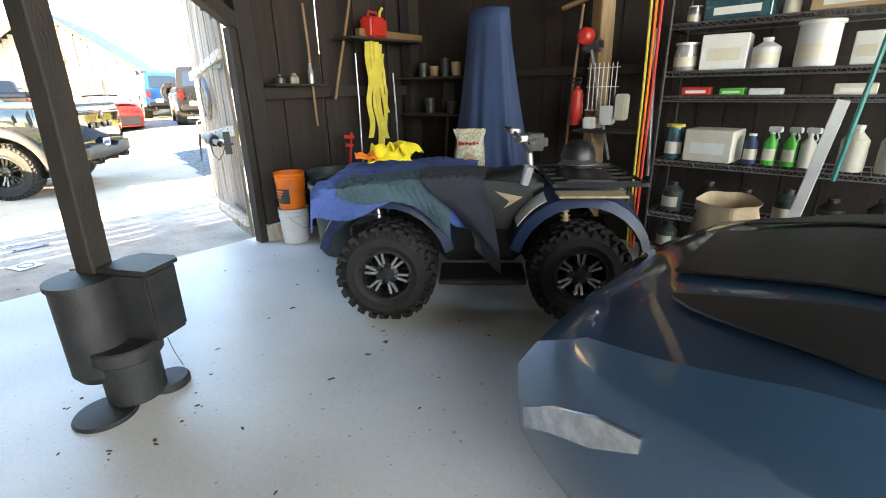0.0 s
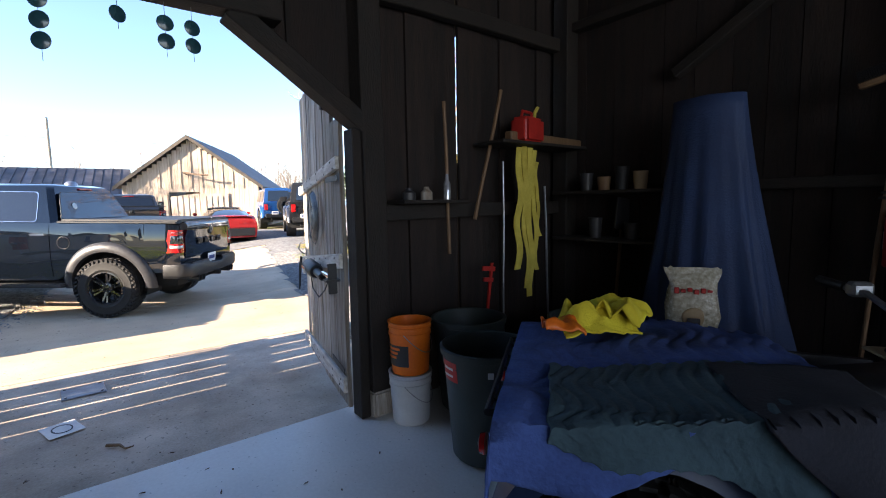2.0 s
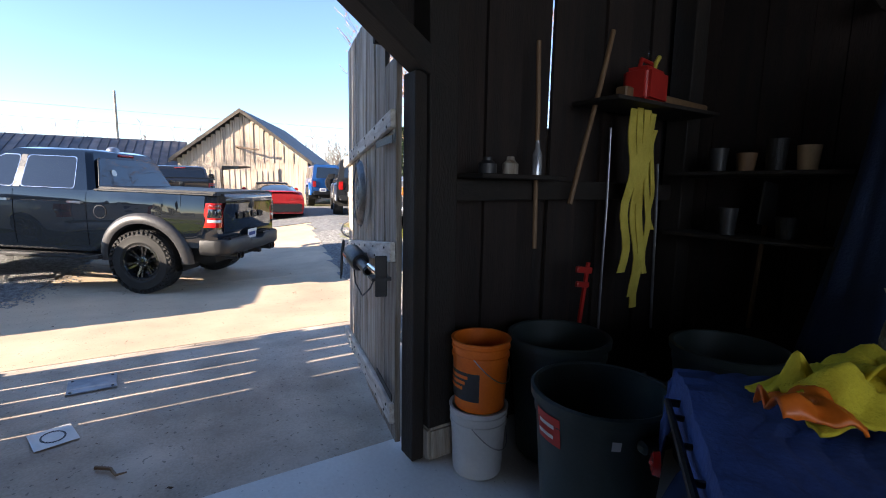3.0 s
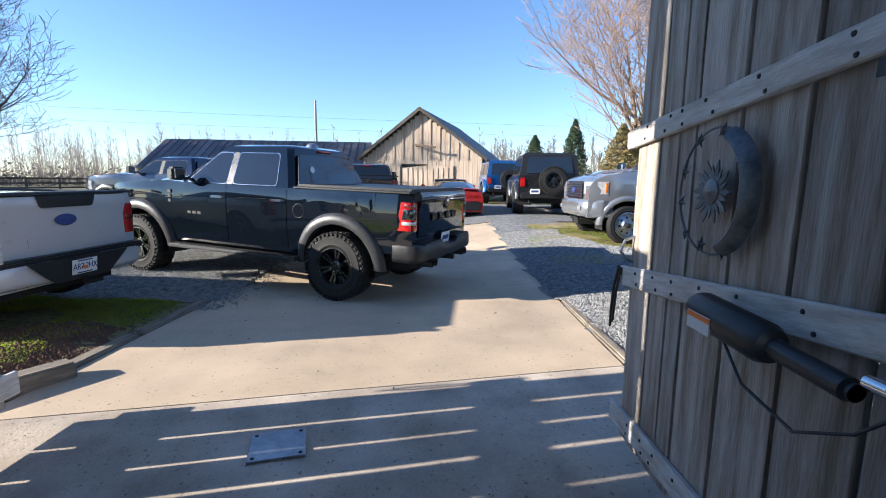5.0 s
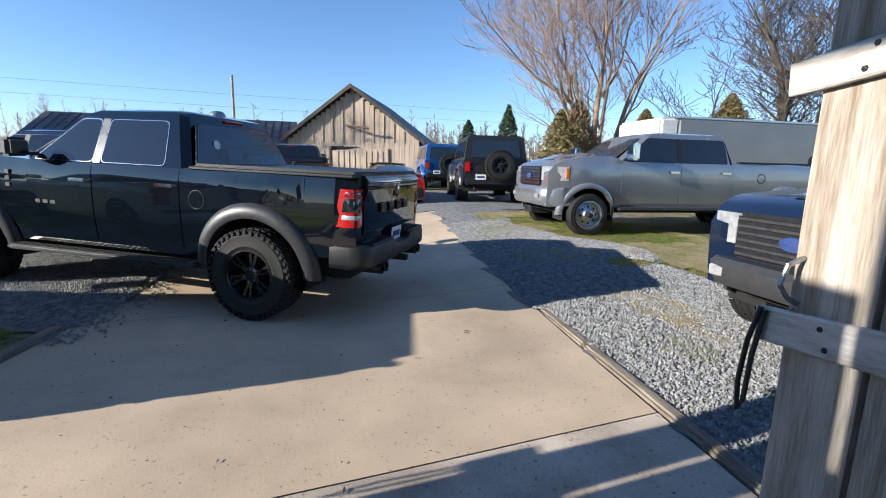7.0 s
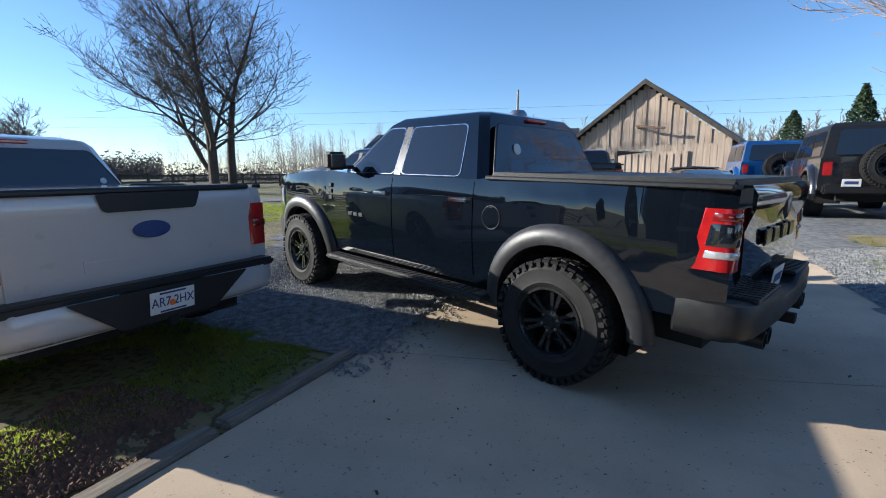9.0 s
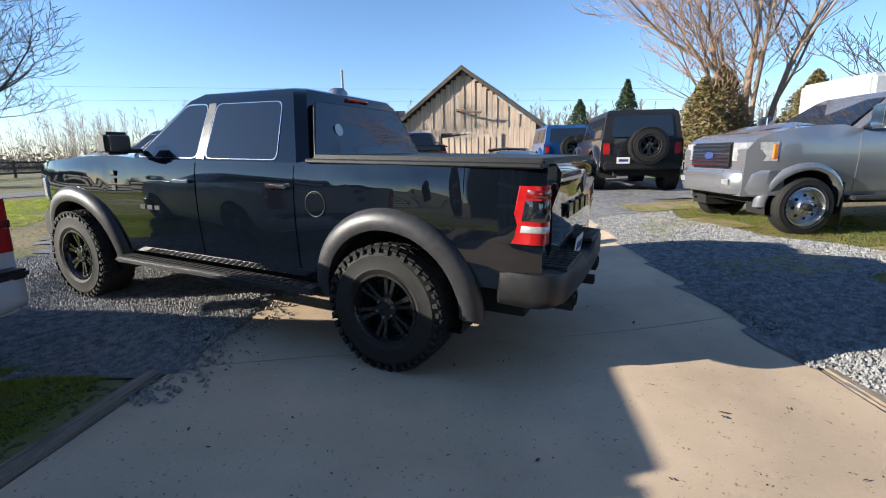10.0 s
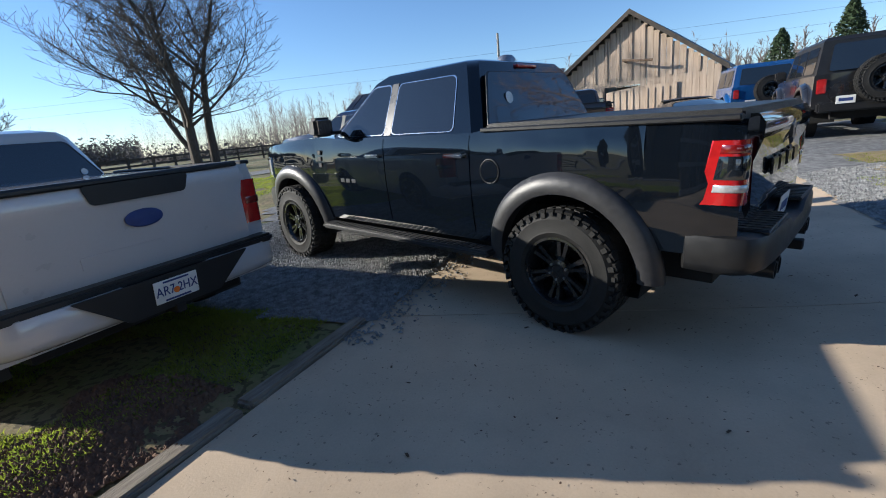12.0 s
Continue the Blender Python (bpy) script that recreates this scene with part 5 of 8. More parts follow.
beam("wall_brace", (-3.5, YN - .08, 2.55), (-2.2, YN - .08, 3.35), .1, .08, M_BEAM, "slanting dark brace on the board wall")
beam("pine_post", (-1.96, 4.40, 0), (-2.03, 4.44, 3.6), .15, .14, M_PINE, "tan pine post with dark knots")
post = beam("barn_post", (-2.785, .455, .02), (-2.82, .53, TOP), .12, .11, M_BEAM, "dark timber post rising through an iron stove")
bm = bmesh.new()
lathe(bm, [(0, 0), (.27, 0), (.27, .028), (.22, .05), (0, .05)], 28)
for v in bm.verts:
    v.co.x *= .8
single("post_collar", bm, M_BEAM, pose(-2.85, .55, 2.12, 3, 2, 20), "dark oval wooden collar round the timber post", "collar")


def barn_door(m, L, label, side, profile, gapw=.019, sun_gaps=False, group="barn doors", edges=None, bands=((.18, .15, 0), (1.02, .16, 0), (1.89, .15, .8)), over=.07):
    """Board door: x from hinge outwards, battens on the side given."""
    D = thing("barn_door", m, label, "barn door", group)
    edges = edges or [L * k / round(L / .285) for k in range(round(L / .285) + 1)]
    for k, (xa, xb) in enumerate(zip(edges, edges[1:])):
        xc, w = (xa + xb) / 2, xb - xa
        h = profile(xc)
        tight = sun_gaps and xb < L - 1.05
        split = w < .2
        plank(D, pose(xc, 0, .03 + rnd.uniform(0, .02), 0, 0, 0), w + .004 if tight else w - (.006 if split else gapw + rnd.uniform(0, .005)), h - .03, M_OLDWOOD, t=.028 if k % 2 else .03)
    for z, hh, tilt in bands:
        bm = bmesh.new()
        box(bm, .02, L + over, -.016, .016, -hh / 2, hh / 2, bevel=.006)
        for v in bm.verts:
            v.co.z += .008 * noise.noise((v.co.x * 3, z, 0))
        bt = part("batten", bm, M_BATTEN, D, "pale nailed batten")
        bt.matrix_local = pose(0, side * .031, z, 0, tilt, 0)
        for xa, xb in zip(edges, edges[1:]):
            bm = bmesh.new()
            for dz in (-.03, .025):
                xx = (xa + xb) / 2 + rnd.uniform(-.05, .05)
                lathe(bm, [(0, .006), (.007, .004), (.009, 0)], 6, pose(xx, side * .016, dz, -90 * side, 0, 0))
            part("nails", bm, M_IRON, bt)
    for z in (.35, 1.75):
        bm = bmesh.new()
        box(bm, -.05, .35, side * .0485, side * .054 if side > 0 else side * .0485 + .004, z - .02, z + .02)
        part("strap_hinge", bm, M_IRON, D)
    return D


def prof_r(x):
    return min(2.62, 2.05 + .62 * x / .85)


dr = barn_door(pose(-4.70, 2.19, .0, 0, 0, 167.4), 1.74, "weathered grey board door standing open, with battens", 1, prof_r, edges=(0, .29, .585, .885, 1.18, 1.31, 1.48, 1.74), bands=((.217, .12, 2.4), (1.153, .11, 6.1), (1.863, .095, 4.8)), over=.085)
bm = bmesh.new()
box(bm, -4.692, -4.56, 2.205, 2.279, 0, 2.08, bevel=.006)
tagged(mesh_ob("door_jamb", bm, M_BEAM), "dark jamb board behind the open door", kind="structure")
# ring handle with a black cord at the free end
bm = bmesh.new()
tube(bm, [(1.70, .02, 1.05), (1.70, .06, 1.07), (1.70, .09, 1.11), (1.70, .07, 1.17), (1.70, .02, 1.19)], .008)
part("ring_handle", bm, M_STEEL, dr, "steel pull handle")
bm = bmesh.new()
tube(bm, [(1.78, .06, 1.02), (1.80, .075, .90), (1.81, .08, .76), (1.795, .085, .66), (1.78, .08, .70), (1.78, .07, .86), (1.77, .055, 1.01)], .008)
part("cord_loop", bm, M_PLASTIC, dr, "black cord loop")
# electric opener arm
op = thing("door_opener", pose(-4.70, 2.19, .0, 0, 0, 167.4), "dark cylindrical electric door opener with a chrome rod", "door opener")
bm = bmesh.new()
lathe(bm, [(0, 0), (.055, .005), (.062, .03), (.062, .34), (.05, .37), (.03, .38), (.03, .62), (.022, .63), (.022, .64)], 24, pose(.84, .13, 1.04, 0, -92, 0))
part("motor_housing", bm, M_PLASTIC, op)
bm = bmesh.new()
cyl(bm, (.18, .13, 1.055), (-.10, .13, 1.06), .017)
part("piston_rod", bm, M_CHROME, op, "chrome piston rod")
bm = bmesh.new()
box(bm, -.16, -.06, .08, .18, 1.035, 1.05)
box(bm, -.15, -.13, .10, .16, .95, 1.16, bevel=.004)
part("bracket", bm, M_IRON, op)
bm = bmesh.new()
box(bm, .67, .80, .186, .194, .985, 1.045)
part("warning_label", bm, M_WHITE, op, "small white and orange label")
bm = bmesh.new()
box(bm, .67, .80, .194, .197, 1.027, 1.043)
part("label_band", bm, M_ORANGE, op)
bm = bmesh.new()
tube(bm, [(.7, .14, 1.0), (.55, .15, .88), (.35, .14, .84), (.2, .12, .92), (.1, .1, 1.03)], .005, 6)
part("cable", bm, M_PLASTIC, op)
# sun and moon ornament
M_ORN = mat("dull_grey_metal", (.16, .17, .18), (.07, .075, .08), 9, .45, metal=.6, bump=.2, bscale=50)
orn = thing("sun_moon_ornament", pose(-4.70, 2.19, .0, 0, 0, 167.4) @ pose(.955, .055, 1.45, -90, 0, 0) @ Matrix.Diagonal((.78, .78, .8, 1)), "dark metal sun and moon wall ornament with stars", "wall ornament")
bm = bmesh.new()
tube(bm, [(.30 * math.cos(2 * math.pi * k / 40), .30 * math.sin(2 * math.pi * k / 40), 0) for k in range(40)], .006, 6, True)
part("hoop", bm, M_ORN, orn)
bm = bmesh.new()
lathe(bm, [(0, .024), (.03, .021), (.06, .012), (.068, 0)], 20)
for k in range(20):
    a, w = 2 * math.pi * k / 20, .018
    L = .155 if k % 2 == 0 else .125
    vs = [bm.verts.new((r * math.cos(a + d), r * math.sin(a + d), z)) for r, d, z in ((.06, -.16, .002), (.06, .16, .002), (L * .75, .13, .004), (L, .02, .006), (L * .75, -.13, .004))]
    top = [bm.verts.new(v.co + Vector((0, 0, .006))) for v in vs]
    bm.faces.new(top)
    bm.faces.new(vs[::-1])
    grid_faces(bm, [vs, top], True)
part("sun", bm, M_ORN, orn)
bm = bmesh.new()
rows = []
for i in range(17):
    t = -1.25 + 2.5 * i / 16
    wdt = .056 * math.cos(t / 1.3) + .004
    c = Vector((-.04 - .24 * math.cos(t), .27 * math.sin(t), 0))
    n = Vector((math.cos(t), -math.sin(t), 0))
    rows.append([bm.verts.new(c + n * wdt * d + Vector((0, 0, h))) for d, h in ((-1, 0), (-.55, .03), (.2, .045), (.75, .026), (1, 0))])
grid_faces(bm, rows)
part("moon", bm, M_ORN, orn)
for ax, ay in ((.20, .22), (.05, .26), (-.13, .27), (.26, -.10), (.14, -.25), (-.05, -.28), (.27, .06)):
    bm = bmesh.new()
    vs = [bm.verts.new(((.045 if k % 2 == 0 else .018) * math.cos(math.pi * k / 5), (.045 if k % 2 == 0 else .018) * math.sin(math.pi * k / 5), 0)) for k in range(10)]
    c = bm.verts.new((0, 0, .016))
    for k in range(10):
        bm.faces.new((vs[k], vs[(k + 1) % 10], c))
    bm.faces.new(vs[::-1])
    st = part("star", bm, M_ORN, orn)
    st.matrix_local = pose(ax, ay, .004, 0, 0, rnd.uniform(0, 60))
# unseen upper boards made over-tall and notched to shape sun and shadow on the right door
dl = barn_door(pose(-4.70, -1.72, .0, 0, 0, 167.1), 2.81, "weathered grey board door standing open over the grass", -1, lambda x: 2.45 if 1.52 < x < 1.87 else 4.0, gapw=.024, sun_gaps=True, edges=(0, .30, .60, .90, 1.20, 1.52, 1.87, 2.16, 2.46, 2.81))
plank(dl, pose(1.695, 0, 3.08), .33, .92, M_OLDWOOD, t=.03)
bm = bmesh.new()
tube(bm, [(2.80, .03, 1.05), (2.84, .05, .95), (2.86, .05, .82), (2.84, .05, .72), (2.82, .05, .8), (2.81, .04, 1.0)], .009)
part("cord_loop", bm, M_PLASTIC, dl, "black cord loop")

# strings of round discs over the doorway
M_DISC = mat("dark_teal_disc", (.03, .10, .12), (.02, .06, .08), 8, .25, coat=.5)
for y0, n, top in ((-.24, 3, 2.60), (.02, 3, 2.60), (.62, 3, 2.60), (.93, 1, 2.60), (1.14, 2, 2.60), (1.27, 2, 2.60)):
    ch = thing("disc_chime", pose(-4.60, y0, top, 0, 0, rnd.uniform(60, 120)), "string of round dark discs hanging in the doorway", "wind chime", "disc chimes")
    bm = bmesh.new()
    cyl(bm, (0, 0, .06), (0, 0, -.105 * n - .02), .0015, n=5)
    part("string", bm, M_STEEL, ch)
    for k in range(n):
        bm = bmesh.new()
        lathe(bm, [(0, .004), (.036, .003), (.042, 0), (.036, -.003), (0, -.004)], 20, pose(0, 0, -.05 - .095 * k, 90, 0, 0))
        part("disc", bm, M_DISC, ch)

# ---- on the floor by the doorway ----
M_BINGREEN = mat("dark_green_plastic", (.045, .062, .060), (.032, .046, .044), 6, .5, bump=.1, bscale=120)
M_REDLABEL = mat("red_label", (.55, .04, .03), (.45, .03, .02), 6, .5)
M_REDPL = mat("red_plastic", (.50, .03, .02), (.38, .02, .015), 6, .45)


def bucket(x, y, z, material, label, text_band):
    T = thing("bucket", pose(x, y, z, 0, 0, rnd.uniform(0, 30)), label, "bucket", "stacked buckets")
    bm = bmesh.new()
    lathe(bm, [(0, .004), (.128, .004), (.132, .012), (.146, .28), (.152, .28), (.152, .296), (.147, .30), (.148, .325), (.154, .327), (.154, .34), (.149, .345), (.151, .362), (.158, .366), (.158, .372), (.143, .372), (.128, .02), (0, .018)], 36)
    part("shell", bm, material, T)
    bm = bmesh.new()
    tube(bm, [(.156 * math.cos(a), .156 * math.sin(a), .30 - .14 * math.sin((a + .9) / 2.6 * math.pi)) for a in frange(-.9, 1.7, .2)], .003, 6)
    part("wire_handle", bm, M_STEEL, T)
    if text_band:
        bm = bmesh.new()
        rows = [[bm.verts.new((r * math.cos(a), r * math.sin(a), z)) for a in frange(radians(-150), radians(-40), .12)] for r, z in ((.1395, .07), (.1455, .22))]
        grid_faces(bm, rows)
        lb = part("label", bm, M_FLARE, T, "grey printed label")
        bm = bmesh.new()
        for i, zz in enumerate((.185, .155, .125)):
            rows = [[bm.verts.new((r * math.cos(a), r * math.sin(a), z)) for a in frange(radians(-125), radians(-65 - 6 * i), .1)] for r, z in ((.1445, zz), (.1455, zz + .018))]
            grid_faces(bm, rows)
        part("lettering_bars", bm, M_ORANGE, lb)
    return T


M_BUCKETW = mat("white_bucket_plastic", (.62, .63, .64), (.52, .53, .54), 5, .45)
bucket(-4.345, 2.49, 0, M_BUCKETW, "white plastic bucket standing on the floor", False)
b2 = bucket(-4.34, 2.49, .366, M_ORANGE, "orange plastic bucket stacked on a white one", True)


def bin_(x, y, label, red):
    T = thing("waste_bin", pose(x, y, 0, 0, 0, 20), label, "bin", "dark bins")
    bm = bmesh.new()
    lathe(bm, [(0, .01), (.20, .01), (.215, .03), (.262, .60), (.268, .60), (.268, .64), (.272, .66), (.285, .665), (.287, .70), (.275, .706), (.262, .70), (.205, .05), (0, .04)], 44)
    part("shell", bm, M_BINGREEN, T)
    for a in (60, 240):
        bm = bmesh.new()
        box(bm, -.07, .07, .262, .31, .585, .63, pose(0, 0, 0, 0, 0, a), bevel=.012)
        part("grip", bm, M_BINGREEN, T)
    if red:
        for a0, a1, mt, z0, z1 in ((246, 276, M_REDLABEL, .52, .64), (318, 325, M_WHITE, .575, .615)):
            bm = bmesh.new()
            rows = [[bm.verts.new((r * math.cos(radians(a)), r * math.sin(radians(a)), z)) for a in frange(a0 - 20, a1 - 20, 4)] for r, z in ((.2625 - (.6 - z0) * .08, z0), (.2705, z1))]
            grid_faces(bm, rows)
            r2 = bmesh.ops.extrude_face_region(bm, geom=bm.faces[:])
            bmesh.ops.scale(bm, vec=(1.006, 1.006, 1), verts=[v for v in r2["geom"] if isinstance(v, bmesh.types.BMVert)])
            lb = part("label", bm, mt, T, "red and white sticker" if mt == M_REDLABEL else "")
            if mt == M_REDLABEL:
                bm = bmesh.new()
                for zz in (.55, .59):
                    rows = [[bm.verts.new(((r + .003) * math.cos(radians(a)), (r + .003) * math.sin(radians(a)), z)) for a in frange(a0 - 15, a1 - 26, 4)] for r, z in ((.2655, zz), (.2675, zz + .016))]
                    grid_faces(bm, rows)
                part("lettering_bars", bm, M_WHITE, lb)
    return T


bin_(-3.66, 2.60, "dark green round bin with a red sticker", True)
bin_(-4.25, 2.97, "dark green round bin behind another bin", False)
bin_(-3.66, 3.62, "dark green round bin beside the draped cover", False)

# iron stove round the post
stv = thing("iron_stove", pose(-2.66, .50, 0, 0, 0, 28) @ Matrix.Diagonal((.68, .68, 1, 1)), "old black iron stove on round floor plates", "stove")
for nm, cx, cy, r, z0, z1, sq in (("floor_plate", -.05, -.28, .21, 0, .025, 1), ("floor_plate", .12, .14, .15, 0, .05, 1), ("drum", 0, -.04, .20, .025, .26, 1), ("drum_top", 0, -.04, .24, .26, .34, 1)):
    bm = bmesh.new()
    lathe(bm, [(0, z0), (r - .01, z0), (r, z0 + .008), (r, z1 - .01), (r - .012, z1), (0, z1)], 32, pose(cx, cy, 0))
    part(nm, bm, M_IRON, stv)
bm = bmesh.new()
pts = [(.30, -.02), (.30, .26), (.24, .30), (-.02, .30), (-.10, .22), (-.10, -.02)]
poly(bm, [(x, y, .34) for x, y in pts], .36, (0, 0, 1))
bmesh.ops.bevel(bm, geom=bm.edges[:], offset=.015, segments=2, affect='EDGES')
part("fire_box", bm, M_IRON, stv)
bm = bmesh.new()
poly(bm, [(x * 1.06, y * 1.06, .70) for x, y in pts], .02, (0, 0, 1))
part("fire_box_lid", bm, M_IRON, stv, "dusty grey iron lid")
bm = bmesh.new()
lathe(bm, [(0, .16), (.17, .16), (.205, .2), (.205, .66), (0, .66)], 30, pose(-.17, -.10, 0))
part("side_drum", bm, M_IRON, stv)
bm = bmesh.new()
lathe(bm, [(0, .66), (.22, .66), (.22, .685), (0, .69)], 30, pose(-.17, -.10, 0))
part("drum_lid", bm, M_IRON, stv, "dusty round iron lid")
bm = bmesh.new()
tube(bm, [(.30, .05, .34), (.31, .07, .25), (.33, .10, .16)], .004, 6)
part("hanging_wire", bm, M_STEEL, stv)
for k in range(26):
    bm = bmesh.new()
    lathe(bm, [(0, .006), (.007, .004), (.010, 0)], 6)
    a = rnd.uniform(0, 6.28)
    ob = single("rust_flake", bm, M_SOIL, pose(-2.55 + .45 * math.cos(a) * rnd.uniform(.6, 1), .45 + .4 * math.sin(a) * rnd.uniform(.6, 1), 0, 0, 0, k * 40) @ Matrix.Diagonal((rnd.uniform(.5, 1.8), rnd.uniform(.5, 1.2), .7, 1)), "rusty brown flake on the concrete floor", "debris", "rust flakes")

# ---- quad bike ----
M_CAMO = mat("tan_decal", (.45, .36, .22), (.33, .25, .14), 12, .5)
M_BLANKET = mat("navy_moving_blanket", (.06, .11, .33), (.035, .065, .20), 6, .95, bump=.6, bscale=60)
M_BLANKETG = mat("green_grey_blanket", (.045, .085, .105), (.028, .055, .072), 6, .95, bump=.6, bscale=60)
M_JACKET = mat("dark_jacket_cloth", (.018, .020, .030), (.010, .011, .018), 8, .95, bump=.5, bscale=70)
M_YELLOW = mat("yellow_cloth", (.75, .62, .03), (.62, .48, .02), 5, .9, bump=.4, bscale=90)
atv = thing("quad_bike", pose(-2.62, 2.36, 0, 0, 0, 38), "black and blue quad bike with chunky tyres", "quad bike")
AB = mat("quad_blue_plastic", (.015, .03, .075), (.010, .022, .055), 6, .4, spec=.3)
for xa, wdt in ((0, .28), (1.30, .23)):
    st = {}
    for s in (-1, 1):
        wv = wheel(atv, xa, s * .58, .325, wdt, .17, 6, M_BLACKRIM, 2, st)
        for k in range(6):
            for da in (-9, 9):
                bm = bmesh.new()
                box(bm, .075, .155, -.008, .008, -.004, .006)
                part("spoke_face", bm, M_ALLOY, wv, "bright machined spoke face").matrix_local = pose(0, 0, wdt / 2 - .035, 0, 0, 60 * k + da)
bm = bmesh.new()
box(bm, -.35, 1.6, -.13, .13, .32, .55, bevel=.03)
cyl(bm, (0, -.5, .325), (0, .5, .325), .035)
cyl(bm, (1.3, -.5, .325), (1.3, .5, .325), .03)
box(bm, .35, .95, -.2, .2, .28, .62, bevel=.05)
part("frame", bm, M_DARKIN, atv)


def fender(xa, r0, s, material, y0=.20, y1=.52, a0=15, a1=165, zc=.36, lift=.06):
    bm = bmesh.new()
    rows = []
    for i in range(13):
        a = radians(a0 + (a1 - a0) * i / 12)
        rows.append([bm.verts.new((xa + (r0 + dr) * math.cos(a), s * y, zc + (r0 + dr) * math.sin(a) + lift * (1 - (y - y0) / (y1 - y0)))) for y, dr in ((y0, 0), ((y0 + y1) / 2, .02), (y1 - .03, .01), (y1, -.05), (y1 - .02, -.06), (y0, -.02))])
    grid_faces(bm, rows, True)
    bm.faces.new(rows[0])
    bm.faces.new(rows[-1][::-1])
    return part("fender", bm, material, atv, angle=50)


for s in (-1, 1):
    fender(0, .47, s, AB)
    fender(1.30, .47, s, AB)
    bm = bmesh.new()
    box(bm, 1.12, 1.55, min(s * .42, s * .60), max(s * .42, s * .60), .853, .868, bevel=.006)
    part("fender_decal", bm, M_CAMO, atv, "tan decal strip")
    bm = bmesh.new()
    tube(bm, [(1.2, s * .35, .78), (1.25, s * .40, .45)], .018, 8)
    for k in range(9):
        lathe(bm, [(.030, 0), (.036, .006), (.030, .012)], 12, pose(1.2 + .05 * k / 9, s * (.35 + .05 * k / 9), .74 - .27 * k / 9))
    part("shock_absorber", bm, M_CAMO, atv, "tan coil shock absorber")
    bm = bmesh.new()
    tube(bm, [(-.08, s * .30, .72), (-.04, s * .36, .42)], .016, 8)
    for k in range(9):
        lathe(bm, [(.028, 0), (.034, .006), (.028, .012)], 12, pose(-.08 + .04 * k / 9, s * (.30 + .06 * k / 9), .68 - .24 * k / 9))
    part("shock_absorber", bm, M_STEEL, atv)
    # side panels with pale lettering shapes
    bm = bmesh.new()
    pts = [(.42, .62), (.56, .92), (.98, .90), (1.02, .70), (.86, .56)]
    poly(bm, [(x, s * .27, z) for x, z in pts], s * .03, (0, 1, 0))
    sp = part("side_panel", bm, M_PLASTIC, atv)
    bm = bmesh.new()
    poly(bm, [(x, s * .302, z) for x, z in ((.46, .66), (.53, .66), (.66, .88), (.57, .90))], s * .004, (0, 1, 0))
    part("pale_decal", bm, M_CAMO, sp, "tan decal with dark lettering bars")
    bm = bmesh.new()
    for k in range(4):
        box(bm, .490 + .030 * k, .530 + .030 * k, min(s * .306, s * .31), max(s * .306, s * .31), .685 + .05 * k, .715 + .05 * k)
    part("lettering_bars", bm, M_PLASTIC, sp)
    bm = bmesh.new()
    poly(bm, [(x, s * .302, z) for x, z in ((.74, .84), (.93, .80), (.87, .76), (.80, .72), (.84, .77))], s * .004, (0, 1, 0))
    part("wing_decal", bm, M_CAMO, sp)
    bm = bmesh.new()
    box(bm, .36, .95, min(s * .25, s * .58), max(s * .25, s * .58), .26, .30, bevel=.01)
    part("foot_board", bm, M_PLASTIC, atv)
    # racks
for nm, x0, x1, z in (("rear_rack", -.48, .14, .86), ("front_rack", 1.12, 1.72, .90)):
    bm = bmesh.new()
    tube(bm, [(x0, -.42, z), (x0, .42, z), (x1, .42, z), (x1, -.42, z)], .013, 8, True)
    for k in range(5):
        yy = -.32 + .16 * k
        tube(bm, [(x0, yy, z), (x1, yy, z)], .009, 6)
    for xx in (x0 + .08, x1 - .08):
        tube(bm, [(xx, -.30, z), (xx, -.26, z - .18)], .010, 6)
        tube(bm, [(xx, .30, z), (xx, .26, z - .18)], .010, 6)
    part(nm, bm, M_IRON, atv)
bm = bmesh.new()
rows = []
for x, z, w in ((-.05, .80, .13), (.0, .88, .17), (.3, .87, .17), (.55, .86, .14), (.72, .93, .13), (.95, .96, .14), (1.1, .88, .12)):
    rows.append([bm.verts.new((x, yy, zz)) for yy, zz in ((w, z - .16), (w, z - .04), (w * .6, z), (-w * .6, z), (-w, z - .04), (-w, z - .16))])
grid_faces(bm, rows, True)
bm.faces.new(rows[0])
bm.faces.new(rows[-1][::-1])
part("seat_and_tank", bm, M_PLASTIC, atv, angle=60)
bm = bmesh.new()
rows = []
for x, z, w in ((1.05, .80, .25), (1.25, .94, .26), (1.55, .93, .24), (1.72, .80, .20), (1.74, .60, .18)):
    rows.append([bm.verts.new((x, yy, zz)) for yy, zz in ((w, z - .15), (w, z - .03), (0, z), (-w, z - .03), (-w, z - .15))])
grid_faces(bm, rows)
part("front_cowl", bm, M_PLASTIC, atv, angle=60)
bm = bmesh.new()
tube(bm, [(.86, -.42, 1.20), (.92, -.22, 1.18), (1.0, -.08, 1.08), (1.0, .08, 1.08), (.92, .22, 1.18), (.86, .42, 1.20)], .013, 8)
cyl(bm, (1.02, 0, .85), (.99, 0, 1.10), .03)
hb = part("handlebar", bm, M_STEEL, atv)
for s in (-1, 1):
    bm = bmesh.new()
    cyl(bm, (.86, s * .44, 1.20), (.89, s * .31, 1.19), .019)
    part("grip", bm, M_PLASTIC, hb)
    bm = bmesh.new()
    box(bm, .88, .96, s * .27 - .03, s * .27 + .03, 1.16, 1.22, bevel=.012)
    tube(bm, [(.95, s * .27, 1.19), (.98, s * .36, 1.19), (.97, s * .44, 1.18)], .006, 6)
    part("brake_lever", bm, M_STEEL, hb)
bm = bmesh.new()
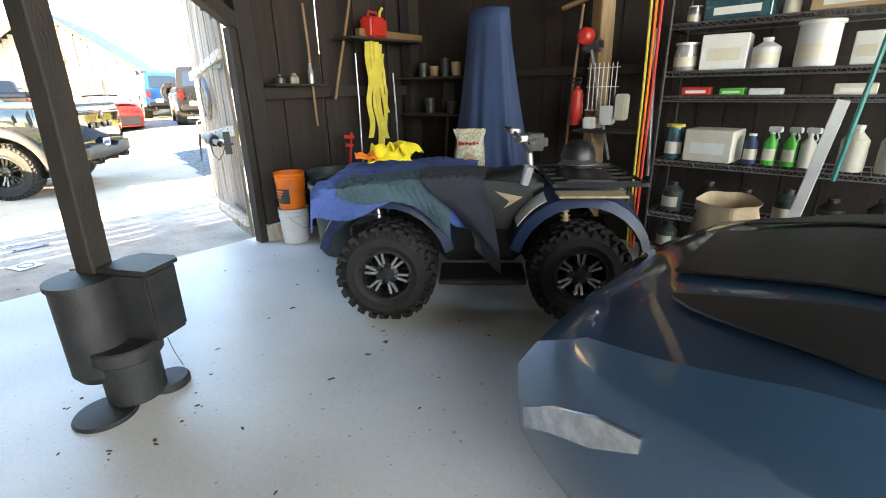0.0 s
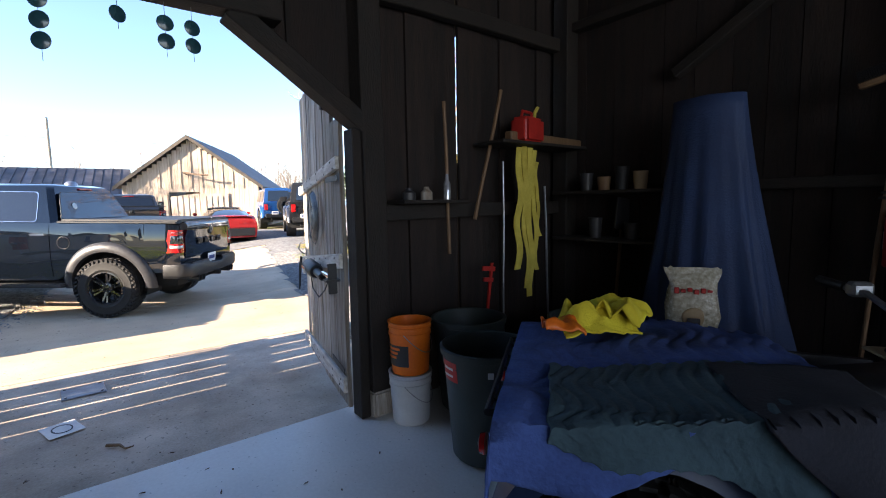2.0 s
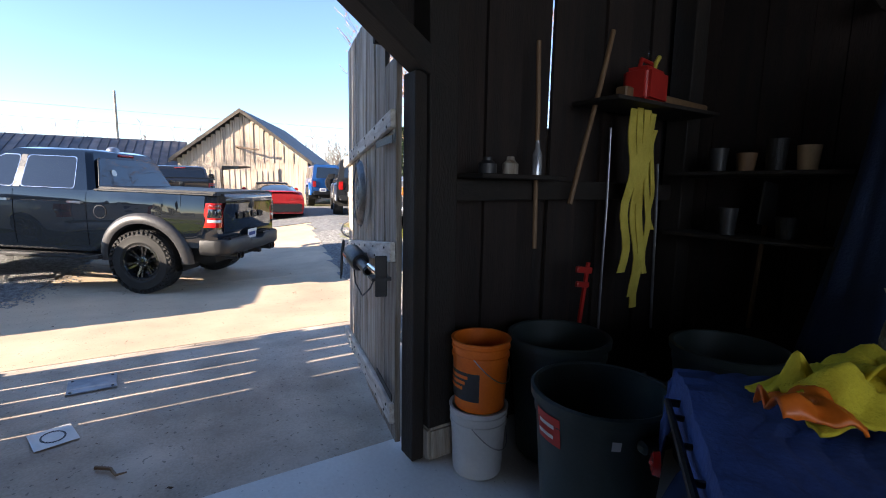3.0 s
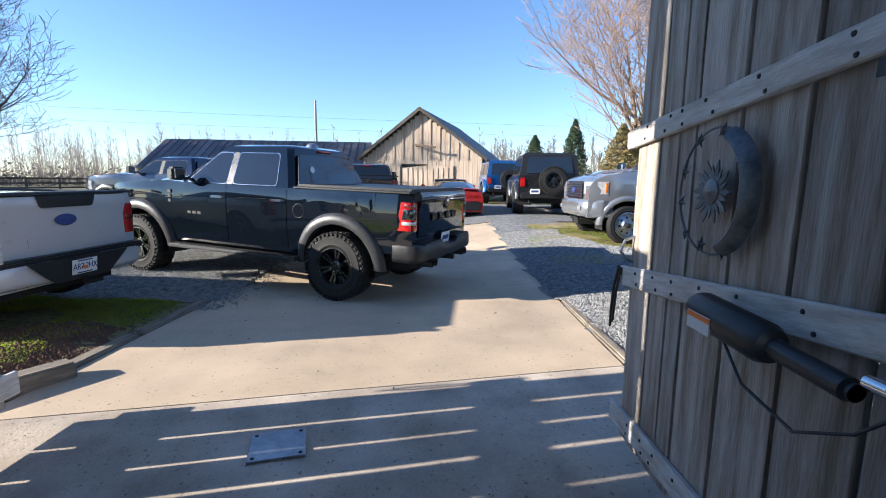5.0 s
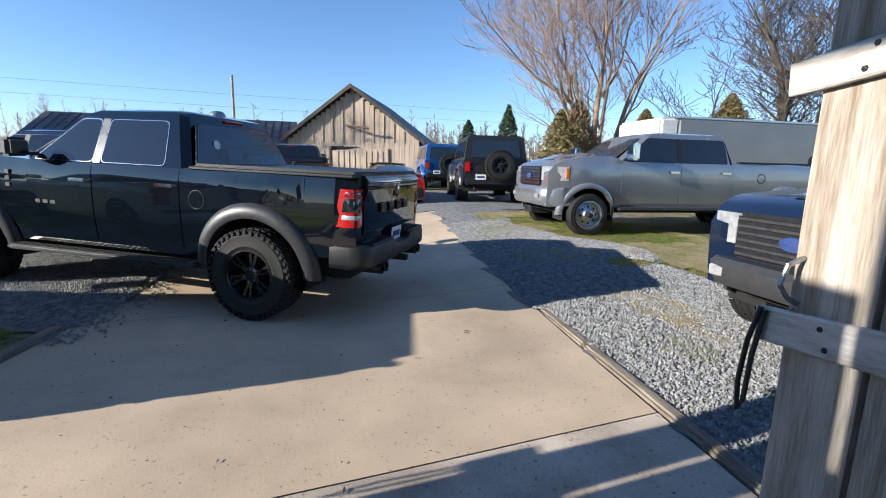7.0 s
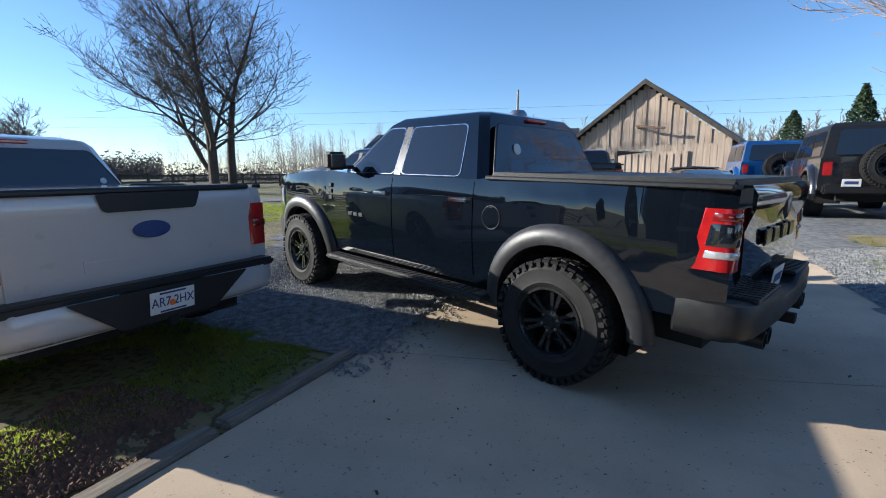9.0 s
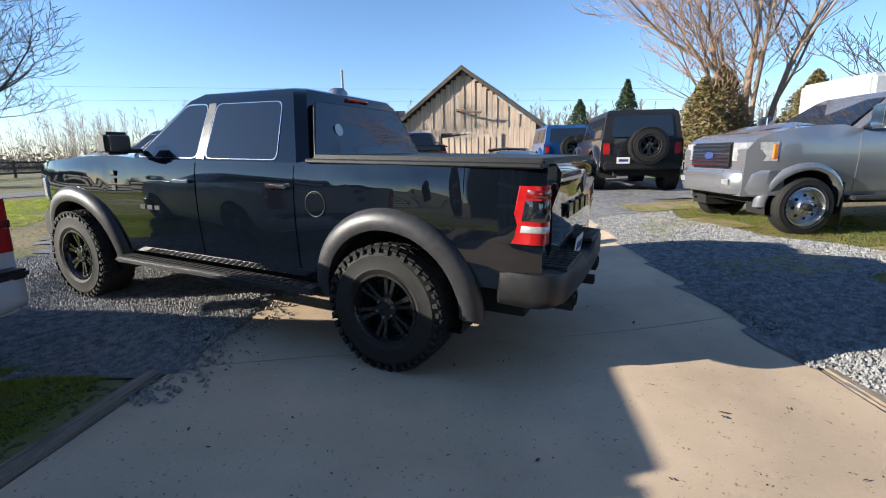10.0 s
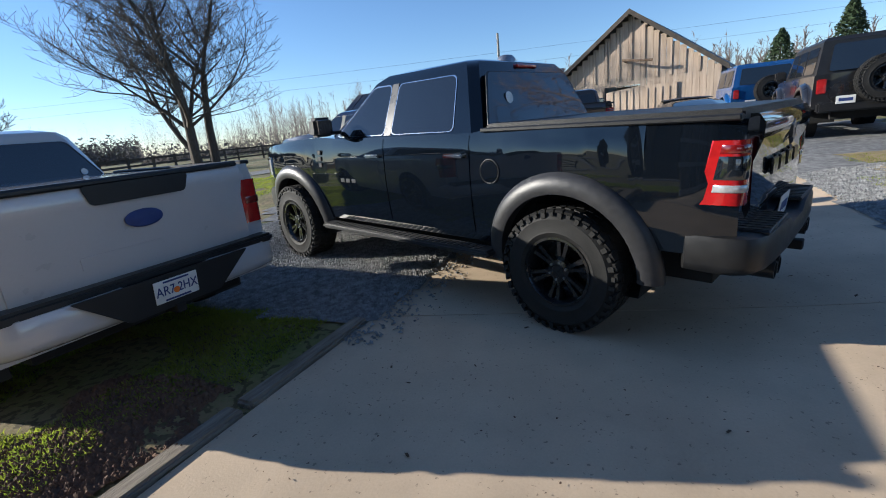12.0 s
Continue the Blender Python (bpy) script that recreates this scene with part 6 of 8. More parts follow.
box(bm, .96, 1.12, -.09, .09, 1.08, 1.20, bevel=.03, seg=2)
part("instrument_pod", bm, M_PLASTIC, hb)
for s in (-1, 1):
    bm = bmesh.new()
    lathe(bm, [(0, .03), (.035, .02), (.04, 0), (0, 0)], 18, pose(-.50, s * .33, .70, 0, -90, 0))
    part("tail_light", bm, M_TAIL, atv, "small round red tail light")
bm = bmesh.new()
tube(bm, [(-.2, .2, .55), (-.52, .22, .58)], .05, 14)
part("silencer", bm, M_STEEL, atv)
bm = bmesh.new()
cyl(bm, (.93, -.34, .90), (.96, -.36, 1.02), .035)
part("spray_can", bm, M_LENS, atv)
bm = bmesh.new()
rows = [[bm.verts.new((1.30 + (.47 + dr) * math.cos(a), y, .36 + (.47 + dr) * math.sin(a) + .06 * (1 - (-y - .20) / .32))) for y, dr in ((-.30, .020), (-.36, .032), (-.46, .022))] for a in frange(radians(118), radians(148), .1)]
grid_faces(bm, rows)
r2 = bmesh.ops.extrude_face_region(bm, geom=bm.faces[:])
bmesh.ops.translate(bm, vec=(-.002, 0, .004), verts=[v for v in r2["geom"] if isinstance(v, bmesh.types.BMVert)])
part("warning_card", bm, M_WHITE, atv, "white warning card")


def cloth(name, x0, x1, y0, y1, surf, material, label, cat, nx=60, ny=50, quilt=0, m=None, thick=.012):
    bm = bmesh.new()
    rows = []
    for i in range(nx + 1):
        u = x0 + (x1 - x0) * i / nx
        row = []
        for j in range(ny + 1):
            v = y0 + (y1 - y0) * j / ny
            p = Vector(surf(u, v))
            k_ = 1.0 if not quilt else .4 + .6 * ease((p.z - .70) / .22)
            p += Vector((.3 * k_, .5 * k_, k_)) * (.008 * noise.noise((u * 9, v * 9, 2)) + (.008 * abs(math.sin(u * quilt + 1.8 * math.sin(v * 15))) + .030 * noise.noise((u * 4.2, v * 3.4, 11)) if quilt else 0))
            row.append(bm.verts.new(p))
        rows.append(row)
    grid_faces(bm, rows)
    ob = mesh_ob(name, bm, material, True, 80)
    md = ob.modifiers.new("thickness", 'SOLIDIFY')
    md.thickness = thick
    ob.matrix_world = m or Matrix()
    return tagged(ob, label, cat)


ATVM = pose(-2.62, 2.36, 0, 0, 0, 38)


def drape(u, v):
    """Blanket over the quad's seat and rack: u along, v across, hanging down both sides."""
    z = .935 + .02 * math.sin(u * 7) + .03 * ease((u - .1) / .5)
    w = .56 - .14 * ease((u - .1) / .5)
    if abs(v) <= w:
        return (u, v, z + .015 * noise.noise((u * 5, v * 5, 0)))
    s = 1 if v > 0 else -1
    d = (abs(v) - w) * (.72 + .5 * noise.noise((u * 2.6, 3 * s, 8)) + .10 * math.sin(u * 9 + s))
    return (u + .10 * noise.noise((v * 2, u * 2, 4)), s * (w + .05 + .10 * d + .045 * math.sin(u * 13 + v * 5) * min(1, max(0, d) * 4)), z - d * .97)


def drape_side(u, v):
    x, y, z = drape(u, v)
    if u < -.36:
        d = -.36 - u
        return (-.44 - .12 * d, y * (1 - .1 * d), z - d * .95)
    return (x, y, z)


cloth("moving_blanket", -.52, .62, -.78, .82, drape_side, M_BLANKET, "quilted navy moving blanket draped over the quad", "blanket", quilt=42, m=ATVM, nx=170, ny=110)
cloth("moving_blanket", -.28, .45, -.98, -.10, lambda u, v: tuple(a + b for a, b in zip(drape(u, v if v > -.5 else -.5 + (v + .5) * (.25 + .95 * (u + .28))), (0, -.015 if v < -.5 else 0, .022))), M_BLANKETG, "grey-green quilted blanket with wavy stitching", "blanket", quilt=60, m=ATVM, nx=140, ny=90)
cloth("dark_jacket", .18, .60, -1.22, -.15, lambda u, v: tuple(a + b for a, b in zip(drape(.40 + (u - .39) * (1 - .6 * ease((-v - .55) / .65)), v * .98), (.06 + .22 * ease((-v - .4) / .8), -.035 if v < -.4 else 0, .035))), M_JACKET, "black jacket hanging from the quad's seat", "jacket", m=ATVM)


def rag(u, v):
    r = math.hypot(u / .24, v / .18)
    k = 1 - .22 * max(0, r - .6) + .18 * noise.noise((u * 7, v * 7, 5))
    fold = 1.3 * abs(noise.noise((u * 8 + v * 3, v * 8, 1))) + .35 * abs(noise.noise((u * 19 + v * 9, v * 15, 3)))
    return (u * k, v * k, .075 * ease(1.25 - r) + .12 * fold * ease(1.5 - r) + .004)


cloth("yellow_cloth", -.24, .24, -.18, .18, rag, M_YELLOW, "crumpled bright yellow cloth on the blanket", "cloth", m=ATVM @ pose(-.09, .28, .975, 0, 0, 20) @ Matrix.Diagonal((.85, .85, .95, 1)), nx=44, ny=38, thick=.008)
cloth("yellow_cloth", -.15, .15, -.12, .12, rag, M_YELLOW, "small crumpled yellow cloth on the blanket", "cloth", m=ATVM @ pose(.03, .33, .98, 0, 0, 70), nx=30, ny=26, thick=.008)
cloth("orange_cloth", -.12, .12, -.10, .10, lambda u, v: tuple(c * .7 for c in rag(u, v)), M_ORANGE, "orange cloth under the yellow ones", "cloth", m=ATVM @ pose(-.23, .14, .962, 0, 0, 10), nx=18, ny=16, thick=.008)

# ---- along the walls ----
M_NAVYCLOTH = mat("navy_cover_cloth", (.022, .045, .12), (.015, .032, .09), 4, .7, bump=.3, bscale=80)
M_YSTRAP = mat("yellow_webbing", (.62, .50, .08), (.48, .38, .05), 10, .8, bump=.4, bscale=120)
M_HANDLE = mat("wooden_handle", (.22, .13, .065), (.15, .085, .04), 5, .6, stretch=(4, 4, .5))
M_GREEN = mat("green_plastic", (.05, .45, .04), (.03, .35, .03), 5, .4)
M_TEAL = mat("teal_plastic", (.02, .22, .2), (.015, .16, .15), 5, .5)
M_CARD = mat("cardboard", (.40, .29, .17), (.31, .22, .12), 4, .9)
M_CREAM = mat("cream_plastic", (.62, .58, .48), (.5, .46, .38), 5, .5)
M_BURLAP = mat("burlap", (.48, .38, .24), (.36, .27, .16), 9, .95, bump=.6, bscale=120)


def cover_surf(u, v):
    """u round the outline, v down from the top."""
    a = u
    k = ease(v)
    rx, ry = .235 + .34 * v ** 1.3, .12 + .20 * v
    fold = 1 + .09 * v * math.sin(a * 9 + 2 * noise.noise((a, v, 0))) + .05 * v * math.sin(a * 17)
    return (rx * math.cos(a) * fold + .06 * v, ry * math.sin(a) * fold, 2.25 - 2.12 * v + .02 * math.sin(a * 5) * v)


bm = bmesh.new()
rows = []
for j in range(25):
    v = j / 24
    rows.append([bm.verts.new(cover_surf(2 * math.pi * i / 96, v)) for i in range(96)])
grid_faces(bm, rows, True)
c = bm.verts.new((0, 0, 2.28))
for i in range(96):
    bm.faces.new((rows[0][i], rows[0][(i + 1) % 96], c))
single("draped_cover", bm, M_NAVYCLOTH, pose(-3.10, 4.20, 0), "navy fabric cover draped over a tall machine", "fabric cover", angle=80)
bm = bmesh.new()
box(bm, -.20, .20, -.16, .16, 0, .72, bevel=.01)
single("crate", bm, M_BEAM, pose(-2.94, 3.69, 0, 0, 0, 8), "dark wooden crate under a popcorn bag", "crate")
M_BAG = mat("kernel_bag_plastic", (.55, .50, .38), (.30, .26, .18), 45, .25, bump=.5, bscale=70)
bag = thing("popcorn_bag", pose(-2.94, 3.69, .72, 0, 0, 31) @ Matrix.Diagonal((1.15, 1.15, 1.15, 1)), "clear plastic bag of pale kernels with red print", "bag")
bm = bmesh.new()
rows = []
for z, w, d in ((0, .10, .05), (.03, .125, .075), (.10, .132, .085), (.16, .13, .08), (.22, .12, .07), (.27, .115, .05), (.31, .125, .028), (.335, .135, .014), (.36, .14, .006)):
    rows.append([bm.verts.new((w * math.copysign(abs(math.cos(a)) ** .6, math.cos(a)) * (1 + .05 * math.sin(5 * a + z * 30)), d * math.copysign(abs(math.sin(a)) ** .6, math.sin(a)) + .014 * noise.noise((math.cos(a) * 3, z * 14, 2)), z + .018 * noise.noise((math.cos(a) * 4, z * 5, 6)) * (z > .1))) for a in (2 * math.pi * k / 24 for k in range(24))])
grid_faces(bm, rows, True)
bm.faces.new(rows[0])
part("pouch", bm, M_BAG, bag, angle=70)
for nm, x0, x1, z0, z1, mt in (("red_print", -.095, .095, .225, .25, M_REDPL), ("yellow_print", -.06, .06, .03, .15, M_CARD), ("grey_print", -.03, .03, .04, .10, M_FLARE)):
    bm = bmesh.new()
    yy = -.088 if nm != "grey_print" else -.092
    if nm == "red_print":
        for k in range(6):
            x = x0 + (x1 - x0) * k / 6
            box(bm, x, x + .024, -.074, -.060, z0 + .006 * (k % 3), z1 + .008 * ((k + 1) % 2), bevel=.003)
    elif nm == "yellow_print":
        lathe(bm, [(0, .016), (.05, .012), (.058, 0), (0, 0)], 20, pose(0, yy + .012, .10, 90, 0, 0))
    else:
        box(bm, x0, x1, yy - .012, yy + .012, z0, z1, bevel=.003)
    part(nm, bm, mt, bag)


def rod(name, p, q, r, material, label, cat, head=None):
    bm = bmesh.new()
    p, q = Vector(p), Vector(q)
    tube(bm, [p, p.lerp(q, .33) + Vector((.004, .003, 0)), p.lerp(q, .66), q], r, 8)
    return single(name, bm, material, Matrix(), label, cat)


def strap(y, z0, z1, w, label, sway=.0):
    bm = bmesh.new()
    rows = []
    for i in range(15):
        z = z0 + (z1 - z0) * i / 14
        yy = y + sway * (i / 14) ** 2 + .012 * math.sin(i * 1.1 + y * 9)
        xx = -4.36 + .015 * math.sin(i * .8 + y * 20)
        rows.append([bm.verts.new((xx + a, yy + b, z)) for a, b in ((-.003, -w / 2), (-.003, w / 2), (.003, w / 2), (.003, -w / 2))])
    grid_faces(bm, rows, True)
    bm.faces.new(rows[0])
    bm.faces.new(rows[-1][::-1])
    return single("webbing_strap", bm, M_YSTRAP, Matrix(), label, "strap", "hanging straps")


for y0, z0, z1, w, sw in ((3.66, 2.02, .98, .075, -.03), (3.72, 2.03, .80, .06, .05), (3.78, 2.02, .72, .07, .03), (3.83, 2.0, .95, .055, .06), (3.87, 1.9, 1.25, .04, .05)):
    strap(y0, z0, z1, w, "long yellow webbing strap hanging from a hook", sw)
bm = bmesh.new()
box(bm, -4.60, -4.25, 3.35, 4.45, 2.03, 2.055, bevel=.004)
single("wall_shelf", bm, M_BEAM, Matrix(), "dark wooden shelf on the board wall", "shelf")
can = thing("fuel_can", pose(-4.40, 3.80, 2.055, 0, 0, 10), "red plastic fuel can on a wall shelf", "fuel can")
bm = bmesh.new()
box(bm, -.09, .09, -.15, .15, 0, .22, bevel=.03, seg=3)
part("tank", bm, M_REDPL, can)
bm = bmesh.new()
tube(bm, [(0, -.10, .21), (0, -.08, .27), (0, .06, .27), (0, .08, .21)], .014, 8)
part("handle", bm, M_REDPL, can)
bm = bmesh.new()
tube(bm, [(0, .11, .21), (0, .12, .28), (0, .17, .33)], .016, 8)
part("spout", bm, M_YSTRAP, can)
rod("wooden_pole", (-4.50, 3.58, 2.5), (-4.48, 3.25, 1.42), .016, M_HANDLE, "slanting wooden tool handle on the wall", "tool handle")
rod("wooden_pole", (-4.55, 3.0, 2.35), (-4.53, 3.02, 1.15), .014, M_HANDLE, "thin wooden handle hung on the wall", "tool handle")
rod("metal_rod", (-4.5, 4.15, 1.7), (-4.45, 4.15, .5), .010, M_STEEL, "thin metal rod against the wall", "rod")
rod("metal_rod", (-4.45, 3.55, 1.9), (-4.42, 3.52, .4), .008, M_STEEL, "thin metal rod against the wall", "rod")
bm = bmesh.new()
box(bm, -.04, .04, -.55, .55, 0, .09, bevel=.01)
single("spirit_level", bm, M_HANDLE, pose(-4.45, 4.0, 2.06, 0, 0, 0) @ pose(0, .12, 0, 0, 0, 4), "long brown wooden level lying on a wall shelf", "level")
bm = bmesh.new()
box(bm, -4.62, -4.38, 2.5, 3.1, 1.56, 1.585, bevel=.004)
sh = single("wall_shelf", bm, M_BEAM, Matrix(), "small dark shelf on the board wall", "shelf")
for yy, r, h, mt, lb in ((2.62, .05, .09, M_FLARE, "small grey tin on a wall shelf"), (2.78, .045, .10, M_OLDWOOD, "small wooden block on a wall shelf"), (2.98, .03, .20, M_LENS, "clear glass bottle on a wall shelf")):
    bm = bmesh.new()
    lathe(bm, [(0, 0), (r, 0), (r, h * .6), (r * .5, h * .8), (r * .45, h), (0, h)], 16)
    single("bottle" if h > .15 else "tin", bm, mt, pose(-4.5, yy, 1.585), lb, "bottle" if h > .15 else "tin")
cl = thing("red_clamp", pose(-4.42, 3.30, .46, 0, 8, 90), "red steel bar clamp leaning by the wall", "clamp")
bm = bmesh.new()
box(bm, -.012, .012, -.008, .008, 0, .60)
part("bar", bm, M_REDPL, cl)
bm = bmesh.new()
box(bm, -.10, .04, -.012, .012, .53, .57, bevel=.005)
box(bm, -.08, .03, -.012, .012, .44, .475, bevel=.005)
part("jaw", bm, M_REDPL, cl)
shov = thing("shovel", pose(-3.93, 4.45, .60, 0, 6, 90), "grey shovel hung blade up on the wall", "shovel")
bm = bmesh.new()
tube(bm, [(0, 0, 0), (.0, 0, .72)], .015, 8)
part("handle", bm, M_HANDLE, shov)
bm = bmesh.new()
poly(bm, [(-.12, 0, .70), (.12, 0, .70), (.11, .0, .98), (-.11, 0, .98)], .012, (0, -1, 0), bevel=.02)
part("blade", bm, M_FLARE, shov)
bm = bmesh.new()
box(bm, -4.45, -3.4, 4.2, 4.55, 1.62, 1.645, bevel=.004)
box(bm, -4.45, -3.4, 4.2, 4.55, 1.2, 1.225, bevel=.004)
single("wall_shelf", bm, M_BEAM, Matrix(), "dark two-tier shelf in the corner", "shelf")
for k, (xx, h, mt, nm) in enumerate(((-4.2, .16, M_FLARE, "tin"), (-4.02, .12, M_HANDLE, "carton"), (-3.85, .2, M_IRON, "flower_pot"), (-3.68, .15, M_CARD, "tin"), (-4.1, .18, M_FLARE, "tin"), (-3.75, .14, M_IRON, "tin"))):
    bm = bmesh.new()
    lathe(bm, [(0, 0), (.05, 0), (.06, h * .9), (.062, h), (.05, h), (0, h * .9)], 16)
    single(nm, bm, mt, pose(xx, 4.38, 1.645 if k < 4 else 1.225), "small old container on a corner shelf", "container", "corner shelf containers")

# north wall by the pine post
br = thing("push_broom", Matrix.Translation((-2.26, 4.30, .0)) @ pose(0, 0, 0, 0, 3, 0), "push broom stood head up against the wall", "broom")
bm = bmesh.new()
tube(bm, [(0, 0, .55), (.0, -.01, 1.3), (.02, -.02, 2.20)], .013, 8)
part("handle", bm, M_HANDLE, br)
bm = bmesh.new()
box(bm, -.21, .21, -.03, .03, 0, .035, pose(.03, -.03, 2.22, 0, -18, 0), bevel=.008)
part("head", bm, M_HANDLE, br)
bm = bmesh.new()
for k in range(40):
    for j in range(4):
        box(bm, -.20 + .01 * k, -.196 + .01 * k, -.024 + .014 * j, -.018 + .014 * j, .03, .10, pose(.03, -.03, 2.22, 0, -18, 0))
part("bristles", bm, M_PLASTIC, br)
ext = thing("fire_extinguisher", pose(-2.11, 4.26, 1.16), "red fire extinguisher on the pine post", "fire extinguisher")
bm = bmesh.new()
lathe(bm, [(0, 0), (.048, 0), (.055, .01), (.055, .27), (.045, .31), (.02, .33), (.02, .35), (0, .35)], 24)
part("cylinder", bm, M_REDPL, ext)
bm = bmesh.new()
lathe(bm, [(.0555, .10), (.0565, .10), (.0565, .20), (.0555, .20)], 24, arc=200)
part("label", bm, M_WHITE, ext)
bm = bmesh.new()
box(bm, -.018, .018, -.02, .02, .35, .38)
box(bm, -.09, .03, -.012, .012, .38, .395, bevel=.004)
box(bm, -.08, .03, -.012, .012, .41, .425, bevel=.004)
part("valve", bm, M_PLASTIC, ext)
tr = thing("string_trimmer", pose(-1.83, 4.30, .0, 0, -6, 0), "red string trimmer hung on the wall", "garden trimmer")
bm = bmesh.new()
lathe(bm, [(0, 0), (.05, .01), (.075, .05), (.07, .11), (.04, .14), (0, .145)], 20, pose(0, -.05, 1.92, 80, 0, 0))
part("engine_cover", bm, M_REDPL, tr)
bm = bmesh.new()
box(bm, -.08, .10, -.06, .06, 1.80, 1.92, bevel=.03, seg=2)
part("engine", bm, M_FLARE, tr)
bm = bmesh.new()
tube(bm, [(.02, -.05, 1.82), (.1, -.05, 1.3), (.17, -.05, .85)], .014, 8)
part("shaft", bm, M_STEEL, tr)
wr = thing("wire_rack", pose(-1.86, 4.22, 1.30), "white wire rack on the pine post", "wire rack")
for p, q in [((-.12 + .04 * k, 0, .0), (-.12 + .04 * k, 0, .40)) for k in range(7)] + [((-.15, -.005, z), (.15, -.005, z)) for z in (0, .2, .36)]:
    bm = bmesh.new()
    tube(bm, [p, q], .004, 6)
    part("wire", bm, M_WHITE, wr)
for xx, zz, w, h, mt in ((-.08, -.10, .11, .10, M_WHITE), (.08, -.06, .12, .16, M_BUCKETW), (.20, -.02, .10, .22, M_CREAM)):
    bm = bmesh.new()
    box(bm, -w / 2, w / 2, -.05, .05, 0, h, bevel=.012, seg=2)
    single("plastic_jug", bm, mt, pose(-1.86 + xx, 4.20, 1.24 + zz), "pale plastic jug beside the wire rack", "jug", "pale jugs")
bm = bmesh.new()
box(bm, -2.05, -1.45, 4.08, 4.42, 1.11, 1.13, bevel=.004)
single("wall_shelf", bm, M_BEAM, Matrix(), "narrow dark shelf by the pine post", "shelf")
rod("metal_pole", (-1.50, 4.35, 1.95), (-1.38, 4.25, .75), .016, M_STEEL, "black and silver telescopic pole against the wall", "pole")
bm = bmesh.new()
lathe(bm, [(0, 0), (.03, .02), (.06, .10), (.04, .20), (0, .24)], 10, Matrix.Diagonal((1, .4, 1, 1)))
single("green_tool_head", bm, M_GREEN, pose(-1.60, 4.59, 2.22, 0, 15, 0) @ Matrix.Diagonal((.6, .6, .6, 1)), "bright green tool head on the wall", "tool")
# wheel-like dark helmet and white visor on the quad's front
hel = thing("helmet", ATVM @ pose(1.38, .12, .915, 0, 0, -100) @ Matrix.Diagonal((.78, .78, .85, 1)), "dark helmet with a pale grey visor on the quad rack", "helmet")
bm = bmesh.new()
lathe(bm, [(.12, 0), (.155, .03), (.165, .12), (.14, .20), (.08, .25), (0, .265)], 24)
part("shell", bm, M_PLASTIC, hel)
bm = bmesh.new()
rows = [[bm.verts.new((r * math.cos(a), r * math.sin(a), z)) for a in frange(-1.0, 1.0, .15)] for r, z in ((.167, .10), (.22, .07), (.218, .06), (.165, .085))]
grid_faces(bm, rows, True)
part("visor", bm, M_STEEL, hel)

# wire shelving with its load
rack = thing("shelving_unit", pose(-1.28, 4.0, 0), "black wire shelving unit full of workshop bottles", "shelves")
SX, SD = 1.95, .46
LEVELS = (.16, .50, .93, 1.42, 1.60, 1.93)
for x in (0, SX):
    for y in (0, SD):
        bm = bmesh.new()
        cyl(bm, (x, y, 0), (x, y, 2.2), .0125, n=10)
        part("upright", bm, M_IRON, rack)
for z in LEVELS:
    bm = bmesh.new()
    tube(bm, [(0, 0, z), (SX, 0, z), (SX, SD, z), (0, SD, z)], .006, 6, True)
    tube(bm, [(0, 0, z - .035), (SX, 0, z - .035), (SX, SD, z - .035), (0, SD, z - .035)], .005, 6, True)
    for k in range(40):
        tube(bm, [(SX * (k + .5) / 40, 0, z), (SX * (k + .5) / 40, SD, z)], .0025, 4)
        tube(bm, [(SX * k / 40, 0, z), (SX * (k + .5) / 40, 0, z - .035), (SX * (k + 1) / 40, 0, z)], .0025, 4)
    tagged(part("wire_shelf", bm, M_STEEL, rack), kind="stuff")


def jar(name, x, z, r, h, mt, label, cat, neck=.5, capm=None, sx=1.0, y=.15):
    T = thing(name, pose(-1.28 + x, 4.0 + y, z + .007, 0, 0, rnd.uniform(-30, 30)), label, cat, "shelf goods")
    bm = bmesh.new()
    lathe(bm, [(0, 0), (r * .95, 0), (r, .01), (r, h * .68), (r * neck, h * .86), (r * neck, h * .92), (0, h * .92)], 20, Matrix.Diagonal((sx, 1, 1, 1)))
    part("container", bm, mt, T)
    bm = bmesh.new()
    lathe(bm, [(0, h * .92), (r * neck * 1.12, h * .92), (r * neck * 1.12, h), (0, h)], 16)
    part("cap", bm, capm or M_WHITE, T)
    bm = bmesh.new()
    lathe(bm, [(r * 1.002, h * .15), (r * 1.02, h * .15), (r * 1.02, h * .5), (r * 1.002, h * .5)], 16, Matrix.Diagonal((sx, 1, 1, 1)) @ pose(0, 0, 0, 0, 0, 200), arc=140)
    part("label", bm, M_CREAM, T)
    return T


def spray(x, z, mt, label):
    T = jar("spray_bottle", x, z, .045, .24, mt, label, "spray bottle", .35)
    bm = bmesh.new()
    box(bm, -.03, .06, -.014, .014, .235, .275, bevel=.008)
    tube(bm, [(.03, 0, .24), (.045, 0, .20), (.035, 0, .18)], .006, 6)
    part("trigger", bm, M_WHITE, T)


def carton(name, x, z, w, d, h, mt, label, cat="box", y=.2):
    T = thing(name, pose(-1.28 + x, 4.0 + y, z + .007, 0, 0, rnd.uniform(-6, 6)), label, cat, "shelf goods")
    bm = bmesh.new()
    box(bm, -w / 2, w / 2, -d / 2, d / 2, 0, h, bevel=.006)
    part("case", bm, mt, T)
    bm = bmesh.new()
    box(bm, -w / 2 * .7, w / 2 * .7, -d / 2 - .003, -d / 2 + .001, h * .25, h * .6)
    part("label", bm, M_WHITE if mt != M_WHITE else M_CREAM, T)


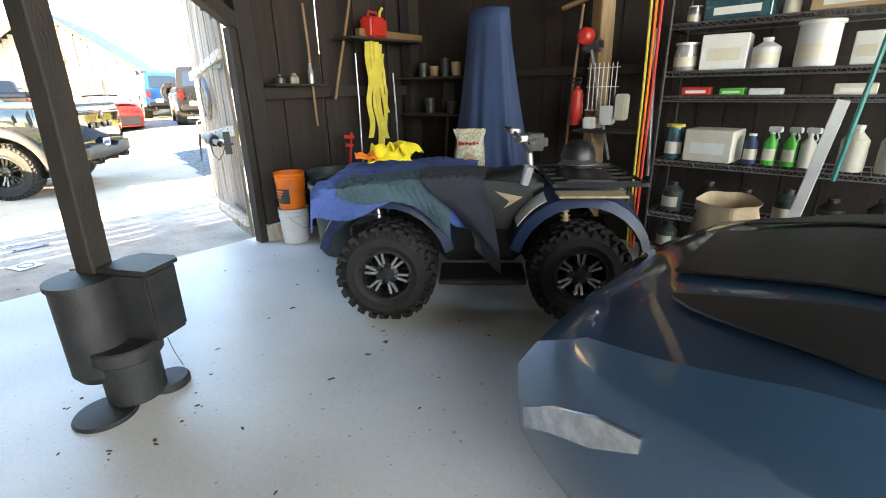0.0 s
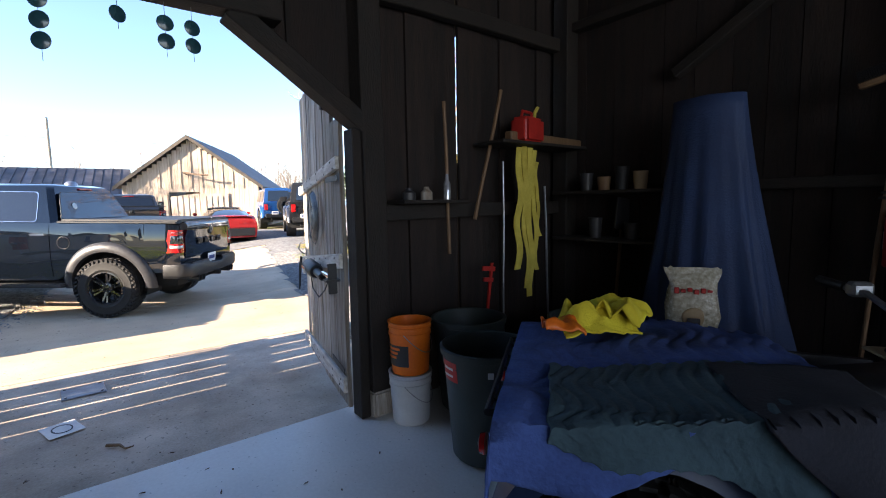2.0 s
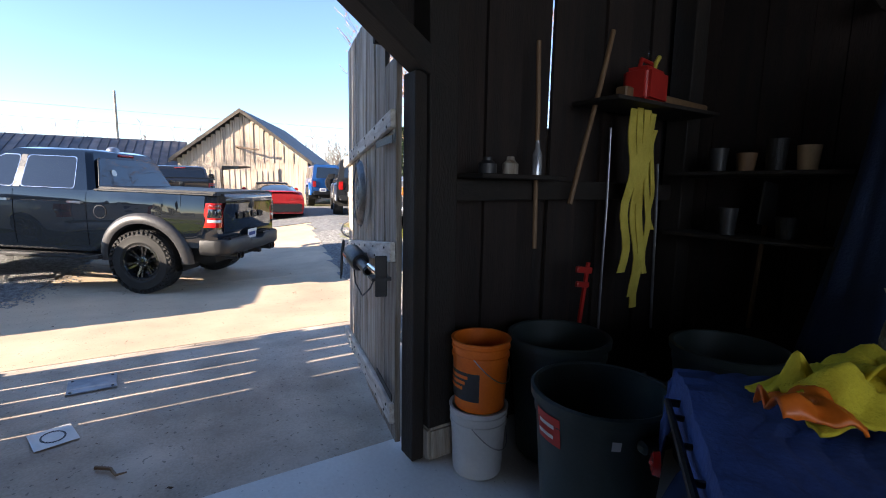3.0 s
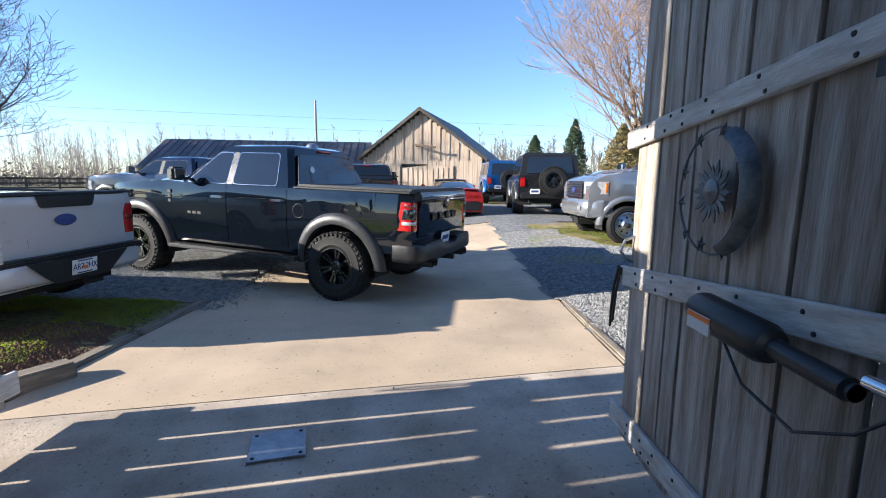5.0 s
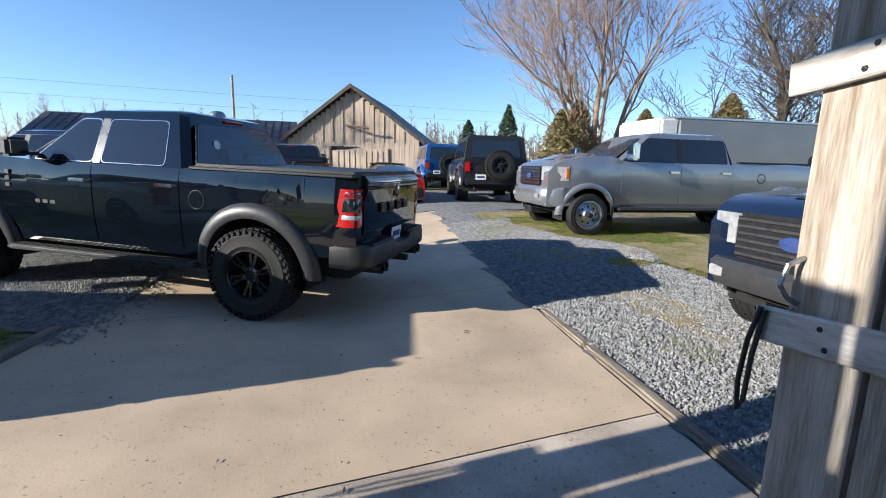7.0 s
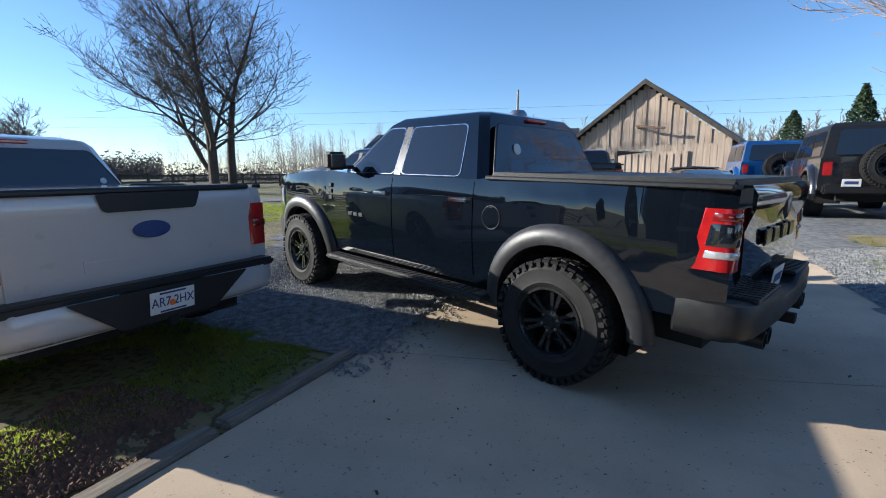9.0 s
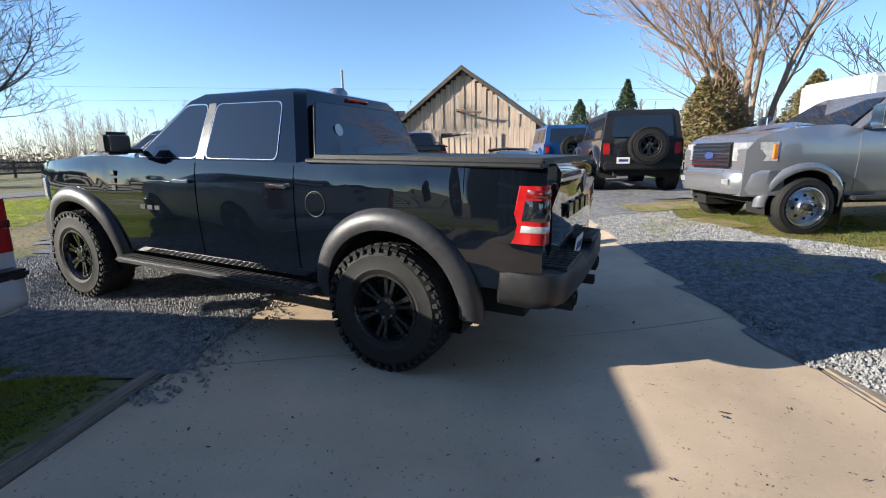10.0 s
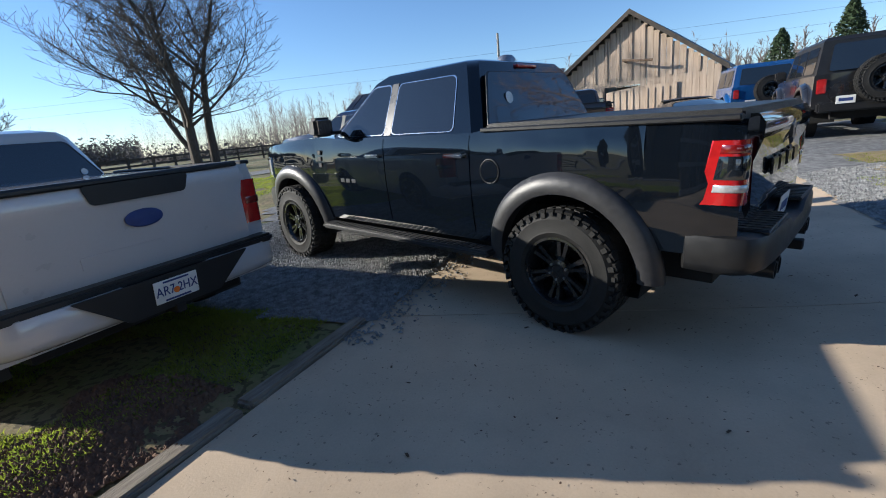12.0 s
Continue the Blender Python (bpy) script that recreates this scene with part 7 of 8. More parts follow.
L0, L1, L2, L3 = .93, 1.42, 1.60, 1.93
jar("blue_canister", .10, L0, .065, .27, M_DISC, "pale blue canister with a yellow lid", "canister", .95, M_YSTRAP)
carton("storage_tub", .38, L0, .34, .3, .24, M_CREAM, "large pale plastic tub on a wire shelf", "tub")
jar("dark_bottle", .64, L0, .045, .22, M_NAVYCLOTH, "dark blue bottle on a wire shelf", "bottle")
spray(.76, L0, M_GREEN, "green spray bottle with a white trigger")
spray(.88, L0, M_GREEN, "green spray bottle with a white trigger")
spray(.98, L0, M_CREAM, "pale spray bottle with a white trigger")
jar("jug", 1.22, L0, .075, .30, M_CREAM, "ribbed cream jug on a wire shelf", "jug", .4)
jar("jug", 1.42, L0, .075, .30, M_CREAM, "ribbed cream jug on a wire shelf", "jug", .4)
jar("jug", 1.66, L0, .08, .28, M_BUCKETW, "white jug on a wire shelf", "jug", .4)
carton("red_case", .20, L1, .20, .14, .06, M_REDPL, "flat red case on a wire shelf")
carton("green_tray", .45, L1, .16, .14, .05, M_GREEN, "small green tray on a wire shelf", "tray")
carton("white_tray", .66, L1, .20, .14, .045, M_BUCKETW, "flat white tray on a wire shelf", "tray")
carton("cream_box", 1.15, L1, .22, .16, .07, M_CREAM, "low cream box on a wire shelf")
jar("clear_jar", .10, L2, .085, .2, M_LENS, "clear plastic jar on a wire shelf", "jar", .9)
carton("white_carton", .36, L2, .30, .25, .24, M_WHITE, "white carton with a green stripe on a wire shelf")
jar("white_jug", .62, L2, .085, .2, M_BUCKETW, "white jug with a handle on a wire shelf", "jug", .35)
jar("white_pail", .90, L2, .115, .28, M_BUCKETW, "white lidded pail on a wire shelf", "pail", 1.0)
carton("white_carton", 1.16, L2, .14, .14, .20, M_WHITE, "small white carton on a wire shelf")
carton("colourful_box", .42, L3, .42, .28, .14, M_DISC, "blue and red printed box on a wire shelf")
carton("red_box", .50, L3 + .14, .24, .2, .05, M_REDPL, "red printed box lid on a wire shelf")
jar("tin", .72, L3, .05, .15, M_CREAM, "cream tin on a wire shelf", "tin", .9)
carton("cardboard_box", 1.05, L3, .44, .32, .12, M_CARD, "flat cardboard box on a wire shelf")
jar("tin", .12, L3, .05, .12, M_STEEL, "metal tin on a wire shelf", "tin", .9)
for k in range(7):
    for z in (.16, .50):
        jar("dark_bottle", .15 + .26 * k, z, .08, .24 + .03 * (k % 2), M_PLASTIC if k % 3 else M_BINGREEN, "dark oil bottle on a low wire shelf", "bottle", .4, M_FLARE)
bm = bmesh.new()
box(bm, -.035, .035, -.012, .012, 0, .95, bevel=.004)
single("white_board", bm, M_WHITE, pose(-.30, 3.96, .46, 2, 8, 0), "white board leaning on the wire shelving", "board")
bm = bmesh.new()
box(bm, -.025, .025, -.010, .010, 0, 1.6, bevel=.004)
single("white_board", bm, M_STEEL, pose(.10, 3.90, .3, 4, 12, 0), "long grey strip leaning on the wire shelving", "board")
for dx, mt, lb in ((-.10, M_ORANGE, "orange handled pole beside the shelving"), (-.14, M_YSTRAP, "yellow pole beside the shelving"), (-.06, M_REDPL, "red pole beside the shelving")):
    rod("tool_pole", (-1.28 + dx, 3.93, 2.3), (-1.27 + dx * .6, 3.85, .2), .011, mt, lb, "pole")
rod("teal_pole", (-.02, 3.93, 2.1), (-.12, 3.9, .9), .014, M_TEAL, "teal pole hung on the shelving", "pole")
bm = bmesh.new()
rows = []
for z, w in ((0, .16), (.05, .20), (.25, .19), (.36, .16), (.40, .18)):
    rows.append([bm.verts.new((w * math.cos(a) * (1 + .08 * math.sin(5 * a + z * 9)), .7 * w * math.sin(a) * (1 + .08 * math.sin(7 * a)), z)) for a in (2 * math.pi * k / 28 for k in range(28))])
grid_faces(bm, rows, True)
bm.faces.new(rows[0])
single("burlap_sack", bm, M_BURLAP, pose(-.62, 3.45, .42, 12, 0, 20), "open burlap sack on a crate by the shelving", "sack", angle=70)
bm = bmesh.new()
box(bm, -.25, .25, -.2, .2, 0, .42, bevel=.01)
single("crate", bm, M_BEAM, pose(-.62, 3.45, 0, 0, 0, 20), "dark crate under a burlap sack", "crate")
bm = bmesh.new()
lathe(bm, [(0, .10), (.04, .09), (.10, .02), (.11, 0), (0, 0)], 16)
single("orange_cone", bm, M_ORANGE, pose(-.38, 3.32, .42, 20, 0, 0), "orange plastic cap lying on a crate", "cap")

# on the apron
bm = bmesh.new()
box(bm, -.13, .13, -.11, .11, 0, .002)
sg = single("paper_sheet", bm, M_WHITE, pose(-6.05, .47, -.086, 0, 0, 17), "white printed paper sheet lying on the concrete", "paper")
bm = bmesh.new()
lathe(bm, [(.055, .002), (.065, .002), (.065, .004), (.055, .004)], 24, Matrix.Diagonal((1.3, 1, 1, 1)))
part("printed_ring", bm, M_PLASTIC, sg)
bm = bmesh.new()
box(bm, -.15, .15, -.16, .16, 0, .012, bevel=.004)
cp = single("steel_cover", bm, M_STEEL, pose(-6.87, .6, -.092, 0, 0, 3), "rusty steel cover plate set in the driveway", "cover plate")
for sx in (-1, 1):
    for sy in (-1, 1):
        bm = bmesh.new()
        lathe(bm, [(0, .018), (.01, .016), (.012, .012)], 8, pose(sx * .12, sy * .13, 0))
        part("bolt", bm, M_IRON, cp)
M_LEAF = mat("dry_leaf", (.12, .07, .035), (.07, .045, .025), 20, .9)
LEAFM = None
for k in range(90):
    x, y = rnd.uniform(-12, -5), rnd.uniform(-1, 3.2)
    if rnd.random() < .3:
        x, y = rnd.uniform(-4.6, -1.4), rnd.uniform(.2, 2.2)
    if LEAFM is None:
        bm = bmesh.new()
        vs = [bm.verts.new(p) for p in ((-.022, 0, 0), (-.008, .009, .006), (.014, .007, .004), (.024, 0, .009), (.012, -.008, .004), (-.01, -.008, .007))]
        bm.faces.new(vs)
        r2 = bmesh.ops.extrude_face_region(bm, geom=bm.faces[:])
        bmesh.ops.translate(bm, vec=(0, 0, .0015), verts=[v for v in r2["geom"] if isinstance(v, bmesh.types.BMVert)])
        first = mesh_ob("dry_leaf", bm, M_LEAF, False)
        LEAFM = first.data
        ob = first
    else:
        ob = new("dry_leaf", LEAFM)
    z = .001 if x > -4.84 else ground_z(x, y) + .009
    s = rnd.uniform(.4, 1.1)
    ob.matrix_world = pose(x, y, z, 0, 0, rnd.uniform(0, 360)) @ Matrix.Diagonal((s, s * rnd.uniform(.5, 1), s, 1))
    tagged(ob, "small dry brown leaf lying on the concrete", "leaf", "dry leaves")
bm = bmesh.new()
tube(bm, [(-.09, 0, .012), (0, .02, .014), (.08, -.01, .012), (.12, .02, .02)], [.012, .010, .008, .004], 6)
single("stick", bm, M_HANDLE, pose(-5.45, .78, -.09, 0, 0, 40), "broken brown stick lying on the concrete", "stick")


# ---- the far side of the yard ----
M_TANBARN = mat("sunlit_barn_boards", (.50, .40, .31), (.34, .26, .195), 2, .9, bump=.4, bscale=20, stretch=(5, 5, .4), rand=.15)
M_ROOF = mat("old_metal_roof", (.16, .15, .16), (.08, .075, .08), 2, .55, metal=.3, stretch=(1, 1, 1), rand=.25)
M_TRAILER = mat("grey_trailer_skin", (.20, .21, .22), (.17, .18, .19), 1, .4, coat=.3)
M_FENCE = mat("dark_fence_board", (.09, .075, .06), (.05, .042, .035), 4, .9, bump=.3, rand=.2)
M_BARK = mat("grey_bark", (.11, .09, .07), (.06, .045, .035), 8, .95, bump=.7, bscale=30, stretch=(3, 3, .6))
M_BARKRED = mat("tan_bark", (.36, .25, .17), (.20, .14, .10), 8, .95, bump=.7, bscale=30, stretch=(3, 3, .6))
M_BUD = mat("red_buds", (.25, .15, .11), (.17, .11, .08), 5, .9)
M_NEEDLE = mat("evergreen", (.045, .075, .03), (.03, .05, .02), 4, .9)
M_CEDAR = mat("rusty_cedar", (.26, .19, .08), (.13, .12, .04), 2, .9)
M_FARWOOD = mat("far_bare_woods", (.15, .125, .11), (.10, .085, .075), 1, .95)


def tree(m, label, stems, height, seed, bark, buds=None, levels=5, spread=.55):
    """Bare tree: tapered stems that fork into ever finer twigs."""
    T = thing("bare_tree", m, label, "tree")
    r = random.Random(seed)
    trunk, twig, bud = bmesh.new(), ([], []), ([], [])

    def stick(bm_lists, p, q, a, b):
        vs, fs = bm_lists
        d = (q - p).normalized()
        u = d.orthogonal().normalized()
        w = d.cross(u)
        o = len(vs)
        for c, rr in ((p, a), (q, b)):
            for k in range(3):
                t = 2.0944 * k
                vs.append(tuple(c + rr * (math.cos(t) * u + math.sin(t) * w)))
        for k in range(3):
            fs.append((o + k, o + (k + 1) % 3, o + 3 + (k + 1) % 3, o + 3 + k))

    def grow(p, d, length, rad, lev):
        n = 4 if lev < 2 else 3
        pts, rads = [p], [rad]
        for i in range(n):
            d = (d + Vector((r.uniform(-1, 1), r.uniform(-1, 1), r.uniform(-.3, .75))) * (.13 + .05 * lev)).normalized()
            pts.append(pts[-1] + d * length / n)
            rads.append(rad * (1 - .45 * (i + 1) / n))
        if lev < 3:
            tube(trunk, pts, rads, 8 if lev == 0 else 6)
        else:
            for a, b, ra_, rb_ in zip(pts, pts[1:], rads, rads[1:]):
                stick(twig, a, b, max(ra_, .011), max(rb_, .009))
        if lev >= levels:
            if buds:
                for q in pts[1:]:
                    if r.random() > .35:
                        continue
                    o = len(bud[0])
                    s = r.uniform(.03, .06)
                    for dd in ((s, 0, 0), (-s, .3 * s, 0), (0, 0, 1.6 * s), (0, s, .5 * s)):
                        bud[0].append(tuple(q + Vector(dd)))
                    bud[1].append((o, o + 1, o + 2))
                    bud[1].append((o, o + 3, o + 2))
            return
        kids = (4, 5, 4, 3, 3, 3)[lev]
        for k in range(kids):
            i = min(n, 1 + int(n * (k + .6) / kids)) if lev else r.randint(max(1, n - 3), n)
            q = pts[i]
            dd = (pts[i] - pts[i - 1]).normalized()
            side = Vector((r.uniform(-1, 1), r.uniform(-1, 1), r.uniform(-.2, .5))).normalized()
            grow(q, (dd * (1 - spread) + side * spread * 1.15).normalized(), length * r.uniform(.5, .72), max(.008, rads[i] * r.uniform(.45, .65)), lev + 1)
        grow(pts[-1], d, length * .62, max(.008, rads[-1] * .8), lev + 1)

    for dx, dy, lean, rad in stems:
        grow(Vector((dx, dy, -.2)), Vector((lean * .5, lean * .4, 1)).normalized(), height * .36, rad, 0)
    part("trunk", trunk, bark, T, angle=60)
    for nm, (vs, fs), mt in (("twig_crown", twig, bark), ("bud_crown", bud, M_BUD)):
        if vs:
            me = bpy.data.meshes.new(nm)
            me.from_pydata(vs, [], fs)
            me.materials.append(mt)
            ob = tagged(new(nm, me), kind="stuff")
            ob.parent = T
    return T


tree(pose(-33, -18.6, -.1), "tall bare tree with several grey trunks in a field", ((-.7, .3, -.18, .30), (.2, -.2, .05, .34), (.9, .3, .22, .26)), 17, 5, M_BARK, levels=5)
tree(pose(-27.2, 18.8, .3, 0, 0, 40), "bare tan-barked tree with many stems and red buds", ((-.5, .2, -.35, .18), (.1, 0, .05, .22), (.5, .4, .3, .17), (0, -.5, .15, .14), (-.2, .5, -.1, .14)), 19, 11, M_BARKRED, True, levels=4, spread=.42)
tree(pose(-19, 21.5, .3), "bare dark tree behind the enclosed trailer", ((0, 0, .1, .3), (.5, .2, .3, .2)), 13, 21, M_BARK, levels=5)
tree(pose(-33, -33, -.1), "small bare tree standing far out in the field", ((0, 0, .15, .16),), 8, 31, M_BARK, levels=5)


def conifer(m, h, w, mt, label, seed, n=5000):
    T = thing("evergreen_tree", m, label, "evergreen", "evergreens")
    r = random.Random(seed)
    bm = bmesh.new()
    cyl(bm, (0, 0, -.1), (0, 0, h * .9), w * .06, .02, 8)
    part("trunk", bm, M_BARK, T)
    vs, fs = [], []
    for k in range(n):
        t = r.random() ** .8
        z = h * (.03 + .97 * t)
        rad = w * (1 - t) ** .75 * r.uniform(.45, 1.05) * (1 + .25 * noise.noise((t * 6, seed, 0)))
        a = r.uniform(0, 6.283)
        c = Vector((rad * math.cos(a), rad * math.sin(a), z - rad * .15))
        s = .028 * h * r.uniform(.4, 1)
        o = len(vs)
        for q in range(4):
            e = Vector((r.uniform(-1, 1), r.uniform(-1, 1), r.uniform(-.6, .8))) * s
            vs.append(tuple(c + e))
        fs += [(o, o + 1, o + 2), (o + 1, o + 2, o + 3)]
    me = bpy.data.meshes.new("crown")
    me.from_pydata(vs, [], fs)
    me.materials.append(mt)
    ob = new("crown", me)
    ob.parent = T
    return T


conifer(pose(-52, 22, .4), 6.0, 2.4, M_NEEDLE, "dark green pine beyond the fence", 1)
conifer(pose(-46, 23.5, .4), 7.0, 2.0, M_NEEDLE, "pointed dark green fir beyond the fence", 2)
for k, (x, y, h, w) in enumerate(((-26.5, 15.8, 4.2, 1.9), (-28, 18, 5.0, 2.4), (-25.5, 20.5, 4.4, 2.4), (-22.5, 23, 5, 2.6))):
    conifer(pose(x, y, .3), h, w, M_CEDAR, "rusty green cedar bush under a bare tree", 5 + k, 8000)


def woods(name, arc, dist, n, h, label, seed):
    """Far belt of thin bare trees."""
    r = random.Random(seed)
    vs, fs = [], []

    def tri(p, q, a):
        o = len(vs)
        vs.extend([(p.x - a, p.y - a, p.z), (p.x + a, p.y + a, p.z), tuple(q)])
        fs.append((o, o + 1, o + 2))

    for k in range(n):
        a = radians(r.uniform(*arc))
        d = r.uniform(*dist)
        x, y = -6 + d * math.cos(a), 1 + d * math.sin(a)
        hh = h * r.uniform(.5, 1.1)
        base = Vector((x, y, -.3))
        top = base + Vector((r.uniform(-.6, .6), r.uniform(-.6, .6), hh))
        tri(base, top, .0011 * d)
        for j in range(22):
            t = r.uniform(.2, .95)
            p = base.lerp(top, t)
            L = hh * (1.05 - t) * r.uniform(.25, .6)
            e = Vector((r.uniform(-1, 1), r.uniform(-1, 1), r.uniform(.3, 1.3))).normalized() * L
            tri(p, p + e, .0007 * d)
            for i in range(2):
                f = p + e * r.uniform(.4, .9)
                tri(f, f + Vector((r.uniform(-1, 1), r.uniform(-1, 1), r.uniform(0, 1))) * L * .4, .0004 * d)
    me = bpy.data.meshes.new(name)
    me.from_pydata(vs, [], fs)
    me.materials.append(M_FARWOOD)
    return tagged(new(name, me), label, "woods", kind="stuff")


woods("far_woods", (150, 222), (70, 120), 520, 9.5, "far belt of thin bare trees behind the fields", 1)
woods("far_woods", (222, 262), (130, 230), 500, 11, "distant low bare woods on the horizon", 2)
woods("far_woods", (95, 150), (60, 110), 300, 9, "far belt of bare trees behind the parking ground", 3)


def brush(name, arc, dist, n, h, mt, label, seed):
    r = random.Random(seed)
    vs, fs = [], []
    for k in range(n):
        a, d = radians(r.uniform(*arc)), r.uniform(*dist)
        c = Vector((-6 + d * math.cos(a), 1 + d * math.sin(a), r.uniform(-.2, h) * r.random()))
        o = len(vs)
        s = .0035 * d
        for q in range(3):
            vs.append(tuple(c + Vector((r.uniform(-1, 1), r.uniform(-1, 1), r.uniform(-.8, .8))) * s))
        fs.append((o, o + 1, o + 2))
    me = bpy.data.meshes.new(name)
    me.from_pydata(vs, [], fs)
    me.materials.append(mt)
    return tagged(new(name, me), label, "undergrowth", kind="stuff")


brush("far_brush", (95, 222), (80, 125), 50000, 3.6, M_FARWOOD, "brown undergrowth below the far trees", 4)
brush("far_brush", (222, 265), (140, 240), 60000, 8, M_FARWOOD, "distant brown wood edge", 5)


def board_fence(points, label):
    F = thing("board_fence", pose(0, 0, 0), label, "fence")
    store = {}

    def piece(name, p, q, w, h):
        L = round((q - p).length, 1)
        key = (name, L)
        if key not in store:
            bm = bmesh.new()
            box(bm, 0, L, -w / 2, w / 2, -h / 2, h / 2)
            me = bpy.data.meshes.new(name)
            bmesh.ops.recalc_face_normals(bm, faces=bm.faces)
            bm.to_mesh(me)
            bm.free()
            me.materials.append(M_FENCE)
            store[key] = me
        ob = new(name, store[key])
        ob.parent = F
        ob.matrix_local = Matrix.Translation(p) @ (q - p).to_track_quat('X', 'Z').to_matrix().to_4x4()
    for (x0, y0), (x1, y1) in zip(points, points[1:]):
        n = max(1, round(math.hypot(x1 - x0, y1 - y0) / 2.4))
        for k in range(n):
            a = Vector((x0 + (x1 - x0) * k / n, y0 + (y1 - y0) * k / n, 0))
            b = Vector((x0 + (x1 - x0) * (k + 1) / n, y0 + (y1 - y0) * (k + 1) / n, 0))
            a.z, b.z = ground_z(a.x, a.y), ground_z(b.x, b.y)
            piece("post", a + Vector((0, 0, -.2)), a + Vector((0, 0, 1.3)), .13, .13)
            for z in (.35, .75, 1.15):
                piece("rail", a + Vector((0, 0, z)), b + Vector((0, 0, z)), .03, .14)
    return F


board_fence(((2, -20), (-16, -22), (-48, -26), (-62, -16), (-64, -6)), "dark three-rail board fence round the field")
board_fence(((-29, 10.2), (-33, 17), (-40, 24)), "dark three-rail board fence beside the barn")
bm = bmesh.new()
rows = [[bm.verts.new((x, y + w, ground_z(x, y) + .03)) for w in (-1.6, 1.6)] for x, y in ((10, -15), (-15, -15.5), (-25, -13), (-32, -9), (-36, -4))]
grid_faces(bm, rows)
tagged(mesh_ob("farm_lane", bm, M_GRAVEL), "narrow grey gravel farm lane", "lane", kind="structure")

# wooden barn with a gable
BX, BY, BA, BWID, BEAVE, BPEAK = -27.75, 5.15, math.degrees(math.atan2(.894, .447)), 6.3, 2.55, 4.85
bn = thing("wooden_barn", pose(BX, BY, .05, 0, 0, BA), "sunlit tan board barn with a dark gable roof", "barn")
n = 27
for k in range(n):
    xc = -BWID / 2 + BWID * (k + .5) / n
    h = BEAVE - .03 + (BPEAK - BEAVE) * (1 - abs(xc) / (BWID / 2))
    if not (-1.1 < xc < .35):
        plank(bn, pose(xc, 0, .0), BWID / n - .008, h, M_TANBARN, t=.03)
    else:
        plank(bn, pose(xc, 0, 2.25), BWID / n - .008, h - 2.25, M_TANBARN, t=.03)
for k in range(13):
    xc = -BWID / 2 + BWID * (k + .5) / 13
    h = BEAVE + (BPEAK - BEAVE) * (1 - abs(xc) / (BWID / 2)) - 2.55
    if h > .2:
        bm = bmesh.new()
        box(bm, xc - .04, xc + .04, -.05, -.017, 2.45, 2.45 + h)
        part("batten", bm, M_TANBARN, bn)
bm = bmesh.new()
for sx in (-1, 1):
    poly(bm, [(sx * (BWID / 2 + .25), -.3, BEAVE - .10), (0, -.3, BPEAK + .10), (0, 9, BPEAK + .10), (sx * (BWID / 2 + .25), 9, BEAVE - .10)], .07, (0, 0, 1))
part("roof", bm, M_ROOF, bn, "dark metal roof")
for sx in (-1, 1):
    bm = bmesh.new()
    poly(bm, [(sx * (BWID / 2 + .27), -.34, BEAVE - .20), (0, -.34, BPEAK + .0), (0, -.34, BPEAK + .19), (sx * (BWID / 2 + .27), -.34, BEAVE - .01)], .05, (0, 1, 0))
    part("verge_board", bm, M_FENCE, bn)
bm = bmesh.new()
box(bm, -BWID / 2, -BWID / 2 + .06, .03, 9, 0, BEAVE)
box(bm, BWID / 2 - .06, BWID / 2, .03, 9, 0, BEAVE)
box(bm, -BWID / 2, BWID / 2, 8.9, 9, 0, BEAVE)
part("side_wall", bm, M_TANBARN, bn)
for x0, x1, sag in ((-.97, .35, .14), (.37, 1.7, .04), (-2.4, -1.12, 0)):
    bm = bmesh.new()
    poly(bm, [(x0, -.06, .1), (x1, -.06, .1), (x1, -.06, 2.18), (x0, -.06, 2.18 - sag)], .035, (0, -1, 0))
    for k in range(1, 5):
        xx = x0 + (x1 - x0) * k / 5
        box(bm, xx - .02, xx + .02, -.125, -.09, .12, 2.05)
    part("board_door", bm, M_TANBARN, bn, "sagging tan board door")
bm = bmesh.new()
tube(bm, [(-.2, -.05, 3.15), (-.2, -.45, 3.2), (.35, -.55, 3.1), (.9, -.5, 3.05)], .05, 6)
part("hay_arm", bm, M_BROWNWOOD, bn)
bm = bmesh.new()
box(bm, -BWID / 2 + .2, BWID / 2 - .2, .5, 8.8, 0.02, .06)
part("earth_floor", bm, M_SOIL, bn)

# long low shed
sd = thing("long_shed", pose(-33.5, -2.6, .1, 0, 0, 83), "long low shed with a rusty metal roof", "shed")
bm = bmesh.new()
box(bm, -6.2, 5.2, 1.0, 1.1, 0, 2.3)
box(bm, -6.2, -6.1, -2.2, 1.0, 0, 2.0)
box(bm, 5.1, 5.2, -2.2, 1.0, 0, 2.0)
part("wall", bm, M_BROWNWOOD, sd)
for k in range(7):
    bm = bmesh.new()
    box(bm, -6.1 + 1.86 * k - .07, -6.1 + 1.86 * k + .07, -2.2, -2.06, 0, 1.95)
    part("post", bm, M_OLDWOOD, sd)
for k in range(30):
    xa = -6.6 + 12.2 * k / 30
    bm = bmesh.new()
    wv = 12.2 / 30
    box(bm, xa, xa + wv - .012, 0, 4.1, 0, .02)
    box(bm, xa + wv - .05, xa + wv - .012, 0, 4.1, .02, .05)
    pn = part("roof_panel", bm, M_ROOF, sd)
    pn.matrix_local = pose(0, -2.6, 1.85, 26, 0, 0)
bm = bmesh.new()
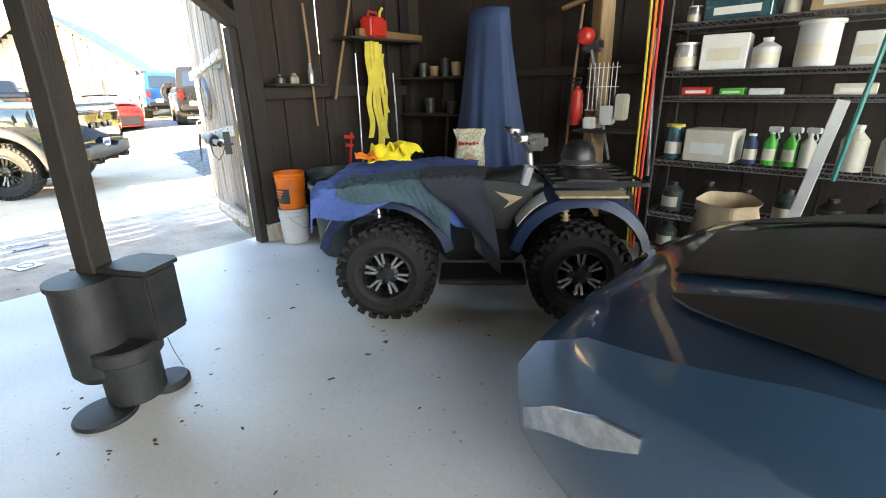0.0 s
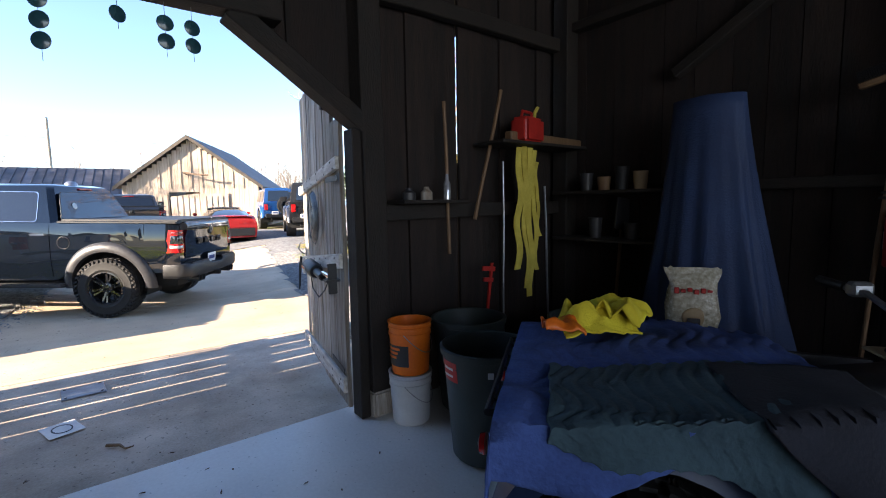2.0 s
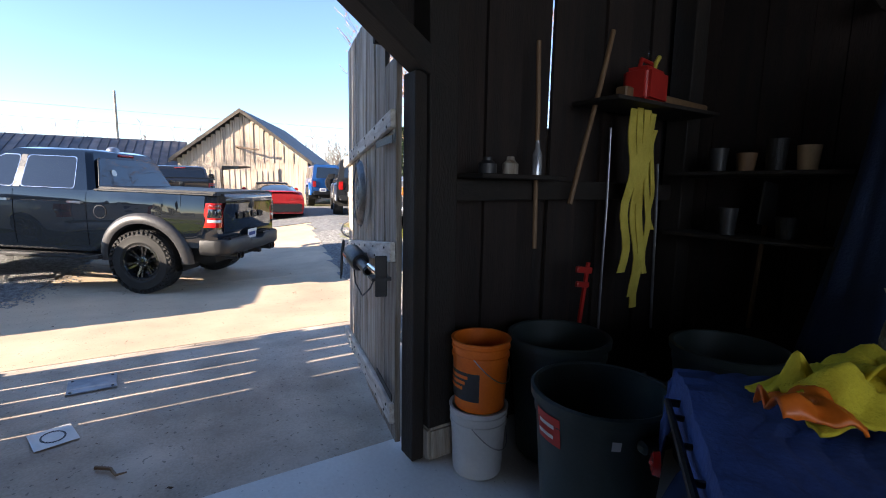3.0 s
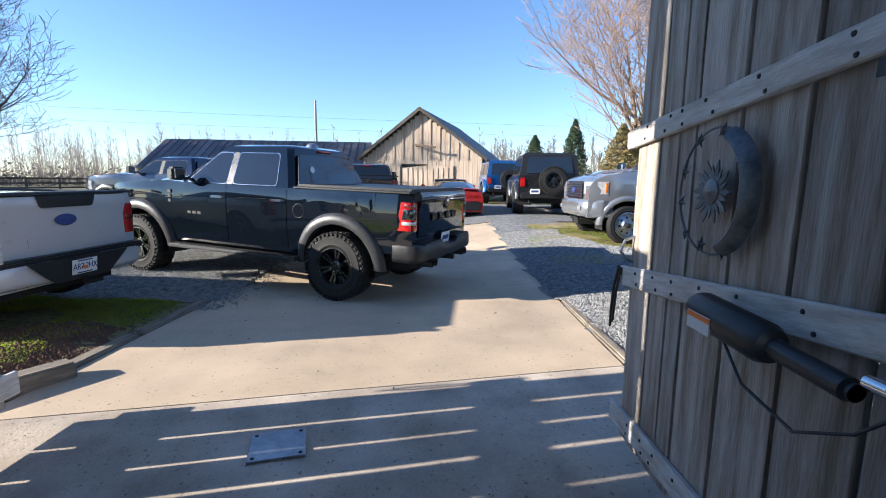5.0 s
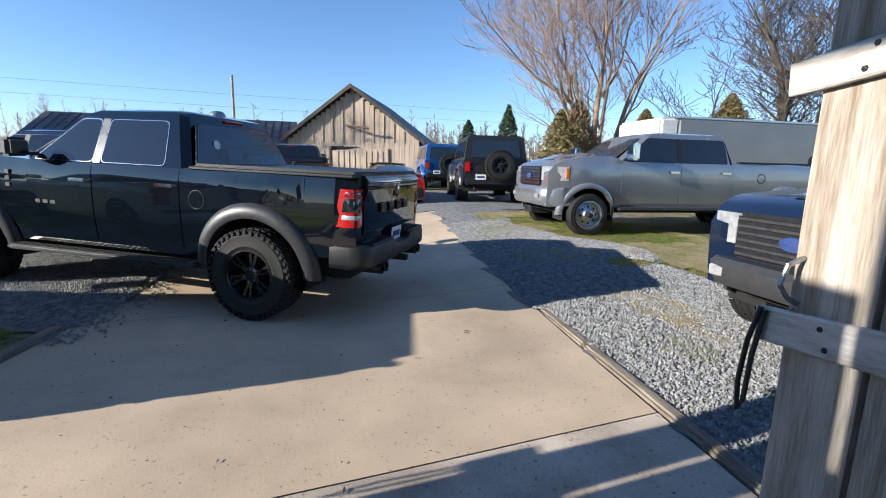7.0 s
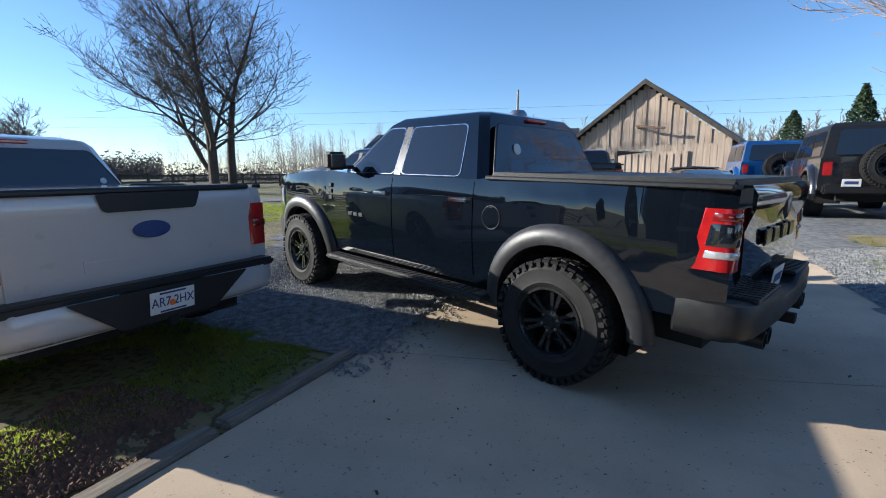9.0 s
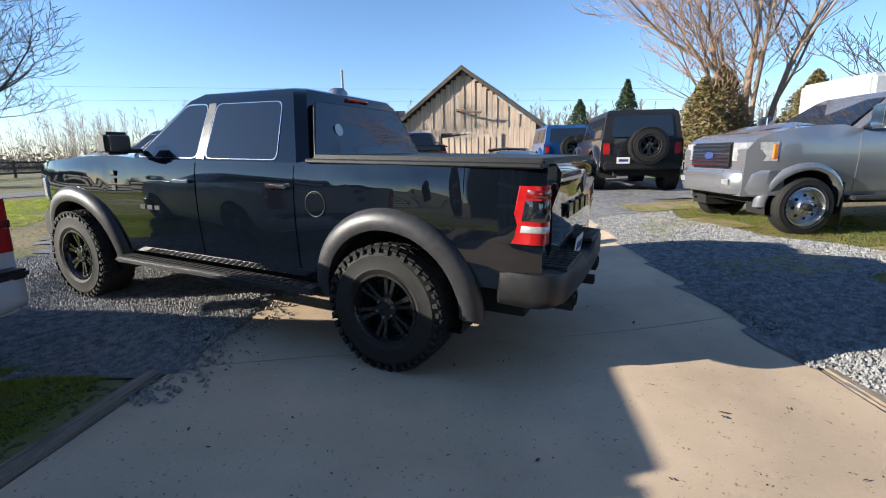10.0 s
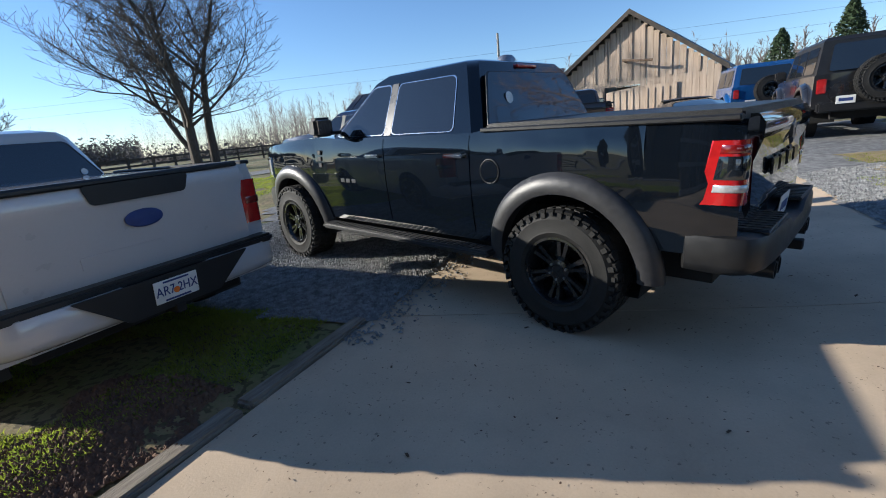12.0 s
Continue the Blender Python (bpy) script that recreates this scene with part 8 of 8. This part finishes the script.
poly(bm, [(-6.6, 1.1, 3.66), (5.6, 1.1, 3.66), (5.6, 4.2, 2.2), (-6.6, 4.2, 2.2)], .03, (0, 0, 1))
part("roof_rear", bm, M_ROOF, sd)

# enclosed trailer
trl = thing("enclosed_trailer", pose(-16.9, 17.05, ground_z(-17, 15) + .0, 0, 0, 80), "long grey enclosed trailer with a white nose", "trailer")
bm = bmesh.new()
box(bm, -3.9, 4.2, -1.2, 1.2, .55, 2.75, bevel=.06, seg=3)
part("body", bm, M_TRAILER, trl)
bm = bmesh.new()
box(bm, -4.5, -3.85, -1.15, 1.15, .6, 2.72, bevel=.08, seg=3)
part("nose", bm, M_WHITE, trl, "white trailer nose")
bm = bmesh.new()
box(bm, -4.0, 4.22, -1.215, 1.215, 2.70, 2.77, bevel=.01)
part("roof_trim", bm, M_ALLOY, trl)
bm = bmesh.new()
lathe(bm, [(0, 0), (.16, 0), (.16, .012), (.13, .03), (0, .03)], 22, pose(1.2, -1.2, 1.55, 90, 0, 0))
part("round_vent", bm, M_PLASTIC, trl)
st = {}
for xa in (.2, 1.1):
    for s in (-1, 1):
        wheel(trl, xa, s * 1.2, .34, .2, .2, 5, M_WHITE, False, st)

# utility pole with wires
pl = thing("utility_pole", pose(-57, -1.2, 0), "grey wooden utility pole with wires", "utility pole")
bm = bmesh.new()
cyl(bm, (0, 0, 0), (0, 0, 9.8), .16, .11, 10)
part("pole", bm, M_OLDWOOD, pl)
for z in (8.6, 7.4):
    bm = bmesh.new()
    tube(bm, [(0, -60 + 12 * k, z - 1.2 * (1 - ((k - 5) / 5) ** 2) * .5) for k in range(11)], .008, 4)
    part("wire", bm, M_PLASTIC, pl)
for k, (x, y, w, mt, lb) in enumerate(((-21.5, 3.2, .5, M_BLUEPAINT, "blue plastic tarp bundle on the gravel"), (-22.5, 2.9, .6, M_WHITE, "white chest standing before the barn"))):
    bm = bmesh.new()
    box(bm, -w / 2, w / 2, -w / 2, w / 2, 0, .7, bevel=.05, seg=2)
    single("chest", bm, mt, pose(x, y, ground_z(x, y)), lb, "chest")
